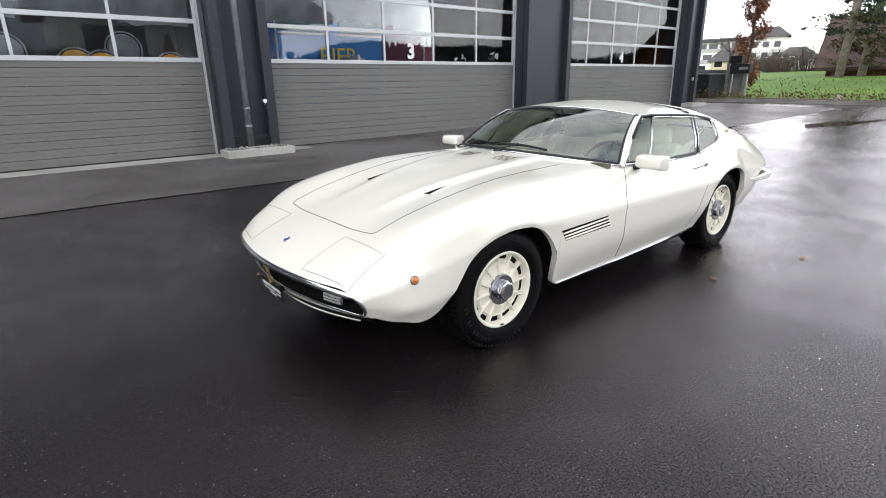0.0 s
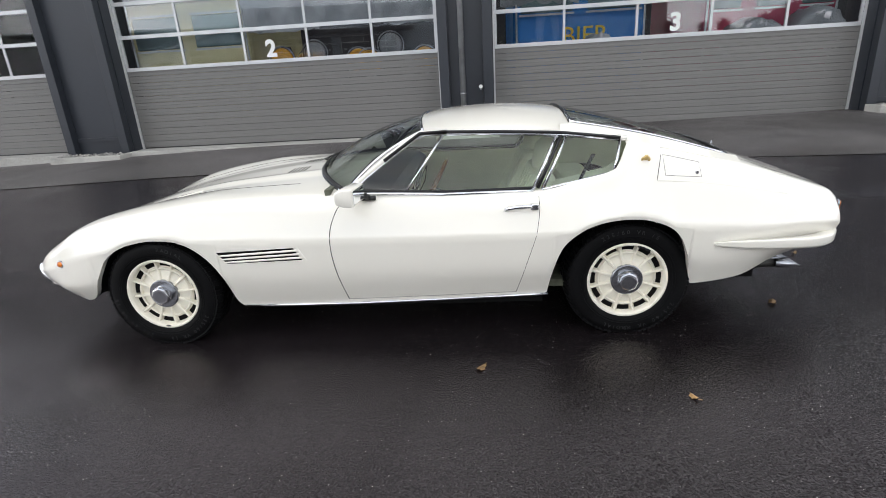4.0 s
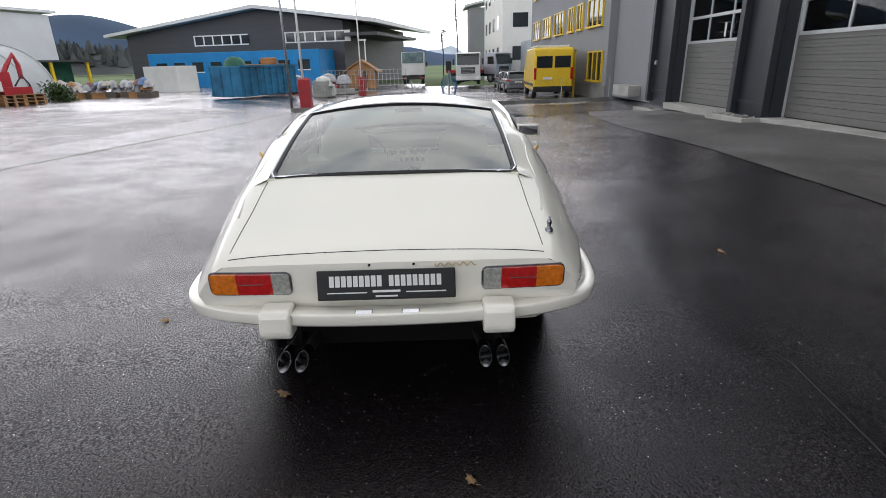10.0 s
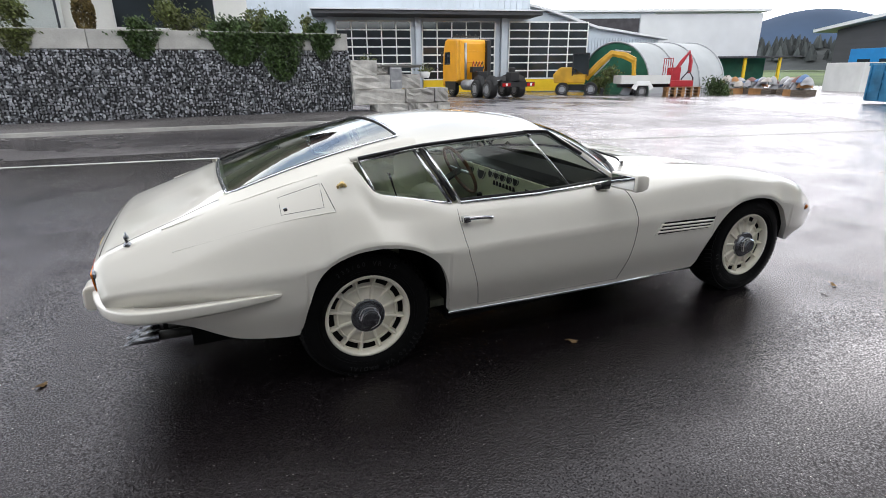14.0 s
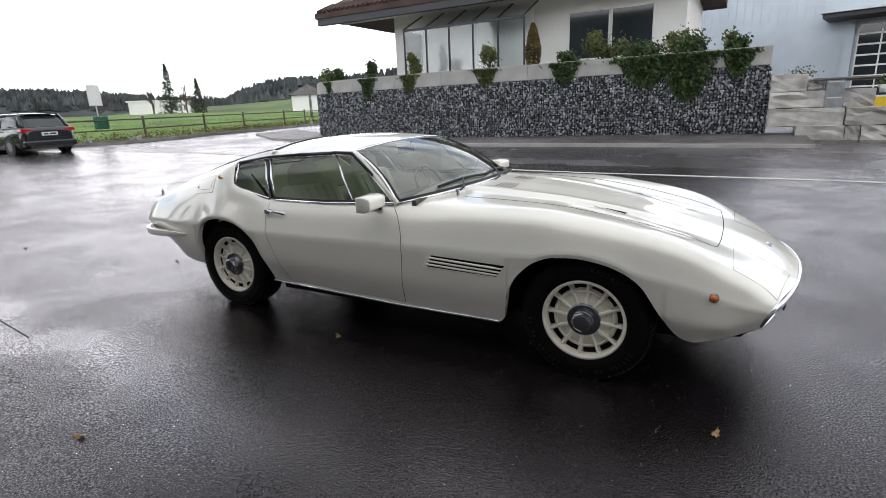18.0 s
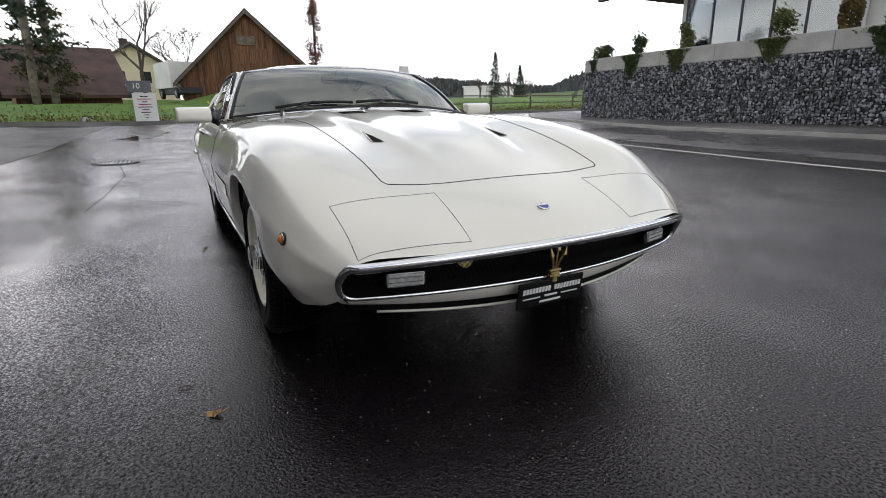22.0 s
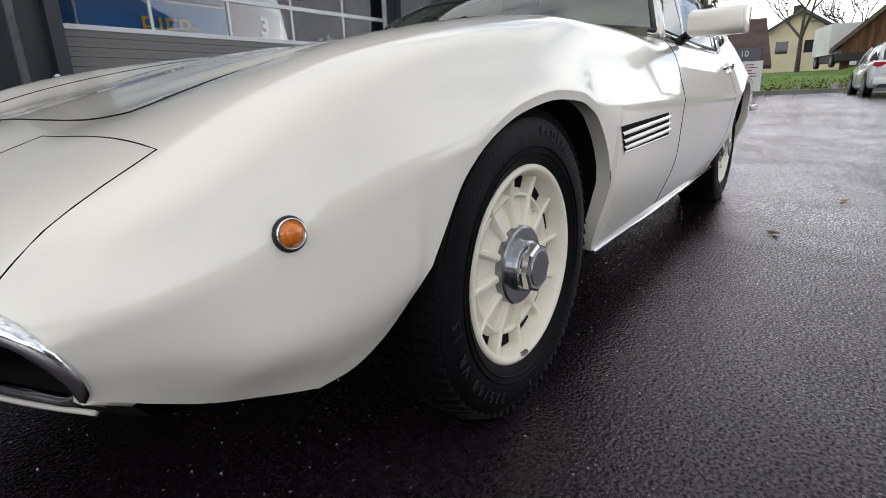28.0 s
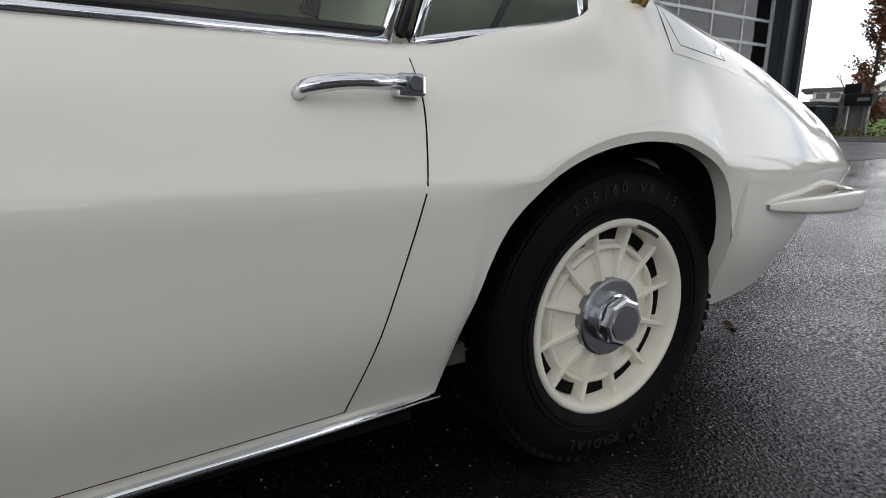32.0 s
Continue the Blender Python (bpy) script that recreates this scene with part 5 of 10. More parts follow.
part("cab_frame", MB().box(-0.8, 0.4, 0.0, 0.9, 2.85, 2.95).box(-0.78, -0.7, 0.02, 0.1, 1.4, 2.9).box(-0.78, -0.7, 0.8, 0.88, 1.4, 2.9).box(0.3, 0.38, 0.8, 0.88, 1.4, 2.9).box(0.3, 0.38, 0.02, 0.1, 1.4, 2.9), M["black"], cab)
part("boom", MB().tube([(-0.6, -0.3, 1.2), (-1.5, -0.3, 2.2), (-2.3, -0.3, 2.9), (-3.2, -0.3, 2.75), (-3.9, -0.3, 2.4)], 0.19, 6, flat=1.3), M["digger"], ex)
part("arm", MB().tube([(-3.85, -0.3, 2.5), (-3.95, -0.3, 1.4), (-3.7, -0.3, 0.5)], 0.17, 6), M["digger"], ex)
part("ram", MB().rod((-1.2, -0.3, 1.4), (-2.2, -0.3, 2.5), 0.06).rod((-2.5, -0.3, 3.1), (-3.6, -0.3, 2.95), 0.06), M["steel"], ex)
part("bucket", MB().prism([(-3.9, 0.5), (-3.3, 0.6), (-3.1, 0.1), (-3.7, 0.0)], -0.7, 0.1), M["steel"], ex, bevel=0.03)
part("blade", MB().box(-1.9, -1.7, -0.9, 0.9, 0.15, 0.55), M["black"], ex)

# film tunnel, truck crane on a flatbed, pallets, bush, covered goods
tun = thing("film_tunnel", pose(-28.2, -32.6, -0.45, 0, 0, 90), "grey foil storage tunnel with a green end wall", "tunnel")
rows = [[(4.2 * math.cos(a), y, 4.0 * math.sin(a) ** 0.85 if math.sin(a) > 0 else 0) for a in np.linspace(0, math.pi, 25)] for y in np.linspace(0, 8, 5)]
part("cover", MB().grid(rows), M["film"], tun, smooth=True)
part("end_wall", MB().quad(*[(p[0] * 0.985, -0.01, p[2] * 0.985) for p in rows[0]]), M["green_film"], tun)
for y in (0, 2.7, 5.3, 8):
    part("hoop", MB().tube([(p[0] * 1.005, y, p[2] * 1.005) for p in rows[0]], 0.07, 6), M["steel"], tun)
fb = thing("flatbed_crane", pose(-23.9, -27.2, -0.45, 0, 0, 152.0), "white flatbed trailer with a red loading crane on pallets", "trailer")
part("bed", MB().box(0, 3.3, -1.1, 1.1, 0.95, 1.1).box(0, 3.3, 1.05, 1.1, 1.1, 1.5).box(0, 3.3, -1.1, -1.05, 1.1, 1.5).box(0, 0.05, -1.1, 1.1, 1.1, 1.5), M["dirt_white"], fb)
part("chassis", MB().box(0.1, 4.9, -0.4, 0.4, 0.7, 0.95), M["black"], fb)
for y in (-0.8, 0.8):
    wheel(fb, (1.5, y, 0.45), 0.45, 0.3)
part("mudguard", MB().tube([(0.9, -1.1, 0.6), (1.1, -1.1, 1.0), (1.9, -1.1, 1.0), (2.1, -1.1, 0.6)], 0.05, 5, flat=4), M["white_plastic"], fb)
part("crane_base", MB().box(3.4, 4.9, -0.9, 0.9, 0.75, 1.15).box(3.5, 4.2, -0.3, 0.3, 1.1, 2.0), M["red"], fb)
part("crane_jib", MB().tube([(3.7, 0, 1.4), (4.3, 0, 2.4), (4.75, 0, 3.0), (4.9, 0, 2.4), (4.9, 0, 1.6)], 0.14, 5), M["red"], fb)
part("crane_rail", MB().rod((3.4, -0.9, 1.1), (3.4, -0.9, 2.6), 0.03).rod((3.4, 0.9, 1.1), (3.4, 0.9, 2.6), 0.03).rod((3.4, -0.9, 2.6), (3.4, 0.9, 2.6), 0.03).rod((3.4, -0.45, 1.1), (3.4, -0.45, 2.6), 0.025).rod((3.4, 0, 1.1), (3.4, 0, 2.6), 0.025).rod((3.4, 0.45, 1.1), (3.4, 0.45, 2.6), 0.025), M["red"], fb)
part("hoses", MB().tube([(4.2, -0.5, 1.2), (4.6, -0.7, 1.8), (5.0, -0.5, 1.3), (5.1, -0.3, 0.7)], 0.05, 5), M["black"], fb)
for k in range(2):
    p = thing("pallet_stack", pose(-26.6 - 0.95 * k, -24.6 + 0.5 * k, -0.5, 0, 0, 152), "stacked worn wooden pallets", "pallets", "pallet stacks")
    for i in range(4):
        part("deck", MB().box(-0.6, 0.6, -0.4, 0.4, 0.2 * i + 0.15, 0.2 * i + 0.18), M["wood_light"], p)
        for x in (-0.5, 0, 0.5):
            part("bearer", MB().box(x - 0.06, x + 0.06, -0.4, 0.4, 0.2 * i, 0.2 * i + 0.15), M["wood_light"], p)
shrub(-31.3, -24.9, -0.6, 1.1, 1.2, 1500, M["leaf"], "dense dark green yard bush", 0, size=0.09)
shrub(-25.0, -29.9, -0.5, 1.0, 1.9, 1200, M["leaf_light"], "yellowish bush beside the excavator", 0, size=0.09)
rr = random.Random(8)
cols = [mat("sack_%d" % i, c, 0.6, vary=0.2, scale=2) for i, c in enumerate(((0.45, 0.45, 0.47), (0.5, 0.25, 0.1), (0.25, 0.12, 0.10), (0.15, 0.25, 0.45), (0.55, 0.5, 0.45)))]
for k in range(11):
    s = k / 10
    x, y = -35.5 + rr.uniform(-1, 1), -28.5 + 7.5 * s
    g = thing("covered_goods", pose(x, y, -0.55), "pallet of goods under coloured sheeting", "goods", "covered goods")
    part("crate", MB().box(-0.6, 0.6, -0.5, 0.5, 0.1, 0.55), M["wood_light"] if k % 2 else M["wood_grey"], g)
    part("pallet", MB().box(-0.65, 0.65, -0.55, 0.55, 0.0, 0.1), M["wood_grey"], g)
    for q in range(4):
        # limp sacks and sheets heaped on the crate
        rows, w0, h0 = [], rr.uniform(0.35, 0.6), rr.uniform(0.25, 0.6)
        for a in range(11):
            th = 2 * math.pi * a / 10
            rows.append([(w0 * u * math.cos(th) * (1 + 0.18 * math.sin(3 * th + q)), w0 * 0.8 * u * math.sin(th), h0 * math.cos(u * math.pi / 2) ** 0.7 + 0.04 * math.sin(5 * th + 2 * q) * u) for u in (0.02, 0.4, 0.7, 0.9, 1.0)])
        part("sack", MB().grid(rows), cols[(k + q) % 5] if q % 2 else M["foil"], g, smooth=True).location = (rr.uniform(-0.35, 0.35), rr.uniform(-0.25, 0.25), 0.5 + 0.18 * q)

# ---- west side ----
fence = thing("mesh_fence", pose(0, 0, 0), "low wire mesh fence with thin steel posts on a mossy kerb", "fence", kind="structure")
FN = [(-20.9, 8.7), (-20.6, 6.3), (-19.6, 2.6), (-18.7, -0.8), (-18.0, -3.6), (-17.7, -6.0)]
part("kerb", ribbon(FN, 0.16, 0.16, 0.2), M["concrete_dk"], fence, "mossy concrete kerb")
for x, y, a in along(FN, 2.7):
    z = gh(x, y)
    part("post", MB().rod((x, y, z), (x, y, z + 1.15), 0.025, 8), M["steel"], fence)
mesh_w = MB()
for (x, y), (x2, y2) in zip(FN, FN[1:]):
    n = int(math.hypot(x2 - x, y2 - y) / 0.12)
    for i in range(n):
        px, py = x + (x2 - x) * i / n, y + (y2 - y) * i / n
        z = gh(px, py)
        mesh_w.box(px - 0.0015, px + 0.0015, py - 0.0015, py + 0.0015, z + 0.12, z + 1.05)
    for k in range(8):
        mesh_w.tube([(x, y, gh(x, y) + 0.15 + 0.125 * k), (x2, y2, gh(x2, y2) + 0.15 + 0.125 * k)], 0.0015, 4)
tagged(part("mesh_wires", mesh_w, M["wire"], fence, "thin wire mesh"), kind="stuff")
hy = thing("hose_post", pose(-18.95, 0.85, gh(-18.95, 0.85)), "steel post with a coiled blue hose and black valve", "hose post")
part("post", MB().rod((0, 0, 0), (0, 0, 1.6), 0.04, 10), M["steel"], hy)
part("valve", MB().box(-0.12, 0.12, -0.12, 0.12, 1.55, 1.95), M["black"], hy, bevel=0.03)
for k in range(5):
    part("hose_loop", MB().tube([(0.05 + 0.02 * k, 0.35 * math.cos(a) * (1 - 0.05 * k), 0.95 - 0.08 * k + 0.42 * math.sin(a)) for a in np.linspace(0, 2 * math.pi, 25)[:-1]], 0.016, 5, True), M["skip_blue"], hy)

# flag poles with red bases
for x, y, h, base in ((-19.4, -5.75, 8.0, True), (-36.5, -5.4, 8.0, True), (-18.3, -6.1, 7.5, False)):
    z = gh(x, y)
    fp = thing("flag_pole", pose(x, y, z), "tall white pole with a red base box" if base else "tall grey steel pole", "pole", "yard poles")
    part("pole", MB().rod((0, 0, 0), (0, 0, h), 0.06, 10, 0.04), M["white_plastic"] if base else M["steel"], fp, smooth=True)
    if base:
        part("base_box", MB().box(-0.22, 0.22, -0.2, 0.3, 0, 1.35), M["red"], fp, bevel=0.02)

# grey building with yellow windows
gb = thing("grey_building", pose(0, 0, 0), "grey rendered building with bright yellow window frames", "building")
part("wall", MB().box(-44, -22.2, 8.9, 24, -0.6, 9.0), M["grey_wall"], gb)
part("annex_wall", MB().box(-22.18, -12.0, 9.3, 24, -0.4, 9.0), M["grey_wall"], gb)
part("plinth", MB().box(-44.0, -22.19, 8.86, 8.898, -0.6, 0.1), M["concrete_dk"], gb)


def ywin(x0, x1, z0, z1, n):
    w = part("window", MB().box(x0, x1, 8.87, 8.9, z0, z1), M["win_dark"], gb)
    fr = MB().box(x0 - 0.07, x0, 8.80, 8.9, z0 - 0.07, z1 + 0.07).box(x1, x1 + 0.07, 8.80, 8.9, z0 - 0.07, z1 + 0.07).box(x0, x1, 8.80, 8.9, z1, z1 + 0.07).box(x0 - 0.1, x1 + 0.1, 8.74, 8.9, z0 - 0.1, z0)
    for i in range(1, n):
        x = x0 + (x1 - x0) * i / n
        fr.box(x - 0.06, x + 0.06, 8.83, 8.9, z0, z1)
    part("window_frame", fr, M["yellow"], w, "bright yellow window frame")


for x0, x1, n in ((-25.9, -23.3, 3), (-28.2, -27.1, 2), (-30.3, -29.2, 2), (-34.4, -31.8, 3), (-38.4, -35.8, 3), (-42.6, -40.0, 3)):
    ywin(x0, x1, 3.1, 4.4, n)
    ywin(x0, x1, 6.2, 7.4, n)
ywin(-25.4, -22.9, 0.35, 1.75, 3)
sw = part("window", MB().box(-16.9, -16.0, 9.22, 9.29, 1.5, 2.5), M["win_dark"], gb)
part("window_frame", MB().box(-17.0, -15.9, 9.15, 9.22, 1.3, 1.5).box(-17.0, -15.9, 9.15, 9.22, 2.5, 2.65).box(-17.0, -16.9, 9.15, 9.22, 1.5, 2.5).box(-16.0, -15.9, 9.15, 9.22, 1.5, 2.5), M["yellow"], sw)
part("step", MB().box(-20.5, -18.4, 8.75, 9.28, -0.2, 0.25), M["concrete"], gb)

# white office block behind
wb = thing("office_block", pose(0, 0, 0), "white rendered office block with a flat roof", "building")
part("wall", MB().box(-75, -54.2, 7.6, 30, -1, 14.5), M["white_wall"], wb)
part("stair_tower", MB().box(-84, -79, 5.7, 8.9, -1, 9.2), M["grey_wall"], wb, "grey stair tower")
part("tower_roof", MB().prism([(5.0, 9.2), (9.4, 10.1), (9.4, 10.4), (5.0, 9.5)], -85, -78, "x"), M["roof_white"], wb)
part("roof", MB().box(-75.5, -53.7, 7.1, 30.5, 14.5, 14.8), M["dark_wall"], wb)
part("base_wing", MB().box(-54.2, -47, 9.6, 14, -1, 3.4), M["silver_clad"], wb, "pale low wing")
for r in range(4):
    for i in range(2):
        part("window", MB().box(-54.23, -54.17, 8.7 + i * 3.0, 10.3 + i * 3.0, 1.6 + r * 3.3, 3.0 + r * 3.3), M["win_dark"], wb)
    for i in range(4):
        part("window", MB().box(-73 + i * 4.6, -71.2 + i * 4.6, 7.57, 7.63, 1.6 + r * 3.3, 3.0 + r * 3.3), M["win_dark"], wb)
part("downpipe", MB().rod((-54.1, 11.1, 0), (-54.1, 11.1, 14.4), 0.12), M["white_plastic"], wb)

# yellow van
van = thing("van", pose(-24.6, 6.75, gh(-24.6, 6.75), 0, 0, -4) @ Matrix.Scale(1.1, 4), "yellow high roof delivery van with a roof rack", "van")
part("body", MB().prism([(0, 0.55), (0, 1.5), (-0.12, 2.38), (-0.3, 2.46), (-3.9, 2.44), (-4.5, 1.75), (-5.3, 1.35), (-5.4, 0.55), (-4.6, 0.4), (-0.2, 0.4)], -0.97, 0.97), M["yellow"], van, bevel=0.07)
part("bumper", MB().box(-0.25, 0.08, -0.98, 0.98, 0.35, 0.62), M["black"], van, bevel=0.04)
for y0, y1 in ((-0.83, -0.06), (0.06, 0.83)):
    part("rear_window", MB().prism([(y0, 1.5), (y1, 1.5), (y1, 2.05), (y0, 2.05)], -0.06, 0.012, "x"), M["win_dark"], van)
for s in (-1, 1):
    part("tail_lamp", MB().box(-0.05, 0.02, s * 0.9 - 0.06, s * 0.9 + 0.06, 0.95, 1.5), M["tail_red"], van)
    part("side_strip", MB().box(-5.0, -0.2, s * 0.985 - 0.01, s * 0.985 + 0.01, 0.62, 0.75), M["black"], van)
    for x in (-0.95, -4.45):
        wheel(van, (x, s * 0.85, 0.34), 0.34, 0.22)
part("plate", MB().box(0.0, 0.022, -0.5, -0.05, 0.95, 1.06), M["white_plastic"], van)
part("roof_rack", MB().box(-3.5, -0.4, -0.8, -0.75, 2.52, 2.57).box(-3.5, -0.4, 0.75, 0.8, 2.52, 2.57).box(-3.4, -3.3, -0.8, 0.8, 2.47, 2.56).box(-1.9, -1.8, -0.8, 0.8, 2.47, 2.56).box(-0.6, -0.5, -0.8, 0.8, 2.47, 2.56), M["white_plastic"], van)
fr = thing("yellow_frame", pose(-26.2, 8.3, gh(-26, 8)), "yellow steel lifting frame beside the grey building", "steel frame")
part("frame", MB().box(-0.06, 0.06, -0.06, 0.06, 0, 2.6).box(-2.6, 0.06, -0.05, 0.05, 2.5, 2.62).box(-2.6, -2.48, -0.06, 0.06, 0, 2.5), M["yellow"], fr)


def estate(name, m, paint, label, tail=True):
    """A parked estate car, nose along -x, origin under its rear end."""
    t = thing(name, m, label, "car")
    XS = [0.0, 0.03, 0.10, 0.25, 0.6, 1.2, 2.2, 3.2, 3.9, 4.35, 4.62, 4.74, 4.78]
    W = [0.70, 0.80, 0.86, 0.895, 0.915, 0.92, 0.92, 0.915, 0.90, 0.86, 0.76, 0.62, 0.45]
    Z0 = [0.36, 0.30, 0.26, 0.24, 0.22, 0.21, 0.21, 0.21, 0.22, 0.22, 0.25, 0.29, 0.36]
    Z1 = [0.84, 0.92, 0.97, 0.99, 0.99, 0.98, 0.965, 0.95, 0.90, 0.82, 0.72, 0.63, 0.56]
    rows = []
    for x, w, z0, z1 in zip(XS, W, Z0, Z1):
        half = [(w * 0.90, z0), (w * 0.975, z0 + 0.07), (w, z0 + 0.30 * (z1 - z0)), (w * 0.99, z0 + 0.62 * (z1 - z0)), (w * 0.965, z1 - 0.10), (w * 0.915, z1 - 0.025), (w * 0.80, z1), (w * 0.4, z1 + 0.012), (0.0, z1 + 0.016)]
        rows.append([(-x, -y, z) for y, z in half] + [(-x, y, z) for y, z in half[-2::-1]])
    part("body", MB().grid(rows).quad(*rows[0]).quad(*rows[-1]), paint, t, smooth=True)
    TX, TZ = [0.14, 0.30, 0.52, 0.72, 1.2, 1.9, 2.4, 2.75, 3.2, 3.66], [0.985, 1.20, 1.39, 1.44, 1.475, 1.47, 1.445, 1.39, 1.20, 0.95]
    TW = [0.70, 0.735, 0.765, 0.785, 0.80, 0.805, 0.805, 0.80, 0.79, 0.775]
    cab = []
    for x, z, w in zip(TX, TZ, TW):
        b = 0.965
        half = [(w, b - 0.03), (w * 0.965, b + 0.35 * (z - b)), (w * 0.86, b + 0.80 * (z - b)), (w * 0.79, b + 0.95 * (z - b)), (w * 0.66, z), (0.0, z + 0.018 * (z > 1.3))]
        cab.append([(-x, -y, zz) for y, zz in half] + [(-x, y, zz) for y, zz in half[-2::-1]])
    part("glasshouse", MB().grid(cab), M["win_dark"], t, "dark tinted windows", smooth=True)
    part("roof", MB().grid([[(p[0], p[1] * 1.006, p[2] + 0.007) for p in row[3:8]] for row in cab[2:8]]), paint, t, smooth=True)
    for s in (-1, 1):
        for x0, x1, r in ((-0.20, -0.56, 0.055), (-1.6, -1.6, 0.030), (-2.62, -2.5, 0.026), (-3.62, -2.75, 0.035)):
            part("pillar", MB().tube([(x0, s * (0.72 if x0 > -0.5 else 0.79), 0.97), ((x0 + x1) / 2, s * (0.70 if x0 > -0.5 else 0.745), 1.21), (x1, s * 0.635, 1.42)], r, 6), paint, t, smooth=True)
        part("tail_lamp", MB().prism([(0.42, 0.83), (0.80, 0.80), (0.885, 0.84), (0.87, 0.93), (0.70, 0.935), (0.42, 0.90)] if s > 0 else [(-0.42, 0.83), (-0.42, 0.90), (-0.70, 0.935), (-0.87, 0.93), (-0.885, 0.84), (-0.80, 0.80)], -0.30, -0.012, "x"), M["tail_red"], t, "red tail lamp", bevel=0.015)
        part("mirror", MB().box(-3.2, -3.05, s * 1.0 - 0.1, s * 1.0 + 0.08, 0.95, 1.08), paint, t, bevel=0.03)
        part("roof_rail", MB().tube([(-0.6, s * 0.55, 1.47), (-0.8, s * 0.55, 1.51), (-2.2, s * 0.55, 1.51), (-2.5, s * 0.55, 1.46)], 0.018, 5), M["black"], t)
        for x in (-2.6, -1.6):
            part("door_gap", MB().box(x, x + 0.015, s * 0.923 - 0.002, s * 0.923 + 0.002, 0.35, 0.95), M["black"], t)
            part("door_handle", MB().box(x + 0.1, x + 0.3, s * 0.93 - 0.012, s * 0.93 + 0.012, 0.84, 0.87), paint, t, bevel=0.006)
        part("window_line", MB().tube([(-0.35, s * 0.815, 0.985), (-3.6, s * 0.815, 0.955)], 0.012, 5), M["alu"], t, "bright strip under the windows")
        for x in (-0.95, -3.75):
            part("arch", MB().spin([(0.30, -0.006), (0.37, -0.006), (0.37, 0.006)], (x, s * 0.922, 0.34), "y", 24), M["black"], t)
            wheel(t, (x, s * 0.82, 0.33), 0.33, 0.22, rim=0.72)
    part("bumper", MB().box(-0.3, 0.05, -0.86, 0.86, 0.30, 0.52), paint, t, bevel=0.06)
    part("tailgate_seam", MB().box(0.0, 0.012, -0.66, 0.66, 0.60, 0.612), M["black"], t)
    part("roof_spoiler", MB().box(-0.62, -0.40, -0.58, 0.58, 1.425, 1.455), paint, t, bevel=0.012)
    part("diffuser", MB().box(-0.28, 0.055, -0.7, 0.7, 0.24, 0.34), M["black"], t)
    pl = part("number_plate", MB().box(0.0, 0.02, -0.26, 0.26, 0.68, 0.80), M["white_plastic"], t, "white number plate")
    part("plate_bars", MB().box(0.018, 0.024, -0.2, -0.05, 0.71, 0.77).box(0.018, 0.024, 0.0, 0.2, 0.71, 0.77), M["black"], pl)
    return t


estate("dark_estate", pose(-34.0, 6.3, gh(-34, 6.3), 0, 0, 0), M["car_grey"], "dark grey car parked before the yellow van")
estate("grey_estate", pose(-40.5, 6.6, gh(-40, 6.6), 0, 0, 0), M["car_grey"], "dark grey estate car parked in a row")


def lorry(name, m, cabm, boxm, label, box_h, picture=False):
    """A lorry facing +x: cab with windscreen, lamps and mirrors, bed or box on a chassis."""
    t = thing(name, m, label, "truck")
    cab = part("cab", MB().prism([(-0.9, 0.85), (0.82, 0.85), (0.92, 1.7), (0.70, 2.85), (0.45, 3.0), (-0.9, 3.0)], -1.2, 1.2), cabm, t, bevel=0.08)
    part("windscreen", MB().prism([(0.90, 1.85), (0.94, 1.85), (0.76, 2.72), (0.72, 2.72)], -1.06, 1.06), M["win_dark"], cab, "dark windscreen")
    part("visor", MB().box(0.62, 0.92, -1.08, 1.08, 2.76, 2.86), M["black"], cab)
    part("grille", MB().box(0.86, 0.93, -0.70, 0.70, 1.05, 1.62), M["black"], cab, "black slatted grille")
    for z in (1.15, 1.28, 1.41, 1.54):
        part("grille_slat", MB().box(0.92, 0.945, -0.68, 0.68, z - 0.015, z + 0.015), M["steel"], cab)
    part("bumper", MB().box(0.66, 1.0, -1.22, 1.22, 0.42, 0.84), cabm, cab, bevel=0.05)
    for y in (-1, 1):
        part("headlamp", MB().box(0.96, 1.02, y * 0.92 - 0.18, y * 0.92 + 0.18, 0.55, 0.76), M["white_plastic"], cab, bevel=0.02)
        part("mirror", MB().box(0.55, 0.68, y * 1.42 - 0.09, y * 1.42 + 0.09, 1.85, 2.4), M["black"], cab, bevel=0.03)
        part("side_window", MB().box(-0.35, 0.5, y * 1.205 - 0.008, y * 1.205 + 0.008, 1.85, 2.6), M["win_dark"], cab)
    part("chassis", MB().box(-7, 0.6, -0.5, 0.5, 0.62, 0.95), M["black"], t)
    bed = part("bed", MB().box(-7, -1.0, -1.2, 1.2, 1.0, 1.0 + box_h), boxm, t, bevel=0.03)
    for k in range(7):
        x = -6.9 + k * 0.97
        for y in (-1, 1):
            part("bed_rib", MB().box(x - 0.04, x + 0.04, y * 1.22 - 0.02, y * 1.22 + 0.02, 1.02, 0.98 + box_h), boxm, bed)
    if picture:
        part("door_picture", MB().box(-7.03, -7.004, -1.15, 1.15, 1.0 + box_h * 0.52, 0.96 + box_h), M["wagon_glass"], bed, "pale blue picture on the rear doors")
        part("tail_board", MB().box(-7.10, -7.0, -1.2, 1.2, 0.55, 0.9), M["black"], bed)
        for y in (-0.95, 0.95):
            part("tail_lamp", MB().box(-7.12, -7.1, y - 0.18, y + 0.18, 0.66, 0.78), M["tail_red"], bed)
    for x in (0.0, -4.4, -5.7):
        for y in (-1, 1):
            wheel(t, (x, y, 0.5), 0.5, 0.3)
    return t


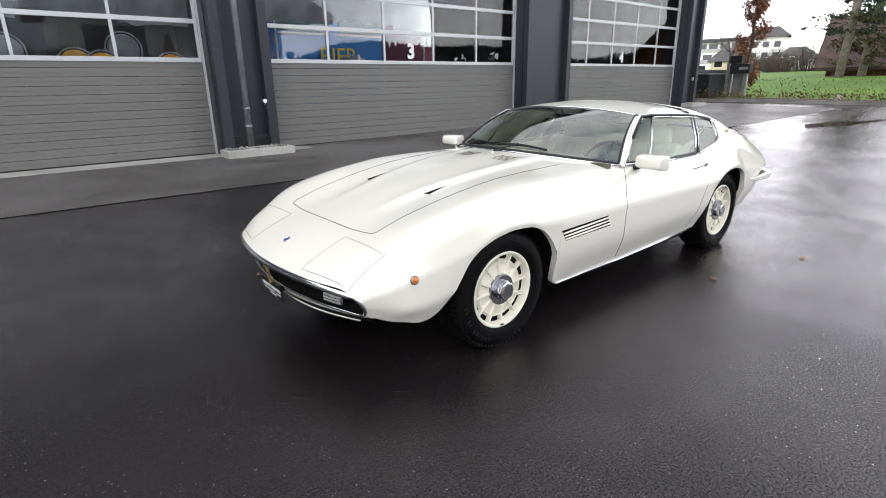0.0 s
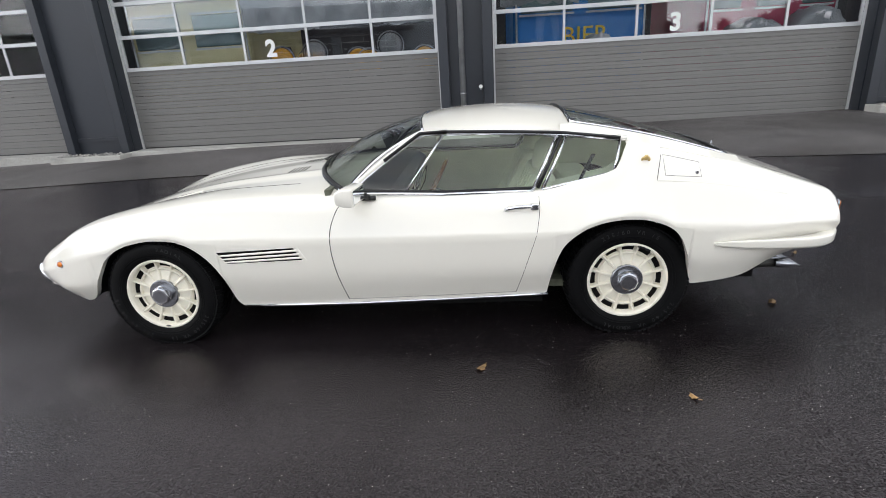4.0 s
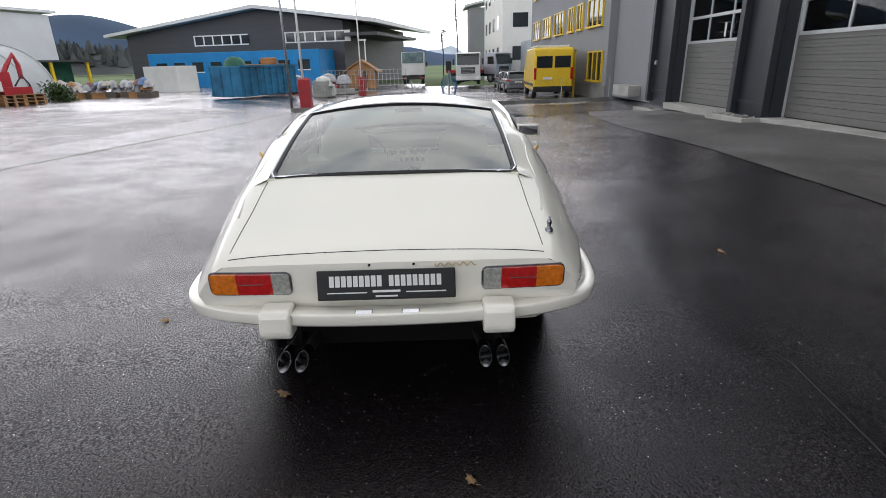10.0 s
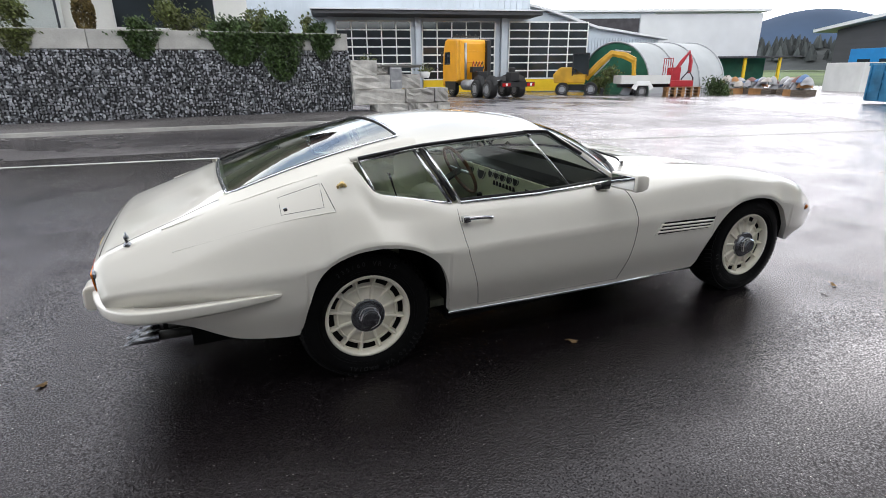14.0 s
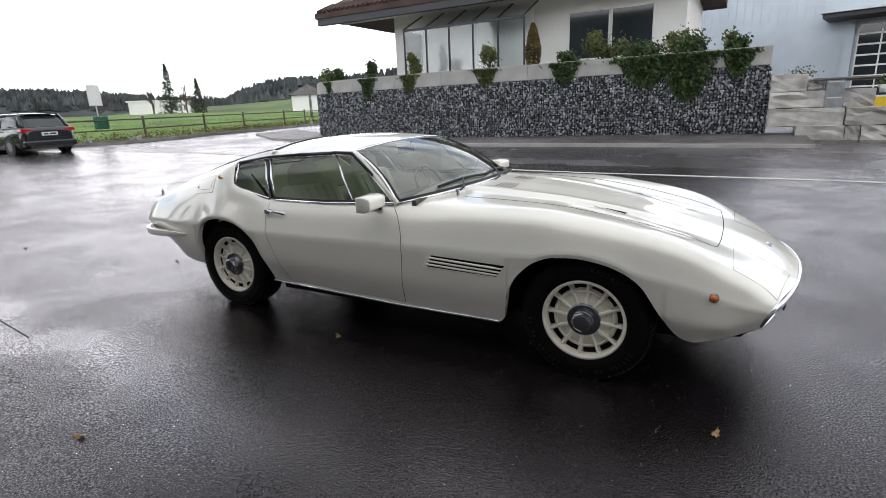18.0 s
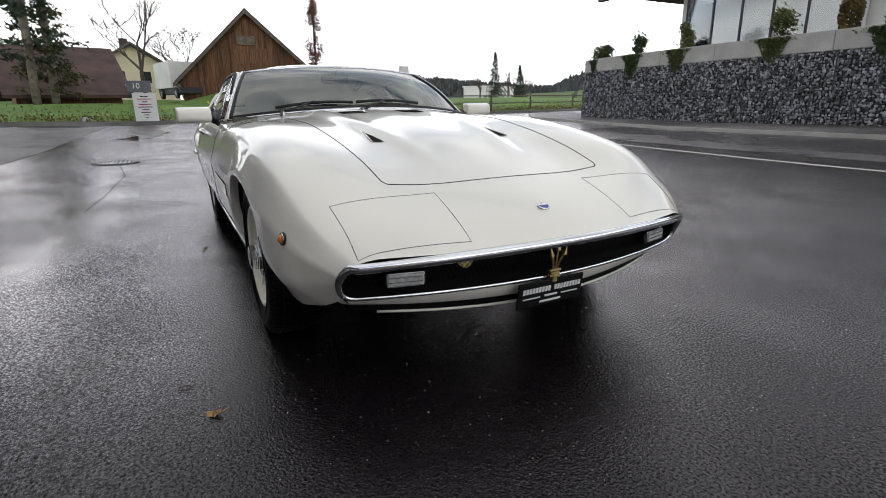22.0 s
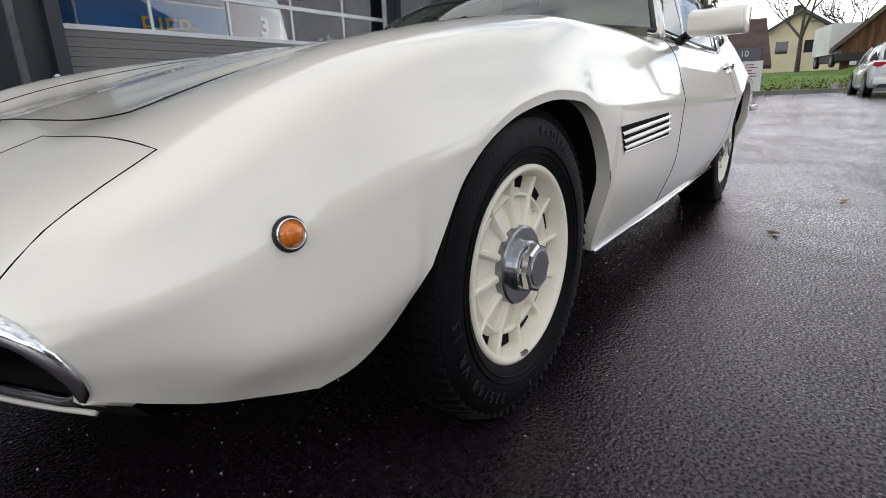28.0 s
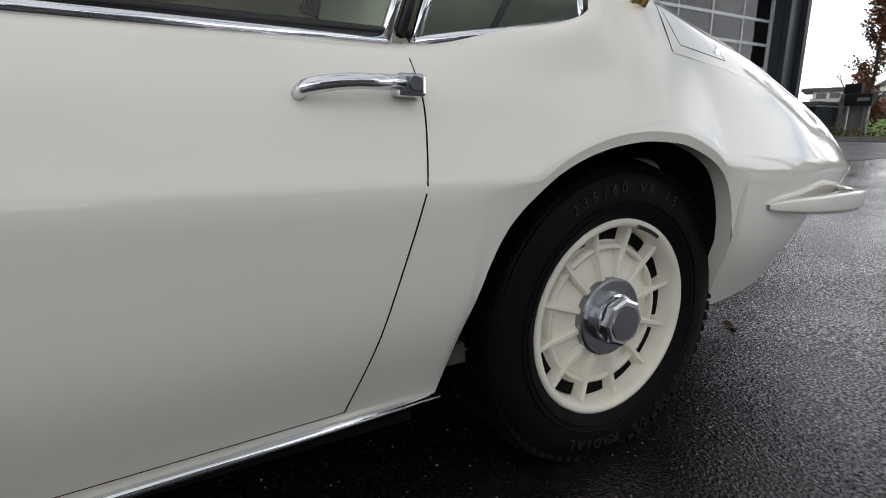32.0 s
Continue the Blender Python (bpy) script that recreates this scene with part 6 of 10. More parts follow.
lorry("tipper_truck", pose(-49.0, 3.6, -0.6, 0, 0, -5), M["dirt_white"], M["red"], "white tipper truck facing the yard", 0.8)
lorry("box_truck", pose(-62.0, -2.1, -0.7, 0, 0, 180), M["dirt_white"], M["dirt_white"], "white box truck seen from behind", 2.4, True)
lorry("low_loader", pose(-53.0, 7.0, -0.6, 0, 0, 40), M["silver_clad"], M["red"], "pale truck with a red low loader", 0.3)
for k, (x, y, h) in enumerate(((-112, 5.2, 15.0), (-112, 2.2, 9.0))):
    rr = random.Random(91 + k)
    t = thing("lopped_tree", pose(x, y, -1.0), "tall thin lopped tree with a small tuft on top", "tree", "lopped trees")
    part("trunk", MB().tube([(0, 0, 0), (0.15, 0.1, h * 0.5), (0.05, -0.3, h * 0.93)], 0.13, 6), M["bark"], t)
    mb, br = MB(), MB()
    for _ in range(60):
        zz = h * (0.72 + 0.28 * rr.random())
        tip = Vector((rr.gauss(0, 0.75), rr.gauss(0, 0.75), zz + rr.uniform(0.1, 0.7)))
        br.rod((0.05, -0.2, zz - 0.3), tip, 0.03, 3, 0.01, caps=False)
        leaf_cloud(mb, rr, lambda: tuple(tip + Vector((rr.gauss(0, 0.2), rr.gauss(0, 0.2), rr.gauss(0, 0.2)))), 7, 0.10)
    part("branchwork", br, M["bark"], t)
    part("tuft", mb, M["conifer_far"], t)

# dark hall with a blue front annex
dh = thing("dark_hall", pose(-72.5, -24.5, -1.0, 0, 0, 77.5), "dark grey hall with a shallow gable and blue annex", "hall")
part("wall", MB().prism([(-20.5, 0), (13.0, 0), (13.0, 8.2), (1.0, 10.0), (-20.5, 7.3)], 0, 30), M["dark_wall"], dh)
part("roof", MB().prism([(-23.0, 7.1), (1.0, 10.05), (18.0, 7.7), (18.0, 8.2), (1.0, 10.5), (-23.0, 7.5)], -1.5, 31), M["roof_white"], dh)
for x0 in (-9.5, 4.5):
    w = part("window_band", MB().box(x0, x0 + 9.5 if x0 > 0 else x0 + 8.5, -0.06, 0.02, 5.6, 7.0), M["white_plastic"], dh)
    for i in range(6):
        part("pane", MB().box(x0 + 0.25 + i * 1.45, x0 + 1.45 + i * 1.45, -0.1, -0.05, 5.75, 6.85), M["win_dark"], w)
part("annex", MB().box(-13.5, 11.5, -5.0, -0.08, 0, 4.6), M["blue_paint"], dh, "bright blue annex", bevel=0.05)
for i in range(8):
    x = -12.3 + i * 2.75 + (1.6 if i > 3 else 0)
    part("annex_window", MB().box(x, x + 1.6, -5.06, -4.98, 2.2, 3.4), M["win_dark"], dh)
    part("annex_sill", MB().box(x - 0.1, x + 1.7, -5.12, -4.98, 2.08, 2.2), M["white_plastic"], dh)
part("canopy", MB().box(13.0, 18, -1, 20, 6.2, 6.6), M["dark_wall"], dh)
part("lamp_post", MB().rod((17, -3, 0), (17, -3, 5.5), 0.09).box(16.3, 17.2, -3.1, -2.9, 5.45, 5.6), M["white_plastic"], dh)

skip = thing("blue_skip", pose(-29.4, -11.1, gh(-29.4, -11.1), 0, 0, -21.0) @ Matrix.Diagonal((0.9, 1, 1.08, 1)), "blue steel roll-off container heaped with scrap", "skip")
part("body", MB().box(-3.0, 3.0, -1.15, 1.15, 0.15, 1.75), M["skip_blue"], skip, bevel=0.03)
for i in range(9):
    x = -2.8 + i * 0.7
    part("rib", MB().box(x - 0.05, x + 0.05, 1.15, 1.22, 0.2, 1.7), M["skip_blue"], skip)
for z in (0.55, 1.0, 1.42):
    part("side_rail", MB().box(-3.0, 3.0, 1.15, 1.20, z - 0.05, z + 0.05), M["skip_blue"], skip)
    part("end_rail", MB().box(3.0, 3.05, -1.1, 1.1, z - 0.05, z + 0.05), M["skip_blue"], skip)
for y in (-1.08, -0.36, 0.36, 1.08):
    part("end_rib", MB().box(3.0, 3.07, y - 0.05, y + 0.05, 0.2, 1.7), M["skip_blue"], skip)
part("rim", MB().box(-3.05, 3.05, 1.12, 1.24, 1.68, 1.80).box(-3.05, 3.05, -1.24, -1.12, 1.68, 1.8), M["skip_blue"], skip)
part("green_bundle", MB().spin([(0.01, 2.25), (0.35, 2.2), (0.6, 2.0), (0.7, 1.7)], (2.2, 0.2, 0), "z", 9), M["green_film"], skip, "green sheeting on the load", smooth=True)
part("scrap", MB().box(-2.6, 1.2, -0.9, 0.9, 1.6, 1.84).box(-1.9, -1.2, -0.4, 0.5, 1.84, 2.2), M["wood_light"], skip, bevel=0.08)
wc_ = thing("white_container", pose(-50.5, -26.5, -0.75, 0, 0, 64), "long white steel storage container", "container")
part("body", MB().box(-2.4, 2.4, -1.2, 1.2, 0.1, 2.6), M["dirt_white"], wc_, bevel=0.04)
hut = thing("wooden_hut", pose(-49.2, -6.9, -0.7, 0, 0, 90), "small light timber garden hut with a gable roof", "hut")
part("wall", MB().prism([(-1.3, 0), (1.3, 0), (1.3, 1.7), (0, 2.5), (-1.3, 1.7)], -1.2, 1.2), M["wood_light"], hut)
part("roof", MB().prism([(-1.8, 1.45), (0, 2.55), (1.8, 1.45), (1.8, 1.58), (0, 2.7), (-1.8, 1.58)], -1.5, 1.5), M["wood_light"], hut)
part("door", MB().box(-0.1, 0.6, -1.23, -1.19, 0, 1.6), M["wood_old"], hut)
rr = random.Random(77)
for k in range(14):
    x, y = -33 - rr.uniform(0, 9), -14.5 + rr.uniform(0, 8)
    z = gh(x, y)
    r = thing("building_material", pose(x, y, z, 0, 0, rr.uniform(0, 180)), "heap of mixed building material in the yard", "material heap", "material heaps")
    c = rr.choice([M["red"], M["steel"], M["digger"], M["dirt_white"], M["concrete"], M["wood_light"]])
    part("load", MB().box(-0.9, 0.9, -0.5, 0.5, 0, rr.uniform(0.4, 1.2)), c, r, bevel=0.1)
    part("cover", MB().spin([(0.01, 1.5), (0.45, 1.35), (0.7, 0.8)], (0.1, 0, rr.uniform(-0.2, 0.1)), "z", 8), rr.choice([M["dirt_white"], M["foil"], M["steel"]]), r)
    part("bars", MB().rod((-1.5, 0.6, 0.06), (1.5, 0.7, 0.1), 0.06).rod((-1.4, 0.75, 0.06), (1.6, 0.8, 0.08), 0.06), M["steel"], r)
cage = thing("steel_cages", pose(-36.5, -8.2, -0.5, 0, 0, 84), "row of galvanised wire cages", "wire cages")
mb = MB()
for i in range(22):
    mb.rod((i * 0.3, 0, 0), (i * 0.3, 0, 1.6), 0.02, 4)
for z in (0.1, 0.5, 0.9, 1.3, 1.6):
    mb.rod((0, 0, z), (6.3, 0, z), 0.02, 4)
part("bars", mb, M["steel"], cage)

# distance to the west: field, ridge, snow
for nm, y0, y1, hgt, x, m_, lab in (("far_ridge", -900, 900, 62, -1500, M["hill_haze"], "far wooded ridge toned blue for distance haze"), ("snow_ridge", -300, 500, 78, -2000, M["snow"], "far snowy hills under cloud")):
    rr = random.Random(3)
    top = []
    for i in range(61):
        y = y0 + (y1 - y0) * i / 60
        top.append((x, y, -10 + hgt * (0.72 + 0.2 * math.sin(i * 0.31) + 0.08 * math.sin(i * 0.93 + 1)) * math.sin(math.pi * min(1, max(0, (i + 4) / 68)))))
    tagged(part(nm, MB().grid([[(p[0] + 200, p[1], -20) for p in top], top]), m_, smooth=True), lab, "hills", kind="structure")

# ---- east side ----
estate("white_estate", pose(18.6, -2.8, gh(18.6, -3), 0, 0, 186.0), M["car_white"], "white estate car parked at the lawn edge")
estate("black_estate", pose(21.2, -6.9, gh(21.2, -6.9), 0, 0, 180.0), M["car_black"], "black estate car parked by the columnar tree")


def plank_gable(parent, w, eave, peak, y, step, material):
    me = {}
    n = int(w / step)
    for i in range(n):
        x = -w / 2 + (i + 0.5) * step
        h = eave + (peak - eave) * (1 - abs(x) / (w / 2))
        ob = part("board", MB().box(x - step / 2 + 0.008, x + step / 2 - 0.008, y - 0.03 - 0.012 * (i % 2), y, 0, h), material, parent)


barn = thing("barn", pose(46.5, -6.3, 1.45, 0, 0, -102.0), "old timber barn with weathered brown boards", "barn")
part("frame_wall", MB().prism([(-5.5, -0.9), (5.5, -0.9), (5.5, 1.9), (0, 7.0), (-5.5, 1.9)], 0.02, 15), M["wood_old"], barn)
plank_gable(barn, 11.0, 1.9, 6.95, 0.0, 0.24, M["wood_old"])
part("roof", MB().prism([(-6.1, 1.3), (0, 7.05), (6.1, 1.3), (6.1, 1.5), (0, 7.3), (-6.1, 1.5)], -0.5, 15.5), M["tile_roof"], barn, "dark tiled roof")
part("barge_board", MB().prism([(-6.1, 1.15), (0, 6.9), (6.1, 1.15), (6.1, 1.4), (0, 7.15), (-6.1, 1.4)], -0.56, -0.5), M["wood_grey"], barn)
gate_ = part("barn_door", MB().box(-1.4, 1.4, -0.09, -0.05, 0.9, 4.2), M["wood_old"], barn, "dark upper barn doors")
part("door_gap", MB().box(-0.02, 0.02, -0.1, -0.09, 0.9, 4.2), M["black"], gate_)
part("vent", MB().box(-0.9, 0.5, -0.1, -0.05, 4.5, 5.2), M["wood_grey"], barn)
rows = [[(x * 6.0, -6.5 + 6.4 * t, (1.45 * t ** 1.2) * max(0, 1 - abs(x)) ** 0.7 - 0.25) for x in np.linspace(-1, 1, 15)] for t in np.linspace(0, 1, 10)]
ramp_ = part("barn_ramp", MB().grid(rows), M["grass"], smooth=True)
ramp_.matrix_basis = barn.matrix_basis.copy()
tagged(ramp_, "grassy earth ramp up to the barn doors", "ramp", kind="structure")

low = thing("low_barn", pose(37.2, 5.6, 0.5, 0, 0, -78), "low timber barn with a long brown tiled roof", "barn")
part("wall", MB().box(-2.7, 2.7, 0.6, 9, -0.5, 1.5), M["wood_old"], low)
part("roof", MB().prism([(-0.2, 1.1), (5.4, 4.3), (11, 1.1), (11, 1.3), (5.4, 4.55), (-0.2, 1.3)], -3.3, 3.3, "x"), M["tile_roof"], low, "brown tiled roof")
for x in (-2.4, 1.0):
    part("shutter", MB().box(x, x + 0.3, 0.55, 0.6, 0.0, 1.2), M["wood_grey"], low)
fh = thing("farmhouse", pose(66.5, 3.0, 1.8, 0, 0, -80), "cream farmhouse with a steep grey roof", "house")
part("wall", MB().prism([(-4.4, -1.6), (4.4, -1.6), (4.4, 3.0), (0, 5.8), (-4.4, 3.0)], 0, 10), M["cream_wall"], fh)
part("roof", MB().prism([(-5.2, 2.5), (0, 5.85), (5.2, 2.5), (5.2, 2.75), (0, 6.15), (-5.2, 2.75)], -0.8, 10.5), M["tile_grey"], fh)
for x in (-1.9, 0.6):
    part("window", MB().box(x, x + 1.1, -0.05, 0.02, 1.9, 3.1), M["win_dark"], fh)
part("chimney", MB().box(-0.4, 0.4, 3, 3.8, 5.2, 6.8), M["tile_roof"], fh)
lt = thing("white_lorry", pose(50.5, -0.6, 1.7, 0, 0, 15), "white box lorry behind the lawn", "truck")
part("box", MB().box(-2.2, 2.2, -1.1, 1.1, 0.9, 3.0), M["dirt_white"], lt)
part("chassis", MB().box(-3.6, 2.2, -0.9, 0.9, 0.4, 0.9), M["black"], lt)
for x in (-2.8, 1.2):
    for y in (-0.9, 0.9):
        wheel(lt, (x, y, 0.45), 0.45, 0.25)


def bare_tree(name, x, y, z, h, seed, label, spread=0.6, depth=5, r0=0.24):
    rr = random.Random(seed)
    t = thing(name, pose(x, y, z), label, "tree")
    trunk, limbs, tips = MB(), MB(), []

    def grow(p, d, ln, r, k):
        q = p + d * ln
        (trunk if k == 0 else limbs).rod(p, q, r, 6 if k < 2 else 4, r * 0.72, caps=False)
        if k >= depth:
            tips.append(q)
            return
        for _ in range(3 if k < 4 else 2):
            nd = (d + Vector((rr.gauss(0, spread), rr.gauss(0, spread), rr.gauss(0.12, spread * 0.5)))).normalized()
            grow(q, nd, ln * rr.uniform(0.60, 0.84), max(0.016, r * 0.64), k + 1)
    grow(Vector((0, 0, -0.2)), Vector((0.03, 0.02, 1)).normalized(), h * 0.27, r0, 0)
    part("trunk", trunk, M["bark"], t)
    part("branchwork", limbs, M["bark"], t)
    return t, tips


bare_tree("bare_tree", 52.8, 1.9, 1.7, 10.0, 15, "bare spreading fruit tree behind the lawn", 0.50, 7, 0.20)
bare_tree("bare_tree", 57.5, -1.6, 1.8, 7.5, 8, "bare fruit tree beside the barn", 0.55, 7, 0.17)
for k, (x, y, h) in enumerate(((100, -70, 8), (108, -78, 7), (96, -60, 6), (112, -84, 8), (118, -62, 7), (70, 40, 9), (84, 34, 8))):
    bare_tree("bare_tree", x, y, 0.6, h + 2, 20 + k, "bare deciduous tree far across the field", 0.5, 5, 0.2)


def columnar(x, y, z, h, r, n, leaf, label, seed, gap=0.5):
    rr = random.Random(seed)
    t = thing("columnar_tree", pose(x, y, z), label, "tree")
    part("trunk", MB().tube([(0, 0, -0.1), (0.03, 0.02, h * 0.4), (-0.02, 0, h * 0.95)], 0.05, 6), M["bark"], t)
    mb, br = MB(), MB()
    for i in range(46):
        zz = rr.uniform(0.06, 0.97) * h
        prof = r * min(1, (zz / h) * 6) * (1 - (zz / h)) ** 0.55 * rr.uniform(0.55, 1.15)
        a = rr.uniform(0, 6.28)
        tip = Vector((prof * math.cos(a), prof * math.sin(a), zz + prof * 1.2))
        br.rod((0, 0, zz), tip, 0.012, 4, 0.004)
        leaf_cloud(mb, rr, lambda: tuple(Vector((0, 0, zz)).lerp(tip, rr.uniform(0.3, 1.05)) + Vector((rr.gauss(0, 0.09), rr.gauss(0, 0.09), rr.gauss(0, 0.13)))), n // 46, 0.05)
    part("branchwork", br, M["bark"], t)
    part("crown", mb, leaf, t)


columnar(24.7, -6.1, 0.75, 5.4, 0.62, 4600, M["leaf_brown"], "slender columnar beech with brown leaves", 3)
columnar(22.9, 7.2, 0.3, 6.2, 0.80, 9800, M["leaf_brown"], "slender columnar beech with dense brown leaves", 6)


def spruce(x, y, z, h, r, seed, label):
    rr = random.Random(seed)
    t = thing("conifer", pose(x, y, z), label, "tree")
    part("trunk", MB().rod((0, 0, -0.2), (0, 0, h), 0.02 * h, 6, 0.02), M["bark"], t)
    mb = MB()
    for i in range(int(h * 34)):
        zz = rr.uniform(0.08, 1.0) * h
        rad = r * (1 - zz / h) ** 0.8 * rr.uniform(0.5, 1.1)
        a = rr.uniform(0, 6.28)
        leaf_cloud(mb, rr, lambda: (lambda s: (rad * s * math.cos(a) + rr.gauss(0, 0.1), rad * s * math.sin(a) + rr.gauss(0, 0.1), zz - 0.25 * rad * s + rr.gauss(0, 0.08)))(rr.uniform(0.25, 1)), 9, 0.16)
    part("crown", mb, M["conifer"], t)




def cedar(x, y, z, h, reach, seed, leaf, label, low):
    """A conifer with a bare pale trunk and layered, ragged boughs."""
    rr = random.Random(seed)
    t = thing("cedar", pose(x, y, z), label, "tree")
    part("trunk", MB().tube([(0, 0, -0.3), (0.05, -0.15, h * 0.3), (0.1, -0.25, h * 0.6), (0.1, -0.3, h)], 0.21, 8), M["pale_bark"], t, smooth=True)
    boughs, mb = MB(), MB()
    for i in range(int(h * 8)):
        zz = low + (h - low) * rr.random()
        a, ln = rr.uniform(0, 6.28), reach * (1 - 0.75 * (zz - low) / (h - low)) * rr.uniform(0.55, 1.1)
        root = Vector((0.08, -0.2, zz))
        tip = root + Vector((ln * math.cos(a), ln * math.sin(a), rr.uniform(-0.25, 0.25) * ln))
        boughs.rod(root, tip, 0.035, 4, 0.008, caps=False)
        for _ in range(16):
            u = rr.uniform(0.35, 1.05)
            c = root.lerp(tip, u) + Vector((rr.gauss(0, 0.16), rr.gauss(0, 0.16), rr.gauss(-0.06, 0.08)))
            leaf_cloud(mb, rr, lambda: (c.x + rr.gauss(0, 0.10), c.y + rr.gauss(0, 0.10), c.z - abs(rr.gauss(0, 0.09))), 5, 0.095)
    part("branchwork", boughs, M["bark"], t)
    part("crown", mb, leaf, t)


M["pale_bark"] = mat("pale_bark", (0.24, 0.20, 0.165), 0.9, vary=0.25, scale=4, bump=0.5, bump_scale=14)
M["conifer_olive"] = mat("olive_conifer_leaf", (0.085, 0.080, 0.028), 0.8, vary=0.3, scale=1, island=0.5)
M["twiggy"] = mat("bare_twigs", (0.13, 0.10, 0.085), 0.9, vary=0.3, scale=2, island=0.4)
cedar(34.6, 7.0, 0.95, 11.5, 2.5, 4, M["conifer"], "conifer with a bare pale trunk and ragged dark boughs", 2.6)
cedar(35.9, 6.3, 1.0, 10.0, 2.2, 5, M["conifer_olive"], "dense olive conifer beside the low barn", 1.0)


def thicket(x, y, z, r, h, seed, label):
    """A leafless bush of many fine rising twigs."""
    rr = random.Random(seed)
    t = thing("bare_shrub", pose(x, y, z), label, "shrub", "bare shrubs")
    mb = MB()
    for _ in range(150):
        a, d = rr.uniform(0, 6.28), rr.random() ** 0.5
        p = Vector((0.5 * r * d * math.cos(a), 0.5 * r * d * math.sin(a), 0))
        q = Vector((r * d * math.cos(a) + rr.gauss(0, 0.2), r * d * math.sin(a) + rr.gauss(0, 0.2), h * math.sqrt(max(0.08, 1 - 0.8 * d * d)) * rr.uniform(0.6, 1.05)))
        m_ = p.lerp(q, 0.6) + Vector((rr.gauss(0, 0.12), rr.gauss(0, 0.12), 0))
        mb.rod(p, m_, 0.03, 3, 0.018, caps=False).rod(m_, q, 0.018, 3, 0.006, caps=False)
        for _ in range(5):
            w = m_.lerp(q, rr.random())
            mb.rod(w, w + Vector((rr.gauss(0, 0.3), rr.gauss(0, 0.3), rr.uniform(0.1, 0.5))), 0.012, 3, 0.004, caps=False)
    part("branchwork", mb, M["twiggy"], t)


for k, (x, y, r_, h_) in enumerate(((60, 14.2, 2.0, 3.2), (62, 17.0, 2.2, 3.4), (58, 18.4, 1.8, 2.6), (64, 20.5, 2.0, 2.6), (70, 23.5, 2.2, 2.8), (75, 27.5, 1.6, 3.4), (66, 13.0, 2.0, 2.6))):
    thicket(x, y, 1.35, r_, h_, 60 + k, "grey brown leafless bush behind the lawn")
spruce(98, -65, 0.55, 11, 3.2, 7, "slim conifer across the field")
spruce(104, -76, 0.55, 9, 2.6, 8, "slim conifer across the field")

# company sign, litter bin with notice, drive gate, rail fence
sg = thing("company_sign", pose(22.0, 1.6, gh(22, 1.6) + 0.13, 0, 0, -94) @ Matrix.Scale(0.8, 4), "glass panel sign with a white sheet and number 10", "sign")
part("panel", MB().box(-0.62, 0.62, -0.02, 0.02, 0.0, 1.95), M["pane"], sg, "clear glass panel")
part("dark_field", MB().box(-0.6, 0.45, -0.03, -0.02, 1.42, 1.95), M["car_grey"], sg, "dark grey number field")
part("sheet", MB().box(-0.42, 0.6, -0.035, -0.02, 0.05, 1.38), M["white_plastic"], sg, "white printed sheet")
lettering("10", 0.36, M["white_plastic"], sg, pose(-0.2, -0.034, 1.70, 90, 0, 0), 0.002, "number")
for k in range(9):
    w = (0.34, 0.6, 0.2, 0.55, 0.62, 0.3, 0.42, 0.2, 0.12)[k]
    part("text_bar", MB().box(0.08 - w / 2, 0.08 + w / 2, -0.039, -0.035, 1.22 - 0.125 * k - 0.02, 1.22 - 0.125 * k + 0.02), M["red"] if k in (1, 3) else M["black"], sg)
ns = thing("notice_post", pose(26.3, -11.5, gh(26, -11.5) + 0.4), "white notice board on a post with a green litter bin", "notice board")
part("post", MB().rod((0, 0, 0), (0, 0, 2.1), 0.03, 8), M["steel"], ns)
part("board", MB().box(-0.03, 0.0, -0.3, 0.3, 1.35, 2.3), M["white_plastic"], ns)
part("bin", MB().box(-0.3, -0.02, -0.28, 0.28, 0.25, 0.85), M["green_film"], ns, "green litter bin", bevel=0.03)
rail = thing("rail_fence", pose(0, 0, 0), "weathered wooden rail fence along the field", "fence", kind="structure")
RF = [(25.6, -9.6), (26.0, -13.5), (27.2, -18.0), (29.0, -22.5), (30.2, -27.5), (32, -34), (35, -46)]
prev = None
for x, y, a in along(RF, 3.6):
    z = lawn_z(x, y, 1.5) - 0.1
    part("post", MB().rod((x, y, z - 0.1), (x, y, z + 1.15), 0.06, 6), M["wood_grey"], rail)
    if prev:
        for dz in (0.55, 1.02):
            part("rail", MB().tube([(prev[0], prev[1], prev[2] + dz), (x, y, z + dz)], 0.06, 5, flat=0.6), M["wood_grey"], rail)
    prev = (x, y, z)
gt = thing("waste_container", pose(21.7, 8.25, gh(21.7, 8)), "dark steel waste container beside the hall end", "container")
part("tub", MB().prism([(-0.85, 0.10), (0.85, 0.10), (0.95, 1.05), (-0.95, 1.05)], -0.5, 0.5), M["anthracite"], gt, bevel=0.04)
part("rim", MB().tube([(-0.97, -0.5, 1.06), (0.97, -0.5, 1.06), (0.97, 0.5, 1.06), (-0.97, 0.5, 1.06)], 0.03, 6, True), M["steel"], gt)
part("lid", MB().prism([(-0.95, 1.10), (0.95, 1.10), (0.85, 1.22), (-0.85, 1.22)], -0.48, 0.48), M["dark_wall"], gt, bevel=0.03)
for x in (-0.6, 0.6):
    for y in (-0.35, 0.35):
        part("castor", MB().spin([(0.02, -0.03), (0.09, -0.03), (0.09, 0.03), (0.02, 0.03)], (x, y, 0.09), "y", 12), M["rubber"], gt)
pn = thing("steel_panel_gate", pose(22.0, 7.25, gh(22, 7.2)), "grey steel panel between posts at the yard edge", "gate")
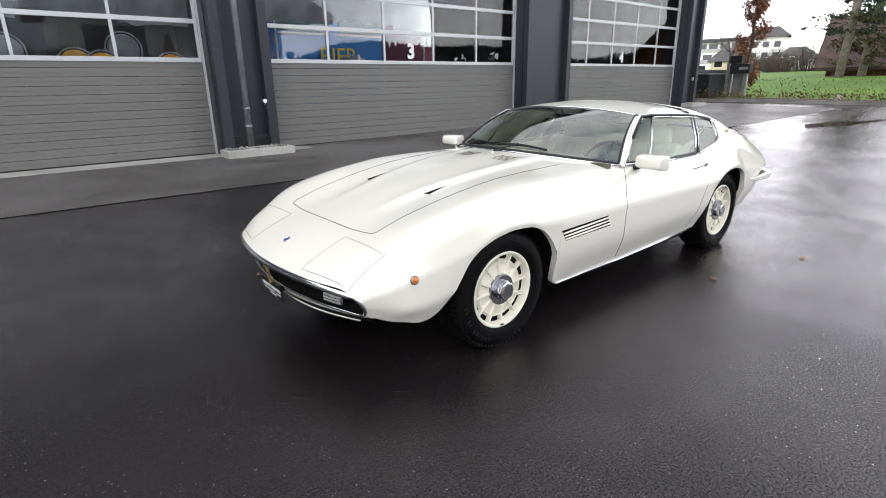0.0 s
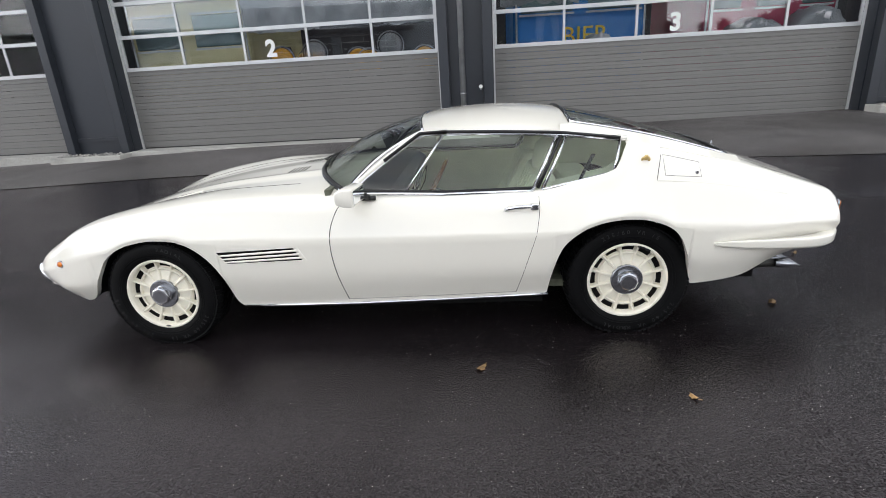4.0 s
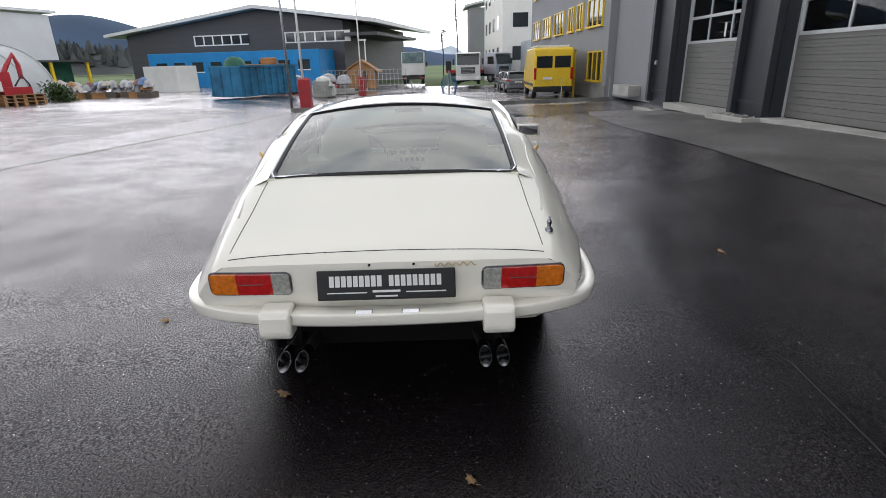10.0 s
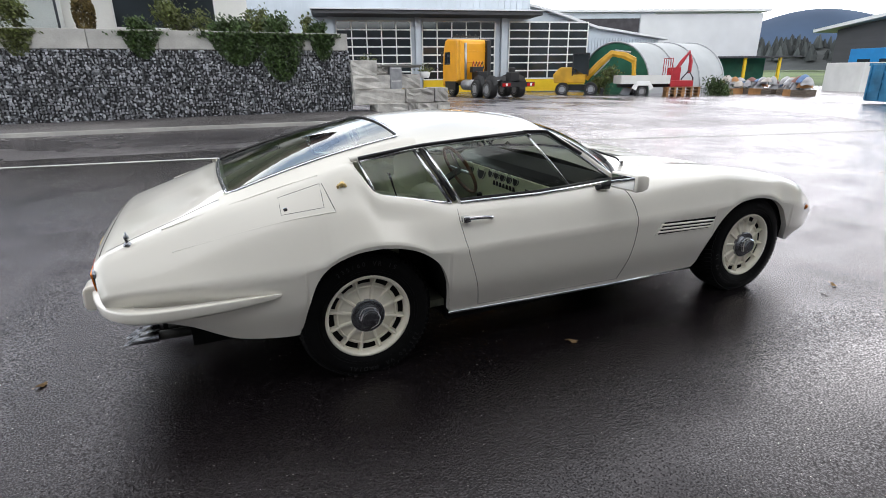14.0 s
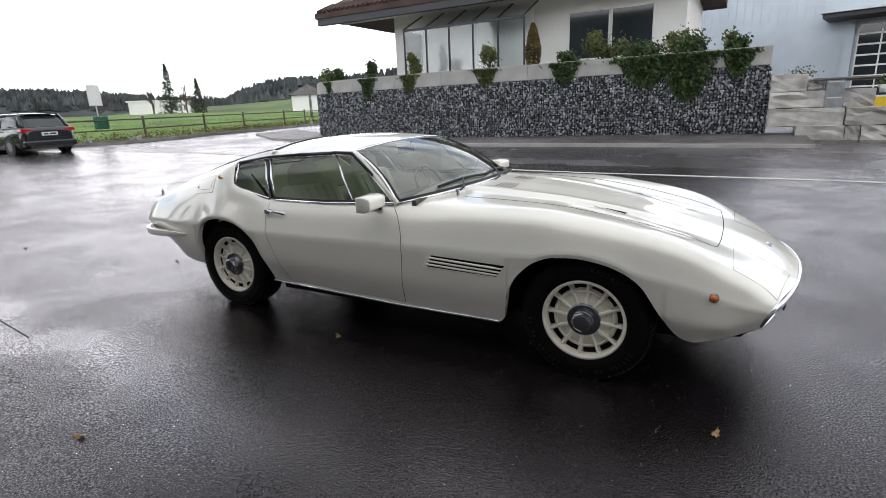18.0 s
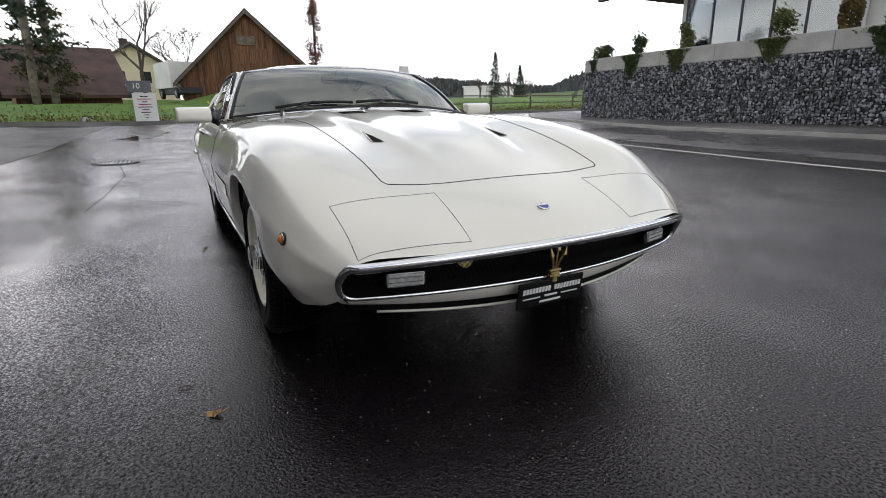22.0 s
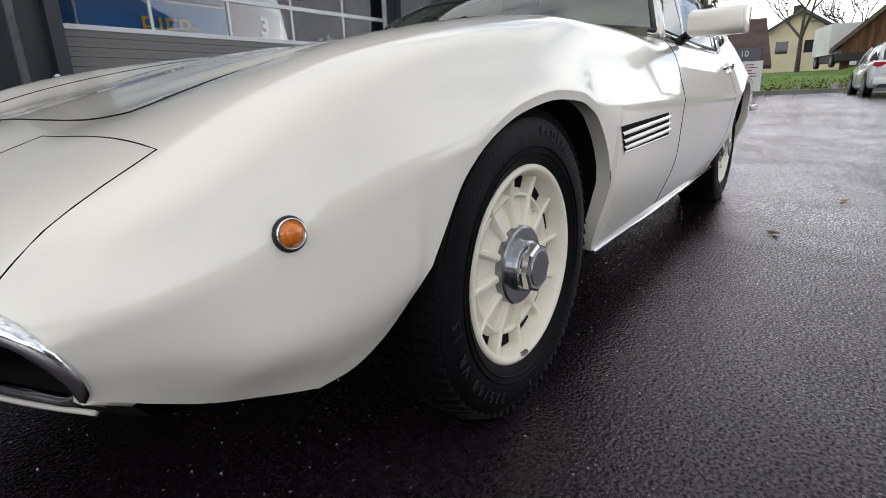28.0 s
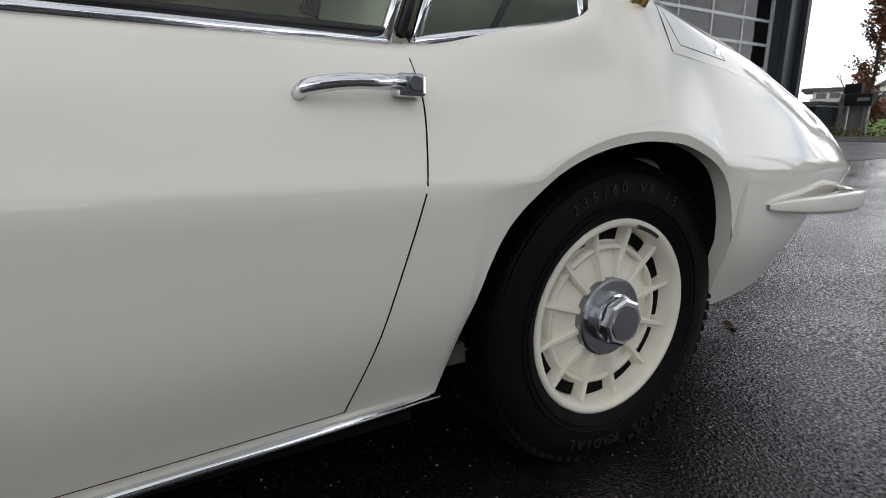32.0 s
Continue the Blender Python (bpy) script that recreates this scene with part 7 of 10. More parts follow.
part("post", MB().box(-0.06, 0.06, 0.28, 0.40, 0, 1.45), M["steel"], pn)
part("post", MB().box(-0.06, 0.06, -0.42, -0.30, 0, 1.45), M["steel"], pn)
part("panel", MB().box(-0.02, 0.02, -0.30, 0.28, 0.12, 1.05), M["concrete_dk"], pn, "grey panel")
lb = thing("letter_box", pose(21.6, 6.95, gh(21.6, 7)), "row of black letter boxes on a steel leg", "letter box")
part("box", MB().box(-0.16, 0.16, -0.40, 0.36, 1.05, 1.42), M["black"], lb, bevel=0.012)
part("flap", MB().box(-0.172, -0.16, -0.34, 0.0, 1.20, 1.30), M["steel"], lb)
part("upper_box", MB().box(-0.12, 0.12, -0.05, 0.42, 1.44, 1.74), M["black"], lb, bevel=0.012)
part("leg", MB().rod((0, -0.3, 0), (0, -0.3, 1.05), 0.035, 8), M["steel"], lb)
part("leg", MB().rod((0, 0.28, 0), (0, 0.28, 1.05), 0.035, 8), M["steel"], lb)

# planted bed: low brown growth, stones
rr = random.Random(31)
bed = MB()
for x, y in east_edge:
    for _ in range(44):
        px, py = x + rr.uniform(0.2, 1.25), y + rr.uniform(-0.6, 0.6)
        leaf_cloud(bed, rr, lambda: (px + rr.gauss(0, 0.08), py + rr.gauss(0, 0.08), lawn_z(px, py, 0.6) + 0.03 + abs(rr.gauss(0, 0.17))), 4, 0.05)
tagged(part("bed_growth", bed, M["thuja"]), "low brownish ground cover in the bed", "ground cover", kind="stuff")
for _ in range(26):
    k = rr.randrange(8, len(east_edge) - 4)
    x, y = east_edge[k]
    s = rr.uniform(0.12, 0.3)
    st = MB()
    m_ = Matrix.Translation((x + rr.uniform(0.3, 0.9), y + rr.uniform(-0.5, 0.5), lawn_z(x, y, 0.5) + 0.02)) @ pose(0, 0, 0, rr.uniform(0, 60), rr.uniform(0, 60), rr.uniform(0, 90))
    st.v = [tuple(m_ @ (Vector(p) * s)) for p in ico]
    st.f = list(icof)
    tagged(part("bed_stone", st, M["granite"]), "pale rough stone in the planted bed", "stone", "bed stones")
grass_mb = MB()
for _ in range(9000):
    k = rr.randrange(6, len(east_edge) - 2)
    x, y = east_edge[k]
    d = 1.4 + rr.random() ** 1.6 * 12
    px, py = x + d, y - 0.12 * d + rr.uniform(-0.6, 0.6)
    z = lawn_z(x, y, d)
    s = rr.uniform(0.05, 0.11)
    a = rr.uniform(0, 3.14)
    grass_mb.quad((px - 0.02 * math.cos(a), py - 0.02 * math.sin(a), z - 0.02), (px + 0.02 * math.cos(a), py + 0.02 * math.sin(a), z - 0.02), (px + rr.gauss(0, 0.03), py + rr.gauss(0, 0.03), z + s))
tagged(part("lawn_blades", grass_mb, M["grass"]), "short lawn grass blades", "grass", kind="stuff")

# fields, wooded hill, far houses
def hill(name, cx, cy, w, d, h, ang, m_, label, trees=0, seed=1):
    rows = []
    rr = random.Random(seed)
    for j in range(9):
        v = j / 8
        row = []
        for i in range(41):
            u = i / 40
            z = h * math.sin(math.pi * u) ** 0.8 * math.sin(math.pi * min(v * 0.9 + 0.05, 1) / 1.0 * 0.5) * (0.85 + 0.15 * math.sin(u * 9 + seed))
            lx_, ly_ = (u - 0.5) * w, (0.5 - v) * d
            row.append((cx + lx_ * math.cos(ang) - ly_ * math.sin(ang), cy + lx_ * math.sin(ang) + ly_ * math.cos(ang), z - 1))
        rows.append(row)
    tagged(part(name, MB().grid(rows), m_, smooth=True), label, "hill", kind="structure")
    if trees:
        mb = MB()
        for _ in range(trees):
            j, i = rr.randrange(2, 9), rr.randrange(1, 40)
            p = Vector(rows[j][i]) + Vector((rr.uniform(-9, 9), rr.uniform(-9, 9), 0))
            th = rr.uniform(5, 10)
            mb.rod(p, p + Vector((0, 0, th)), rr.uniform(2.2, 4), 5, 0.3, caps=False)
        tagged(part(name + "_trees", mb, M["forest"]), "dense dark trees on the hill", "woods", kind="stuff")


hill("wooded_hill", 660, -330, 640, 220, 40, radians(60), M["forest"], "wooded hill on the horizon", 2600, 2)
hill("field_slope", 300, -330, 420, 200, 20, radians(40), M["grass_far"], "sloping green field behind the road", 0, 5)
hill("wooded_ridge", 420, -560, 420, 160, 64, radians(38), M["forest"], "dark wooded ridge behind the fields", 1500, 6)
hill("wooded_rise_north", 420, 240, 500, 160, 9, radians(95), M["forest"], "low wooded rise to the north east", 1200, 9)
for x, y, w, h, a, rf, nm, lb_ in ((122, -79, 14, 2.6, -60, M["white_wall"], "white_bungalow", "white flat roofed bungalow across the field"), (94.3, -100.7, 13, 2.8, -48, M["tile_grey"], "grey_roof_house", "low house with a grey hipped roof across the field"),
                                   (150, 53.5, 8, 8.0, -70, M["tile_grey"], "apartment_house", "grey house with a hipped roof far behind the lawn"), (110, 45, 6, 1.6, -70, M["tile_grey"], "small_house", "small pale yellow house behind the lawn"), (122, 42, 6.5, 2.2, -66, M["white_wall"], "white_villa", "white flat roofed house behind the lawn"), (125, 38.6, 6, 1.8, -60, M["tile_grey"], "low_white_house", "low white house behind the lawn")):
    z = 2.6
    t = thing(nm, pose(x, y, z, 0, 0, a), lb_, "house")
    part("wall", MB().box(-w / 2, w / 2, -4, 4, -2.6, h), M["white_wall"] if nm != "small_house" else M["cream_wall"], t)
    if rf is M["tile_grey"]:
        part("roof", MB().quad((-w / 2 - 0.8, -4.8, h), (w / 2 + 0.8, -4.8, h), (w / 4, 0, h + 2.6), (-w / 4, 0, h + 2.6)).quad((w / 2 + 0.8, 4.8, h), (-w / 2 - 0.8, 4.8, h), (-w / 4, 0, h + 2.6), (w / 4, 0, h + 2.6)).quad((w / 2 + 0.8, -4.8, h), (w / 2 + 0.8, 4.8, h), (w / 4, 0, h + 2.6)).quad((-w / 2 - 0.8, 4.8, h), (-w / 2 - 0.8, -4.8, h), (-w / 4, 0, h + 2.6)), rf, t)
    else:
        part("roof", MB().box(-w / 2 - 0.3, w / 2 + 0.3, -4.3, 4.3, h, h + 0.3), rf, t)
    for r in range(max(1, int(h / 2.4))):
        for i in range(int(w / 2.4)):
            xx = -w / 2 + 0.6 + i * 2.4
            for s in (-1, 1):
                part("window", MB().box(xx, xx + 1.3, s * 4.02 - 0.03, s * 4.02 + 0.03, 0.6 + r * 2.5, 1.9 + r * 2.5), M["win_dark"], t)

fl_ = thing("terraced_flats", pose(162, 66, 0, 0, 0, -68), "pale terraced flats with long balconies far behind the lawn", "house")
for k, (w, d0, z0) in enumerate(((13.5, -9.0, 2.0), (12.0, -5.0, 5.0), (10.5, -1.5, 8.0))):
    sl = part("storey", MB().box(-w, w, d0, 10, z0 - (2.0 if k == 0 else 0), z0 + 2.9), M["white_wall"], fl_)
    part("balcony", MB().box(-w - 0.4, w + 0.4, d0 - 1.3, d0 - 1.1, z0 + 0.0, z0 + 1.0), M["concrete"], sl)
    for i in range(7):
        xx = -w + 0.8 + i * (2 * w - 1.0) / 7
        part("window", MB().box(xx, xx + 2.2, d0 - 0.06, d0 + 0.02, z0 + 0.7, z0 + 2.4), M["win_dark"], sl)
part("roof", MB().box(-13.0, 11.5, -3.2, 11, 10.9, 11.7), M["tile_grey"], fl_, "long flat brown roof")
hill("slope_north_east", 210, 92, 130, 70, 6, radians(-64) + math.pi, M["grass_far"], "green slope with houses behind the lawn", 0, 4)
# haze over the distant woods is put into the blue colour
hill("wooded_slope_west", -760, -468, 520, 160, 84, radians(-58.5), M["hill_haze"], "wooded slope beyond the yard toned blue for haze", 0, 3)
hill("brown_slope_west", -420, -252, 260, 90, 21, radians(-58.5), M["forest"], "brown wooded slope beyond the yard", 500, 8)

# ---- the white coupe ----
M["paint"] = mat("pearl_white_paint", (0.80, 0.772, 0.69), 0.30, vary=0.012, scale=1.2, coat=1.0, fine=0.0)
M["wheel_cream"] = mat("cream_wheel_paint", (0.84, 0.80, 0.68), 0.4, vary=0.04, scale=14, fine=0.04)
M["chrome"] = mat("chrome", (0.72, 0.73, 0.75), 0.09, metal=1.0, vary=0.03, scale=6)
M["chrome_dk"] = mat("brushed_steel", (0.30, 0.31, 0.33), 0.24, metal=1.0, vary=0.1, scale=30)
M["exhaust"] = mat("sooty_steel", (0.05, 0.048, 0.045), 0.45, metal=0.7, vary=0.3, scale=12)
M["gap"] = mat("panel_gap", (0.006, 0.006, 0.006), 0.85, spec=0.12, vary=0.1)
M["mirror"] = mat("mirror_silver", (0.86, 0.88, 0.90), 0.015, metal=1.0, vary=0.01)
M["mesh_black"] = mat("mesh_black", (0.006, 0.006, 0.006), 0.6, spec=0.2, vary=0.1)
M["tyre"] = mat("tyre_rubber", (0.0035, 0.0035, 0.004), 0.6, spec=0.15, vary=0.25, scale=9, bump=0.15, bump_scale=150, rough_vary=0.08)
M["amber"] = mat("amber_lens", (0.75, 0.19, 0.012), 0.12, vary=0.15, scale=60, coat=0.6)
M["lens_red"] = mat("tail_red_lens", (0.52, 0.012, 0.012), 0.12, vary=0.15, scale=60, coat=0.6)
M["lens_clear"] = mat("clear_ribbed_lens", (0.42, 0.42, 0.39), 0.12, vary=0.2, scale=70, coat=0.6)
M["cream"] = mat("cream_leather", (0.84, 0.85, 0.69), 0.5, vary=0.06, scale=5, bump=0.15, bump_scale=120)
M["carpet"] = mat("olive_carpet", (0.12, 0.125, 0.09), 0.95, vary=0.2, scale=20)
M["gold"] = mat("gold_badge", (0.72, 0.54, 0.24), 0.28, metal=0.9, vary=0.15, scale=40)
M["badge_blue"] = mat("badge_enamel", (0.02, 0.05, 0.30), 0.2, vary=0.1, coat=0.6)
M["tint"] = glass("tinted_glass", (0.92, 1.0, 0.93), dark=0.0, ior=1.62)
M["rear_glass"] = glass("rear_tinted_glass", (0.78, 0.94, 0.88), dark=0.0, ior=3.5)
M["screen"] = glass("windscreen_glass", (0.86, 0.96, 0.93), dark=0.02, ior=2.4)
M["wood_wheel"] = mat("wood_rim", (0.16, 0.06, 0.02), 0.3, vary=0.2, scale=20, coat=0.5)


def pchip(xs, ys, x):
    """Smooth interpolation through the given values, with no overshoot."""
    xs, ys, x = np.asarray(xs, float), np.asarray(ys, float), np.clip(np.asarray(x, float), xs[0], xs[-1])
    h, d = np.diff(xs), np.diff(ys) / np.diff(xs)
    m = np.zeros_like(ys)
    m[0], m[-1] = d[0], d[-1]
    for i in range(1, len(xs) - 1):
        if d[i - 1] * d[i] > 0:
            w1, w2 = 2 * h[i] + h[i - 1], h[i] + 2 * h[i - 1]
            m[i] = (w1 + w2) / (w1 / d[i - 1] + w2 / d[i])
    k = np.clip(np.searchsorted(xs, x) - 1, 0, len(xs) - 2)
    t = (x - xs[k]) / h[k]
    return (2 * t**3 - 3 * t**2 + 1) * ys[k] + (t**3 - 2 * t**2 + t) * h[k] * m[k] + (-2 * t**3 + 3 * t**2) * ys[k + 1] + (t**3 - t**2) * h[k] * m[k + 1]


# half sections along the car: station, crown height, hood shoulder (y, z), fender line (y, z), flank (y, z), crease (y, z), lower flank (y, z), sill (y, z)
SEC = [
    (-0.930, 0.480, 0.300, 0.475, 0.587, 0.474, 0.672, 0.456, 0.711, 0.425, 0.706, 0.400, 0.690, 0.352),
    (-0.850, 0.527, 0.300, 0.522, 0.635, 0.534, 0.720, 0.522, 0.766, 0.455, 0.760, 0.390, 0.700, 0.316),
    (-0.700, 0.588, 0.300, 0.584, 0.669, 0.600, 0.754, 0.584, 0.804, 0.490, 0.804, 0.375, 0.725, 0.282),
    (-0.500, 0.648, 0.300, 0.644, 0.665, 0.674, 0.777, 0.654, 0.832, 0.530, 0.830, 0.390, 0.765, 0.256),
    (-0.280, 0.703, 0.300, 0.699, 0.660, 0.738, 0.793, 0.712, 0.853, 0.565, 0.849, 0.410, 0.790, 0.250),
    (0.000, 0.764, 0.300, 0.760, 0.660, 0.788, 0.801, 0.758, 0.864, 0.598, 0.856, 0.430, 0.800, 0.235),
    (0.300, 0.812, 0.300, 0.808, 0.648, 0.820, 0.803, 0.788, 0.870, 0.610, 0.858, 0.430, 0.795, 0.225),
    (0.600, 0.846, 0.300, 0.836, 0.652, 0.826, 0.808, 0.785, 0.875, 0.611, 0.862, 0.430, 0.790, 0.217),
    (0.900, 0.866, 0.300, 0.856, 0.700, 0.818, 0.813, 0.764, 0.877, 0.611, 0.863, 0.430, 0.787, 0.218),
    (1.100, 0.872, 0.300, 0.862, 0.755, 0.810, 0.818, 0.755, 0.876, 0.610, 0.862, 0.430, 0.786, 0.221),
    (1.600, 0.860, 0.300, 0.850, 0.757, 0.808, 0.820, 0.740, 0.878, 0.606, 0.862, 0.430, 0.785, 0.233),
    (2.070, 0.850, 0.300, 0.840, 0.760, 0.802, 0.820, 0.735, 0.880, 0.603, 0.863, 0.430, 0.785, 0.248),
    (2.250, 0.850, 0.300, 0.840, 0.752, 0.838, 0.815, 0.752, 0.883, 0.606, 0.866, 0.450, 0.785, 0.250),
    (2.450, 0.900, 0.300, 0.890, 0.735, 0.884, 0.806, 0.776, 0.877, 0.610, 0.862, 0.460, 0.777, 0.250),
    (2.540, 1.000, 0.300, 1.000, 0.640, 1.006, 0.750, 0.878, 0.874, 0.611, 0.858, 0.460, 0.775, 0.255),
    (2.700, 0.990, 0.300, 0.988, 0.632, 0.970, 0.752, 0.848, 0.866, 0.611, 0.852, 0.460, 0.774, 0.265),
    (2.900, 0.950, 0.300, 0.945, 0.622, 0.918, 0.748, 0.806, 0.852, 0.604, 0.840, 0.450, 0.773, 0.280),
    (3.080, 0.906, 0.300, 0.904, 0.618, 0.876, 0.738, 0.764, 0.834, 0.598, 0.818, 0.450, 0.754, 0.302),
    (3.300, 0.822, 0.300, 0.820, 0.618, 0.802, 0.715, 0.708, 0.794, 0.592, 0.758, 0.460, 0.690, 0.380),
    (3.500, 0.752, 0.300, 0.750, 0.612, 0.738, 0.694, 0.660, 0.748, 0.582, 0.708, 0.475, 0.640, 0.425),
    (3.580, 0.718, 0.300, 0.716, 0.600, 0.706, 0.679, 0.636, 0.722, 0.572, 0.685, 0.480, 0.615, 0.440),
    (3.610, 0.690, 0.300, 0.688, 0.588, 0.680, 0.668, 0.618, 0.708, 0.562, 0.674, 0.485, 0.604, 0.445),
]
SEC_A = np.array(SEC)
F_ARCH = [(-0.54, 0.256), (-0.47, 0.268), (-0.415, 0.302), (-0.362, 0.372), (-0.31, 0.452), (-0.262, 0.522), (-0.185, 0.578), (-0.08, 0.615), (0.04, 0.630), (0.142, 0.624), (0.223, 0.598), (0.30, 0.540), (0.36, 0.462), (0.392, 0.385), (0.406, 0.31), (0.418, 0.25), (0.445, 0.216)]
R_ARCH = [(2.115, 0.247), (2.126, 0.325), (2.143, 0.412), (2.162, 0.474), (2.194, 0.538), (2.243, 0.586), (2.294, 0.619), (2.351, 0.641), (2.415, 0.655), (2.485, 0.661), (2.562, 0.657), (2.645, 0.636), (2.715, 0.600), (2.762, 0.545), (2.790, 0.48), (2.812, 0.41), (2.828, 0.34), (2.85, 0.278)]
FX, RX, HUB_Z, TYRE_R = 0.0, 2.53, 0.305, 0.318


def arch(s):
    for a in (F_ARCH, R_ARCH):
        if a[0][0] <= s <= a[-1][0]:
            return float(pchip([p[0] for p in a], [p[1] for p in a], s))
    return None


def bow(s, y):
    nose = 0.14 * smooth01(0.35, 0.93, -s) * (y / 0.70) ** 2
    tail = -0.022 * smooth01(3.15, 3.60, s) * (y / 0.65) ** 2
    return nose + tail


TAIL_Z, TAIL_X = [0.415, 0.445, 0.485, 0.53, 0.60, 0.66, 0.688], [3.555, 3.570, 3.585, 3.596, 3.608, 3.612, 3.610]


def rake(s, z):
    """The nose corner leans back towards its foot, the tail tucks in below."""
    if s > 3.4:
        return smooth01(3.42, 3.61, s) * min(1.0, max(0.0, (0.715 - z) / 0.03)) * (float(np.interp(z, TAIL_Z, TAIL_X)) - 3.610)
    return 0.036 * (1 - smooth01(-0.92, -0.70, s)) * min(1.0, max(0.0, (0.458 - z) / 0.10))


def bulge(s, y):
    """The raised middle of the hood."""
    k = smooth01(-0.52, -0.05, s) * (1 - smooth01(0.82, 1.0, s))
    e = 0.335 - 0.115 * (1 - smooth01(-0.6, 0.6, s))
    y = abs(y)
    return k * (0.011 * (1 - smooth01(e - 0.03, e + 0.035, y)) + 0.007 * math.exp(-((y - e + 0.03) / 0.045) ** 2))


N_TOP, N_MID, N_LOW = 22, 15, 12


def section(s):
    """Half section at a station: points from the crown to the sill."""
    c = [float(pchip(SEC_A[:, 0], SEC_A[:, k], s)) for k in range(1, 14)]
    zc, y1, z1, y2, z2, y3, z3, y4, z4, y5, z5, y6, z6 = c
    a = arch(s)
    if a is not None:
        z4 = max(z4, a + 0.018)
        ya = float(np.interp(a, [z6, z5, z4], [y6, y5, y4])) - 0.003
        if a > z5 - 0.03:
            y5, z5 = (y4 + ya) / 2, (z4 + a) / 2
        y6, z6 = ya, a
    ys, zs = [0, y1, y2, y3, y4], [zc, z1, z2, z3, z4]
    t = np.r_[0, np.cumsum(np.hypot(np.diff(ys), np.diff(zs)))]
    tt = np.r_[np.linspace(0, t[2], N_TOP), np.linspace(t[2], t[4], N_MID)[1:]]
    py, pz = pchip(t, ys, tt), pchip(t, zs, tt)
    t2 = np.r_[0, np.cumsum(np.hypot(np.diff([y4, y5, y6]), np.diff([z4, z5, z6])))]
    tt2 = np.linspace(0, t2[2], N_LOW)[1:]
    py = np.r_[py, pchip(t2, [y4, y5, y6], tt2)]
    pz = np.r_[pz, pchip(t2, [z4, z5, z6], tt2)]
    return [(float(y), float(z) + (bulge(s, y) if i < N_TOP else 0)) for i, (y, z) in enumerate(zip(py, pz))]


def surf_z(x, y):
    """Height of the upper surface."""
    s = x
    for _ in range(5):
        s = x - bow(s, y)
    sec = section(min(max(s, -0.93), 3.61))[: N_TOP + N_MID - 1]
    return float(np.interp(abs(y), [p[0] for p in sec], [p[1] for p in sec]))


def surf_y(x, z):
    """Half width of the flank."""
    y = 0.8
    for _ in range(4):
        s = x
        for _ in range(4):
            s = x - bow(s, y)
        sec = section(min(max(s, -0.93), 3.61))[N_TOP - 1:]
        y = float(np.interp(-z, [-p[1] for p in sec], [p[0] for p in sec]))
    return y


car = thing("sports_coupe", pose(0, 0, 0), "low pearl white classic coupe parked on wet asphalt", "car")

stations = sorted(set([round(v, 4) for v in np.r_[np.linspace(-0.93, -0.80, 8), np.linspace(-0.79, -0.55, 10), np.linspace(-0.54, -0.26, 22), np.linspace(-0.25, 0.36, 30), np.linspace(0.365, 0.445, 16), np.linspace(0.48, 2.10, 44),
                                                    np.linspace(2.115, 2.2, 12), np.linspace(2.22, 2.76, 28), np.linspace(2.77, 2.85, 18), np.linspace(2.87, 3.5, 26), np.linspace(3.52, 3.61, 8)]]))
secs = [section(s) for s in stations]
NR = len(secs[0])
vid, verts = {}, []
for i, (s, sec) in enumerate(zip(stations, secs)):
    for j, (y, z) in enumerate(sec):
        for side in (-1, 1):
            if j == 0 and side == 1:
                vid[i, j, 1] = vid[i, j, -1]
                continue
            vid[i, j, side] = len(verts)
            verts.append((s + bow(s, y) + rake(s, z), side * y, z))

DOOR = [(1.09, 0.85), (1.04, 0.755), (1.008, 0.65), (1.003, 0.51), (1.048, 0.245), (1.94, 0.262), (2.0, 0.43), (2.055, 0.64), (2.075, 0.85)]
HOOD = [(-0.570, 0.0), (-0.555, 0.25), (-0.525, 0.475), (0.35, 0.505), (0.76, 0.525), (0.80, 0.40), (0.80, 0.0)]
LAMP = [(-0.866, 0.325), (-0.80, 0.655), (-0.620, 0.676), (-0.618, 0.320)]
LID = [(3.10, 0.0), (3.10, 0.555), (3.565, 0.580), (3.585, 0.0)]
buckets = {}
for i in range(len(stations) - 1):
    sm = (stations[i] + stations[i + 1]) / 2
    for j in range(NR - 1):
        if j < N_TOP - 1 and 1.10 <= sm <= 3.08:
            continue
        for side in (-1, 1):
            q = [vid[i, j, side], vid[i, j + 1, side], vid[i + 1, j + 1, side], vid[i + 1, j, side]]
            if side < 0:
                q.reverse()
            q = list(dict.fromkeys(q))
            cx, cy, cz = np.mean([verts[k] for k in q], axis=0)
            key = "body"
            if j >= N_TOP - 1 and pip(cx, cz, DOOR):
                key = ("door", side)
            elif j < N_TOP + 6 and pip(cx, abs(cy), HOOD):
                key = "hood"
            elif j < N_TOP + 8 and pip(cx, abs(cy), LAMP):
                key = ("headlamp_cover", side)
            elif j < N_TOP + 4 and pip(cx, abs(cy), LID):
                key = "trunk_lid"
            buckets.setdefault(key, []).append(tuple(q))
whole = bpy.data.meshes.new("whole")
whole.from_pydata(verts, [], [f for fs in buckets.values() for f in fs])
whole.update()
vn = [tuple(v.normal) for v in whole.vertices]
bpy.data.meshes.remove(whole)
panel = {}
for key, fs in buckets.items():
    used = sorted({k for f in fs for k in f})
    at = {k: n for n, k in enumerate(used)}
    nm = key if isinstance(key, str) else key[0]
    me = bpy.data.meshes.new(nm)
    me.from_pydata([verts[k] for k in used], [], [tuple(at[k] for k in f) for f in fs])
    me.update()
    me.shade_smooth()
    me.normals_split_custom_set_from_vertices([vn[k] for k in used])
    panel[key] = part(nm, me, M["paint"], car)


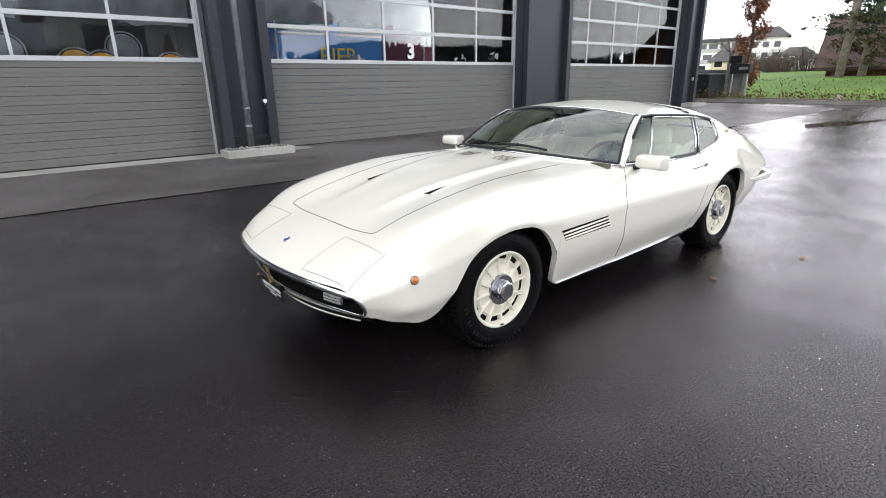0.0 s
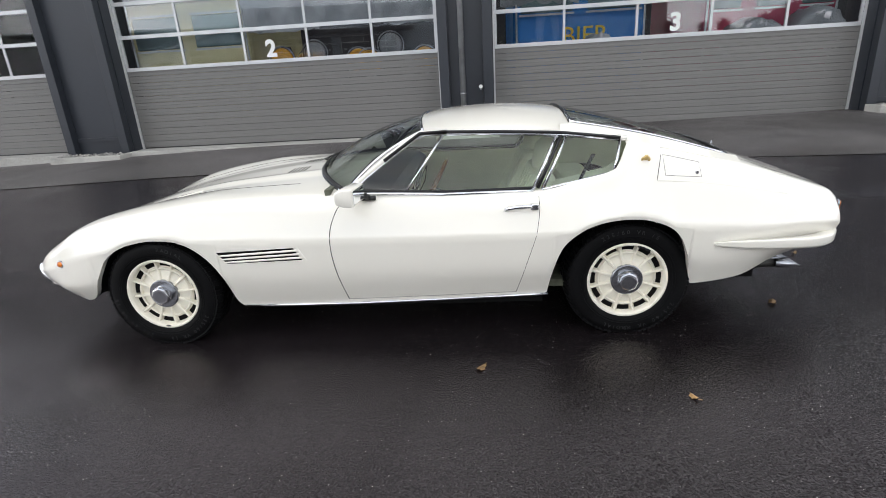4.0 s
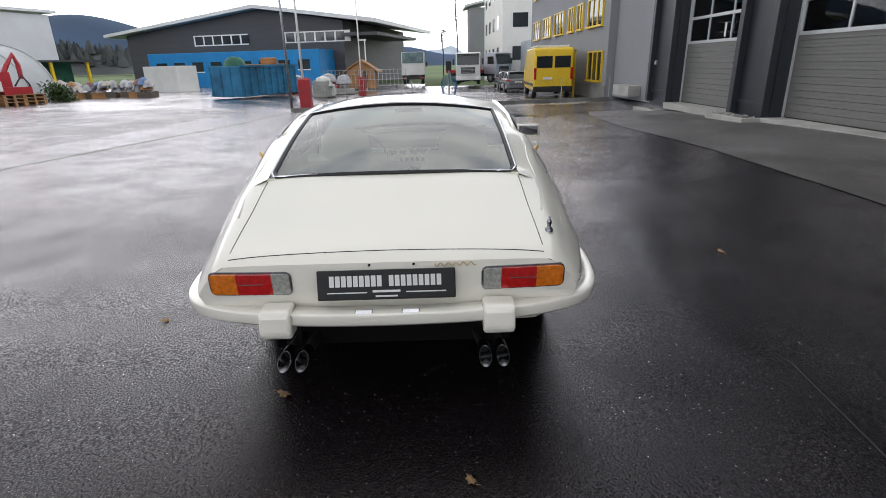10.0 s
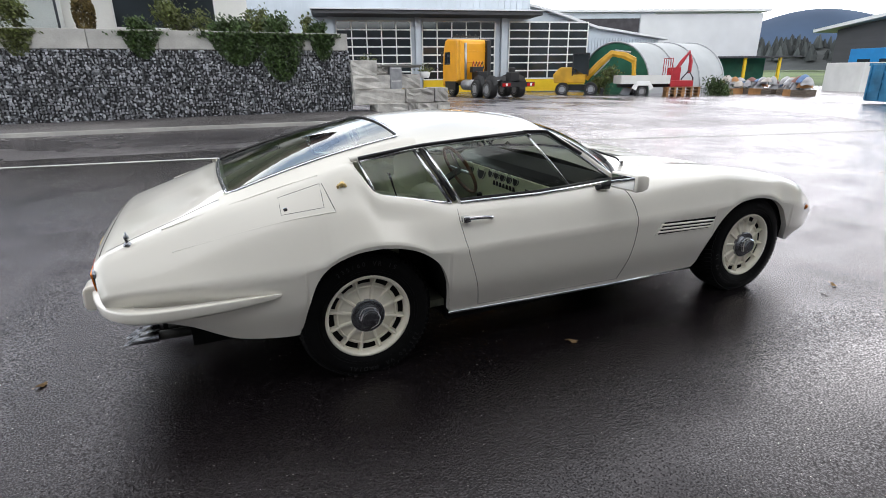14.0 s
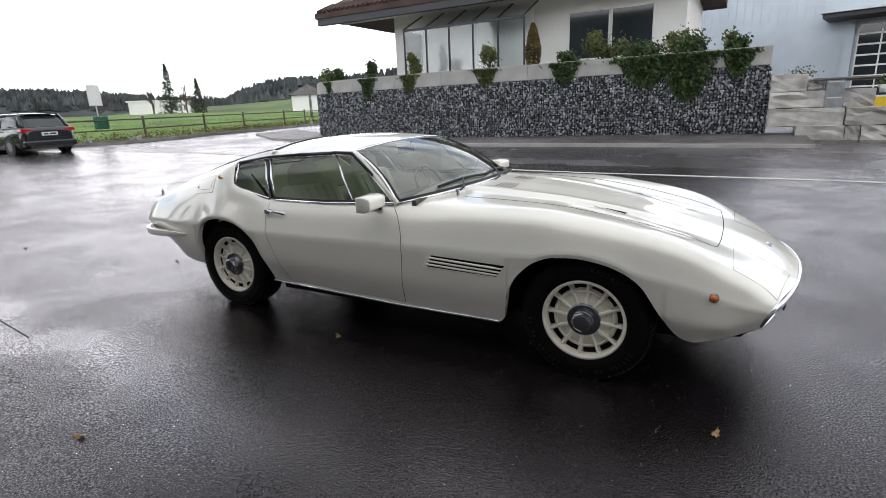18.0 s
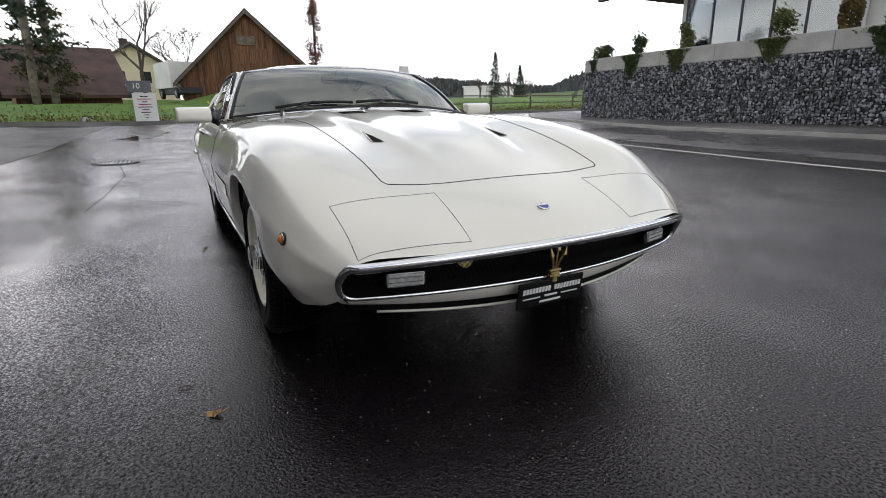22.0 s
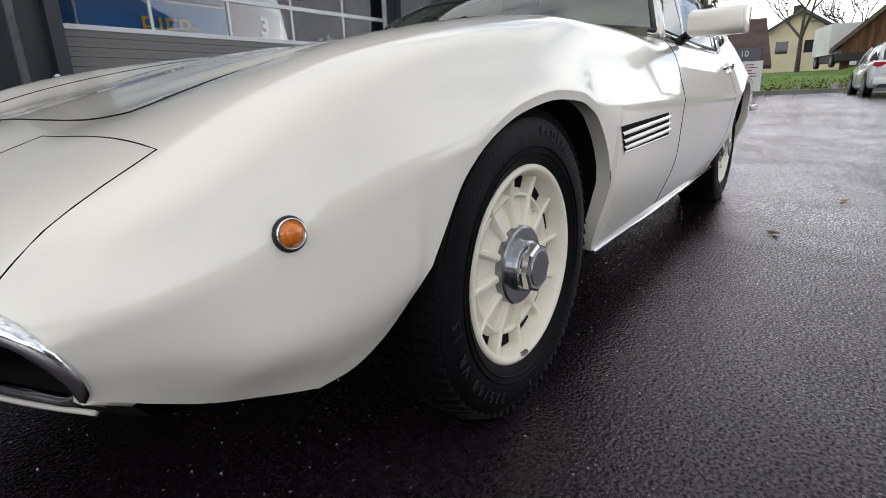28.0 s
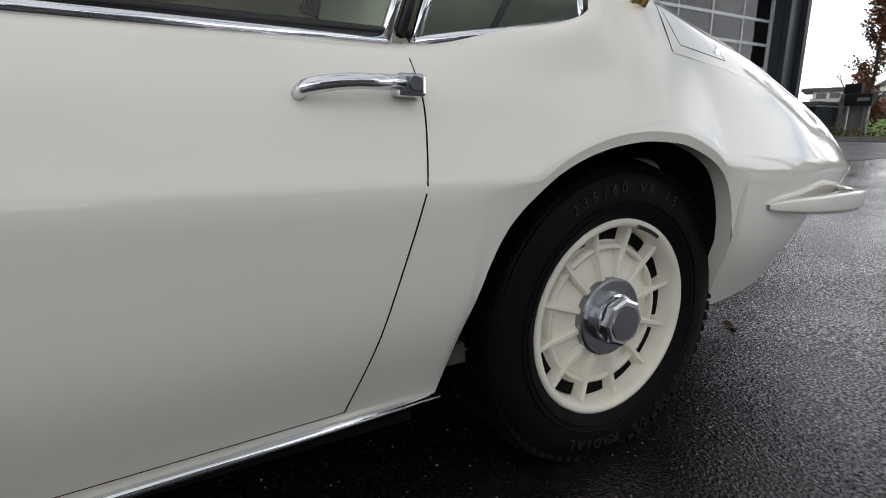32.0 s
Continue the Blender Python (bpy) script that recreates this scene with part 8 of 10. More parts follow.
def gap_top(pts, parent, r=0.0020, close=False):
    out = []
    for (x, y), (x2, y2) in zip(pts, pts[1:] + (pts[:1] if close else [])):
        n = max(2, int(math.hypot(x2 - x, y2 - y) / 0.03))
        for i in range(n):
            px, py = x + (x2 - x) * i / n, y + (y2 - y) * i / n
            out.append((px, py, surf_z(px, py) - 0.0006))
    if not close:
        out.append((*pts[-1], surf_z(*pts[-1]) - 0.0006))
    part("panel_gap", MB().tube(out, r, 5, close), M["gap"], parent)


def gap_side(pts, side, parent, r=0.0018, close=False):
    out = []
    for (x, z), (x2, z2) in zip(pts, pts[1:] + (pts[:1] if close else [])):
        n = max(2, int(math.hypot(x2 - x, z2 - z) / 0.03))
        for i in range(n):
            px, pz = x + (x2 - x) * i / n, z + (z2 - z) * i / n
            out.append((px, side * (surf_y(px, pz) - 0.0006), pz))
    if not close:
        x, z = pts[-1]
        out.append((x, side * (surf_y(x, z) - 0.0006), z))
    part("panel_gap", MB().tube(out, r, 5, close), M["gap"], parent)


def rounded(pts, n=5, k=0.35):
    """Softens the corners of an open line."""
    out = [pts[0]]
    for a, b, c in zip(pts, pts[1:], pts[2:]):
        a, b, c = Vector(a), Vector(b), Vector(c)
        p, q = b.lerp(a, k), b.lerp(c, k)
        out += [tuple((1 - t) ** 2 * p + 2 * t * (1 - t) * b + t * t * q) for t in np.linspace(0, 1, n)]
    return out + [pts[-1]]


hood_line = [(0.77, -0.525), (0.35, -0.505), (-0.525, -0.470), (-0.545, -0.456), (-0.560, -0.25), (-0.566, 0.0), (-0.560, 0.25), (-0.545, 0.456), (-0.525, 0.470), (0.35, 0.505), (0.77, 0.525)]
gap_top(hood_line, panel["hood"], 0.0024)
for side in (-1, 1):
    gap_top([(x, side * y) for x, y in LAMP], panel["headlamp_cover", side], 0.0014, True)
    gap_side(rounded([(1.095, 0.80), (1.045, 0.755), (1.008, 0.66), (1.003, 0.52), (1.048, 0.243)]), side, panel["door", side], 0.0022)
    gap_side([(1.045, 0.243), (1.5, 0.250), (1.955, 0.262)], side, panel["door", side], 0.0013)
    gap_side(rounded([(1.955, 0.262), (2.0, 0.43), (2.055, 0.60), (2.075, 0.72), (2.07, 0.80)]), side, panel["door", side], 0.0016)
    gap_top([(3.09, side * 0.553), (3.30, side * 0.563), (3.545, side * 0.578)], panel["trunk_lid"])
gap_top([(3.572, y) for y in np.linspace(-0.578, 0.578, 9)], panel["trunk_lid"])

# hood air slots
for side in (-1, 1):
    a, b, c = (-0.100, side * 0.286), (0.075, side * 0.314), (-0.085, side * 0.334)
    rows = [[(x, y) for x, y in (a, c)], [(a[0] * 0.5 + b[0] * 0.5, a[1] * 0.5 + b[1] * 0.5), (c[0] * 0.5 + b[0] * 0.5, c[1] * 0.5 + b[1] * 0.5)], [b, (b[0], b[1] + side * 0.002)]]
    part("hood_slot", MB().grid([[(x, y, surf_z(x, y) + 0.0022) for x, y in row] for row in rows]), M["gap"], panel["hood"], "dark triangular air slot")
    lip = [c, ((b[0] + c[0]) / 2, (b[1] + c[1]) / 2), b]
    part("slot_lip", MB().tube([(x, y, surf_z(x, y) + 0.001) for x, y in lip], 0.005, 6), M["paint"], panel["hood"], smooth=True)

# wheel wells, arch lips, underside
for a, cx in ((F_ARCH, FX), (R_ARCH, RX)):
    for side in (-1, 1):
        ss = np.linspace(a[0][0] + 0.0005, a[-1][0], 48)
        rows = [[], [], []]
        for s in ss:
            y, z = section(float(s))[-1]
            x = s + bow(s, y)
            rows[0].append((x, side * y, z))
            rows[1].append((x, side * (y - 0.035), z + 0.004))
            rows[2].append((x, side * 0.50, z + 0.03))
        part("arch_lip", MB().grid(rows[:2]), M["paint"], car, smooth=True)
        part("wheel_well", MB().grid(rows[1:]), M["gap"], car, "black wheel housing", smooth=True)
        part("well_side", MB().quad(*([(p[0], side * 0.50, p[2]) for p in rows[2]] + [(rows[2][-1][0], side * 0.5, 0.16), (rows[2][0][0], side * 0.5, 0.16)])), M["gap"], car)
for x0, x1, w, z0, z1 in ((-0.50, 3.30, 0.498, 0.19, 0.30), (0.46, 2.10, 0.66, 0.175, 0.255), (2.90, 3.25, 0.55, 0.32, 0.37)):
    part("underbody", MB().box(x0, x1, -w, w, z0, z1), M["gap"], car, "black underside")
for side in (-1, 1):
    part("sill_strip", MB().tube([(0.455, side * 0.792, 0.214), (1.10, side * 0.789, 0.214), (1.6, side * 0.788, 0.226), (2.12, side * 0.788, 0.244)], 0.008, 6, flat=1.1), M["chrome"], car, "bright sill strip", smooth=True)
    # black strip added where only shade lies below the bright trim
    part("sill", MB().box(0.47, 2.10, side * 0.70 - 0.02, side * 0.70 + 0.02, 0.17, 0.235), M["gap"], car, "black strip standing for the shade below the sill trim")

# ---- wheels
def car_wheel(x, side):
    cy = side * (0.722 if x < 1 else 0.688)
    o = lambda h: side * h
    hw = 0.105
    prof = [(0.200, -hw * 0.86), (0.225, -hw), (0.262, -hw * 1.03), (0.292, -hw * 0.97), (0.309, -hw * 0.84), (0.317, -hw * 0.6), (TYRE_R, 0), (0.317, hw * 0.6), (0.309, hw * 0.84), (0.292, hw * 0.97), (0.262, hw * 1.03), (0.225, hw), (0.200, hw * 0.86)]
    w = part("wheel", MB().spin(prof, (x, cy, HUB_Z), "y", 64), M["tyre"], car, "black tyre on a cream painted alloy wheel", smooth=True)
    tread = MB()
    for i in range(72):
        a = 2 * math.pi * i / 72
        m = Matrix.Translation((x, cy, HUB_Z)) @ Matrix.Rotation(a, 4, "Y")
        for yy in (-0.078, -0.028, 0.028, 0.078):
            tread.obox(m @ pose(0, yy, TYRE_R + (0.001 if abs(yy) < 0.05 else -0.005), 0 if abs(yy) < 0.05 else -yy * 260, 0, 14 if yy > 0 else -14), 0.019, 0.040, 0.010)
    tagged(part("tread", tread, M["tyre"], w), kind="stuff")
    for r, h in ((0.296, 0.098), (0.228, 0.1055), (0.24, 0.1072)):
        part("sidewall_ring", MB().tube([(x + r * math.cos(a), cy + o(h), HUB_Z + r * math.sin(a)) for a in np.linspace(0, 2 * math.pi, 60)[:-1]], 0.0022, 4, True), M["tyre"], w)
    # raised sidewall lettering
    for text, mid in (("235/60 VR 15", 90 if x > 1 else 215), ("RADIAL", 68 if x < 1 else 260), ("235/60 VR 15", 300)):
        n = len(text)
        for i, ch in enumerate(text):
            if ch == " ":
                continue
            deg = mid - (i - (n - 1) / 2) * 5.4
            a = radians(deg)
            face = 1 if side < 0 else -1
            px = x + face * 0.268 * math.cos(a)
            m = Matrix.Translation((px, cy + o(0.1085), HUB_Z + 0.268 * math.sin(a))) @ Matrix.Rotation(0 if side < 0 else math.pi, 4, "Z") @ Matrix.Rotation(-(a - math.pi / 2), 4, "Y") @ pose(0, 0, 0, 90, 0, 0)
            lettering(ch, 0.030, M["letter_rubber"], w, m, 0.0008, "raised_letter")
    # rim: lip, barrel and dished face
    rim = part("rim", MB().spin([(0.200, -0.07), (0.200, 0.062), (0.207, 0.088), (0.206, 0.097), (0.200, 0.100), (0.192, 0.097), (0.188, 0.086), (0.186, 0.050), (0.178, 0.044), (0.150, 0.052), (0.100, 0.066), (0.062, 0.076), (0.0, 0.076)], (0, 0, 0), "y", 64) if side > 0 else
               MB().spin([(r, -h) for r, h in [(0.200, -0.07), (0.200, 0.062), (0.207, 0.088), (0.206, 0.097), (0.200, 0.100), (0.192, 0.097), (0.188, 0.086), (0.186, 0.050), (0.178, 0.044), (0.150, 0.052), (0.100, 0.066), (0.062, 0.076), (0.0, 0.076)]], (0, 0, 0), "y", 64), M["wheel_cream"], w, "cream painted rim", smooth=True)
    rim.location = (x, cy, HUB_Z)
    part("rim_ring", MB().spin([(0.142, o(0.048)), (0.140, o(0.068)), (0.148, o(0.070)), (0.152, o(0.050))], (x, cy, HUB_Z), "y", 48), M["wheel_cream"], w, smooth=True)
    turn = 0.1 if x < 1 else 0.24
    for i in range(12):
        a = 2 * math.pi * i / 12 + turn
        ca, sa = math.cos(a), math.sin(a)
        tx, tz = -sa, ca
        mb = MB()
        pts = []
        for r, h, hw2 in ((0.060, 0.082, 0.0085), (0.100, 0.078, 0.0075), (0.145, 0.074, 0.0062), (0.188, 0.078, 0.0052)):
            pts.append([(x + r * ca + tx * k * hw2 * e, cy + o(hh), HUB_Z + r * sa + tz * k * hw2 * e) for k, hh, e in ((-1, h - 0.034, 1.7), (-1, h - 0.004, 1), (-0.5, h, 1), (0.5, h, 1), (1, h - 0.004, 1), (1, h - 0.034, 1.7))])
        part("spoke", mb.grid(pts).quad(*pts[-1]), M["wheel_cream"], w)
        b0, b1 = a + 0.085, a + 2 * math.pi / 12 - 0.085
        sl = []
        for bb in np.linspace(b0, b1, 6):
            sl.append([(x + r * math.cos(bb), cy + o(h), HUB_Z + r * math.sin(bb)) for r, h in ((0.158, 0.0535), (0.1835, 0.0545))])
        part("slot", MB().grid(sl), M["gap"], w, "dark cooling slot")
    part("hub_plate", MB().spin([(0.0, o(0.089)), (0.078, o(0.089)), (0.082, o(0.086)), (0.082, o(0.070))], (x, cy, HUB_Z), "y", 40), M["chrome_dk"], w, "brushed steel hub plate", smooth=False)
    nut = MB()
    nut.spin([(0.052, o(0.088)), (0.053, o(0.100)), (0.046, o(0.102)), (0.046, o(0.106)), (0.050, o(0.108))], (x, cy, HUB_Z), "y", 32)
    nut.spin([(0.050, o(0.108)), (0.0505, o(0.122)), (0.045, o(0.126)), (0.0, o(0.126))], (x, cy, HUB_Z), "y", 8)
    part("spinner_nut", nut, M["chrome"], w, "octagonal chrome centre nut")
    part("nut_cap", MB().spin([(0.0, o(0.128)), (0.036, o(0.128)), (0.037, o(0.126))], (x, cy, HUB_Z), "y", 32), M["chrome_dk"], w)
    if side < 0:
        part("balance_weight", MB().tube([(x + 0.192 * math.cos(a), cy + o(0.099), HUB_Z + 0.192 * math.sin(a)) for a in (np.linspace(1.0, 1.35, 6) if x > 1 else np.linspace(4.6, 4.72, 4))], 0.005, 5), M["chrome_dk"], w)


M["letter_rubber"] = mat("raised_rubber", (0.016, 0.016, 0.017), 0.6, vary=0.1)
for wx in (FX, RX):
    for side in (-1, 1):
        car_wheel(wx, side)

# ---- glasshouse
def top_z(x, y):
    """Roof height."""
    c = float(pchip([1.42, 1.50, 1.62, 1.86, 2.10, 2.27], [1.135, 1.152, 1.168, 1.178, 1.165, 1.142], x))
    e = float(pchip([1.42, 1.60, 2.18, 2.27], [1.102, 1.098, 1.070, 1.062], x))
    return c + (e - c) * (abs(y) / 0.615) ** 2.6


def edge_y(x):
    return float(pchip([1.42, 1.6, 2.2, 2.6], [0.590, 0.615, 0.618, 0.60], x))


rows = []
for x in np.linspace(1.0, 0, 13):
    row = []
    for u in np.linspace(-1, 1, 25):
        xx = 1.445 + (2.255 - 1.445) * (1 - x) + (0.055 * u * u) * x - 0.0 * u
        y = u * edge_y(xx)
        row.append((xx, y, top_z(xx, y)))
    rows.append(row)
part("roof", MB().grid(rows), M["paint"], car, smooth=True)
# drip rail and pillars
for side in (-1, 1):
    rail_pts = [(1.085, side * 0.758, 0.820), (1.28, side * 0.680, 0.965), (1.47, side * 0.612, 1.092), (1.62, side * 0.622, 1.092), (1.9, side * 0.626, 1.080), (2.2, side * 0.624, 1.060), (2.42, side * 0.612, 1.032), (2.53, side * 0.612, 1.015)]
    part("roof_rail", MB().tube(rounded(rail_pts, 4), 0.016, 8), M["paint"], car, smooth=True)
    part("drip_trim", MB().tube(rounded([(p[0] + 0.012, p[1] + side * 0.013, p[2] - 0.008) for p in rail_pts[:-1]], 4), 0.006, 6), M["chrome"], car, "bright drip moulding", smooth=True)
    # shoulder between rear glass and side window
    sh = []
    for t in np.linspace(0, 1, 9):
        x = 2.20 + 0.40 * t
        v = max(0.0, (x - 2.262) / 0.803)
        inner = (x, side * (0.532 + 0.02 * v), 1.101 - 0.204 * v + 0.018 * math.sin(math.pi * v))
        sec = section(float(x))
        k = smooth01(0.62, 1.0, t)
        oy, oz = 0.620 - 0.010 * t, 1.064 - 0.050 * t
        oy, oz = oy + (sec[N_TOP - 1][0] - oy) * k, oz + (sec[N_TOP - 1][1] - oz) * k
        outer = (x, side * oy, oz)
        mid = (x, side * ((0.588 + 0.006 * t) * (1 - k) + k * (abs(inner[1]) + oy) / 2), (inner[2] + oz) / 2 + 0.010 * (1 - k))
        sh.append([inner, mid, outer])
    part("rear_pillar", MB().grid(sh), M["paint"], car, smooth=True)

    # side windows with bright frames
    A0, A1 = (1.10, 0.760, 0.822), (1.485, 0.628, 1.082)
    V0, V1 = (1.395, 0.768, 0.806), (1.600, 0.634, 1.082)
    B0, B1 = (2.045, 0.766, 0.800), (2.175, 0.634, 1.052)
    C0, C1 = (2.092, 0.764, 0.802), (2.225, 0.630, 1.046)
    D0, D1 = (2.448, 0.727, 0.868), (2.495, 0.628, 1.010)
    flip3 = lambda p: (p[0], side * p[1], p[2])

    def curved(a0, a1, b1, b0, n=8):
        """A gently barrelled pane between four corners."""
        rws = []
        for t in np.linspace(0, 1, n):
            lo, hi = Vector(a0).lerp(Vector(b0), t), Vector(a1).lerp(Vector(b1), t)
            rws.append([tuple(lo.lerp(hi, v) + Vector((0, side * 0.012 * math.sin(math.pi * v), 0))) for v in np.linspace(0, 1, 6)])
        return MB().grid(rws)
    for nm, q in (("vent_window", (A0, A1, V1, V0)), ("door_window", (V0, V1, B1, B0)), ("quarter_window", (C0, C1, D1, D0))):
        if nm == "vent_window":
            q = (A0, (1.47, 0.633, 1.075), V1, V0)
        g = part(nm, curved(*[flip3(p) for p in q]), M["tint"], car, "green tinted side glass", smooth=True)
        g.visible_shadow = False
    bar = lambda a, b, r=0.009, mm="chrome": part("window_trim", MB().tube([flip3(a), tuple((Vector(flip3(a)) + Vector(flip3(b))) / 2 + Vector((0, side * 0.012, 0))), flip3(b)], r, 6), M[mm], car, smooth=True)
    lift = lambda p, d: (p[0], p[1] + d, p[2] - d * 0.6)
    bar(V0, V1, 0.007)
    bar(B0, B1, 0.010)
    bar((2.07, 0.765, 0.812), (2.198, 0.634, 1.052), 0.008, "black")
    bar(C0, C1, 0.009)
    bar(D0, D1, 0.008)
    part("window_trim", MB().tube([flip3(p) for p in (A0, (1.6, 0.774, 0.800), B0)], 0.011, 6), M["chrome"], car, smooth=True)
    part("window_seal", MB().tube([flip3((p[0], p[1] + 0.002, p[2] + 0.014)) for p in ((1.29, 0.694, 0.957), (1.48, 0.634, 1.080), (1.62, 0.636, 1.084), V1, (1.9, 0.640, 1.070), B1, C1, D1)], 0.009, 6), M["black"], car, "black seal over the side windows", smooth=True)
    part("window_seal", MB().tube([flip3((p[0], p[1] - 0.004, p[2] + 0.014)) for p in (A0, (1.6, 0.774, 0.800), B0)], 0.007, 6), M["black"], car, smooth=True)
    part("window_trim", MB().tube([flip3(p) for p in (C0, (2.26, 0.752, 0.832), D0)], 0.010, 6), M["chrome"], car, smooth=True)
    part("window_trim", MB().tube([flip3(p) for p in (A0, (1.29, 0.690, 0.955), (1.48, 0.630, 1.080), (1.62, 0.636, 1.084), V1, (1.9, 0.640, 1.070), B1, C1, D1)], 0.006, 6), M["chrome"], car, smooth=True)

# windscreen
def ws(u, v):
    b = Vector((0.80 + 0.285 * abs(u) ** 2.2, u * 0.755, 0.872 - 0.052 * u * u))
    t = Vector((1.435 + 0.055 * u * u, u * 0.592, 1.140 - 0.040 * abs(u) ** 2.4))
    return b.lerp(t, v) + Vector((-0.03, 0, 0.035)) * math.sin(math.pi * v) * (1 - 0.3 * u * u)


g = part("windscreen", MB().grid([[tuple(ws(u, v)) for u in np.linspace(-1, 1, 25)] for v in np.linspace(0, 1, 13)]), M["screen"], car, "clear curved windscreen", smooth=True)
g.visible_shadow = False
part("windscreen_trim", MB().tube([tuple(ws(u, 0)) for u in np.linspace(-1, 1, 25)], 0.010, 6).tube([tuple(ws(-1, v)) for v in np.linspace(0, 1, 10)], 0.011, 6).tube([tuple(ws(1, v)) for v in np.linspace(0, 1, 10)], 0.011, 6).tube([tuple(ws(u, 1)) for u in np.linspace(-1, 1, 25)], 0.008, 6), M["chrome"], car, "bright windscreen frame", smooth=True)
part("windscreen_seal", MB().tube([tuple(ws(u * 0.985, 0.02) + Vector((0, 0, 0.004))) for u in np.linspace(-1, 1, 25)], 0.012, 6).tube([tuple(ws(-0.985, v)) for v in np.linspace(0.02, 0.98, 10)], 0.010, 6).tube([tuple(ws(0.985, v)) for v in np.linspace(0.02, 0.98, 10)], 0.010, 6), M["black"], car, smooth=True)

# rear window
def rg(u, v):
    b = Vector((3.085 - 0.02 * u * u, u * 0.555, 0.908 - 0.012 * u * u))
    t = Vector((2.262, u * 0.535, 1.146 - 0.046 * u * u))
    return t.lerp(b, v) + Vector((0.0, 0, 0.018)) * math.sin(math.pi * v)


rows = []
for v in np.linspace(0, 1, 21):
    rows.append([tuple(rg(u, v)) for u in np.linspace(-1, 1, 21)])
g = part("rear_window", MB().grid(rows), M["rear_glass"], car, "large sloping green tinted rear glass", smooth=True)
g.visible_shadow = False
edge = [tuple(rg(u, 0)) for u in np.linspace(-0.97, 0.97, 17)] + [tuple(rg(0.995, v)) for v in np.linspace(0.02, 0.95, 15)] + [tuple(rg(u, 0.995)) for u in np.linspace(0.96, -0.96, 17)] + [tuple(rg(-0.995, v)) for v in np.linspace(0.95, 0.02, 15)]
part("rear_window_trim", MB().tube([Vector(p) + Vector((0, 0, 0.003)) for p in edge], 0.008, 6, True), M["chrome"], car, "bright rear window frame", smooth=True)
part("rear_window_seal", MB().tube([(p[0] * 1.0, p[1] * 0.978, p[2] + 0.002) for p in edge], 0.010, 5, True), M["black"], car)
# painted strip beside the rear window, over the flank edge
for side in (-1, 1):
    st = []
    for x in np.linspace(2.52, 3.10, 20):
        v = (x - 2.262) / (3.075 - 2.262)
        p = rg(side * 1.0, min(1, v))
        sec = section(float(x))
        st.append([(x, p.y, p.z + 0.001), (x, side * sec[N_TOP - 1][0], sec[N_TOP - 1][1])])
    part("window_surround", MB().grid(st), M["paint"], car, smooth=True)
part("deck_strip", MB().grid([[tuple(rg(u, 0.99) + Vector((0, 0, -0.004))) for u in np.linspace(-1, 1, 15)], [(3.11, 0.56 * u, surf_z(3.11, 0.56 * u)) for u in np.linspace(-1, 1, 15)]]), M["paint"], car, smooth=True)

# ---- nose
def nose(y, top):
    k = (y / 0.70) ** 2
    return Vector((-0.932 + 0.142 * k, y, 0.476 - 0.026 * k)) if top else Vector((-0.872 + 0.135 * k, y, 0.342 - 0.002 * k))


ys = np.linspace(-0.69, 0.69, 41)
frame_pts = [nose(y, True) for y in ys] + [nose(0.70, True) + Vector((0.012, 0.016, -0.035)), nose(0.70, False) + Vector((-0.004, 0.012, 0.025))] + [nose(y, False) for y in ys[::-1]] + [nose(-0.70, False) + Vector((-0.004, -0.012, 0.025)), nose(-0.70, True) + Vector((0.012, -0.016, -0.035))]
def swept(pts, rad, n=10, tall=1.0):
    """A closed bar whose thickness changes along its way."""
    rows, m = [], len(pts)
    for i, (p, r) in enumerate(zip(pts, [float(v) for v in rad])):
        d = (pts[(i + 1) % m] - pts[i - 1]).normalized()
        a = Vector((-0.95, 0, 0.3)).cross(d).normalized()
        b = d.cross(a)
        rows.append([tuple(p + r * (tall * math.cos(2 * math.pi * k / n) * a + math.sin(2 * math.pi * k / n) * b)) for k in range(n + 1)])
    return MB().grid(rows + rows[:1])


ts = np.linspace(-0.655, 0.655, 37)
loop, rad = [nose(y, True) + Vector((0, 0, -0.006)) for y in ts], [0.0135] * 37
for side in (1, -1):
    a, b = nose(side * 0.66, True), nose(side * 0.66, False)
    turn_ = [a.lerp(b, 0.5 - 0.5 * math.cos(math.pi * t)) + Vector((0.016, side * 0.046, 0)) * math.sin(math.pi * t) for t in np.linspace(0.12, 0.88, 9)]
    low = [nose(y, False) + Vector((-0.003, 0, 0)) for y in ts[::-1]]
    if side == 1:
        loop += turn_ + low
        rad += list(np.linspace(0.0125, 0.007, 9)) + [0.006] * 37
    else:
        loop += turn_[::-1]
        rad += list(np.linspace(0.007, 0.0125, 9))
part("grille_frame", swept(loop, rad, 10, 1.15), M["chrome"], car, "chrome grille surround, broad above and thin below", smooth=True)
part("nose_strip", MB().grid([[tuple(nose(y, True) + Vector((dx, 0, dz))) for y in np.linspace(-0.67, 0.67, 41)] for dx, dz in ((0.034, 0.013), (0.016, 0.009), (0.004, 0.002))]), M["chrome_dk"], car, "grey strip between hood and chrome", smooth=True)
for y, r in ((0.305, 0.026),):
    c = nose(y, True).lerp(nose(y, False), 0.5) + Vector((0.082, 0, 0.012))
    part("horn", MB().spin([(0.0, 0.01), (r * 0.5, 0.006), (r, -0.006), (r * 0.9, 0.012), (r * 0.3, 0.05)], tuple(c), "x", 16), M["gold"], car, "gilt horn trumpet behind the mesh", smooth=True)
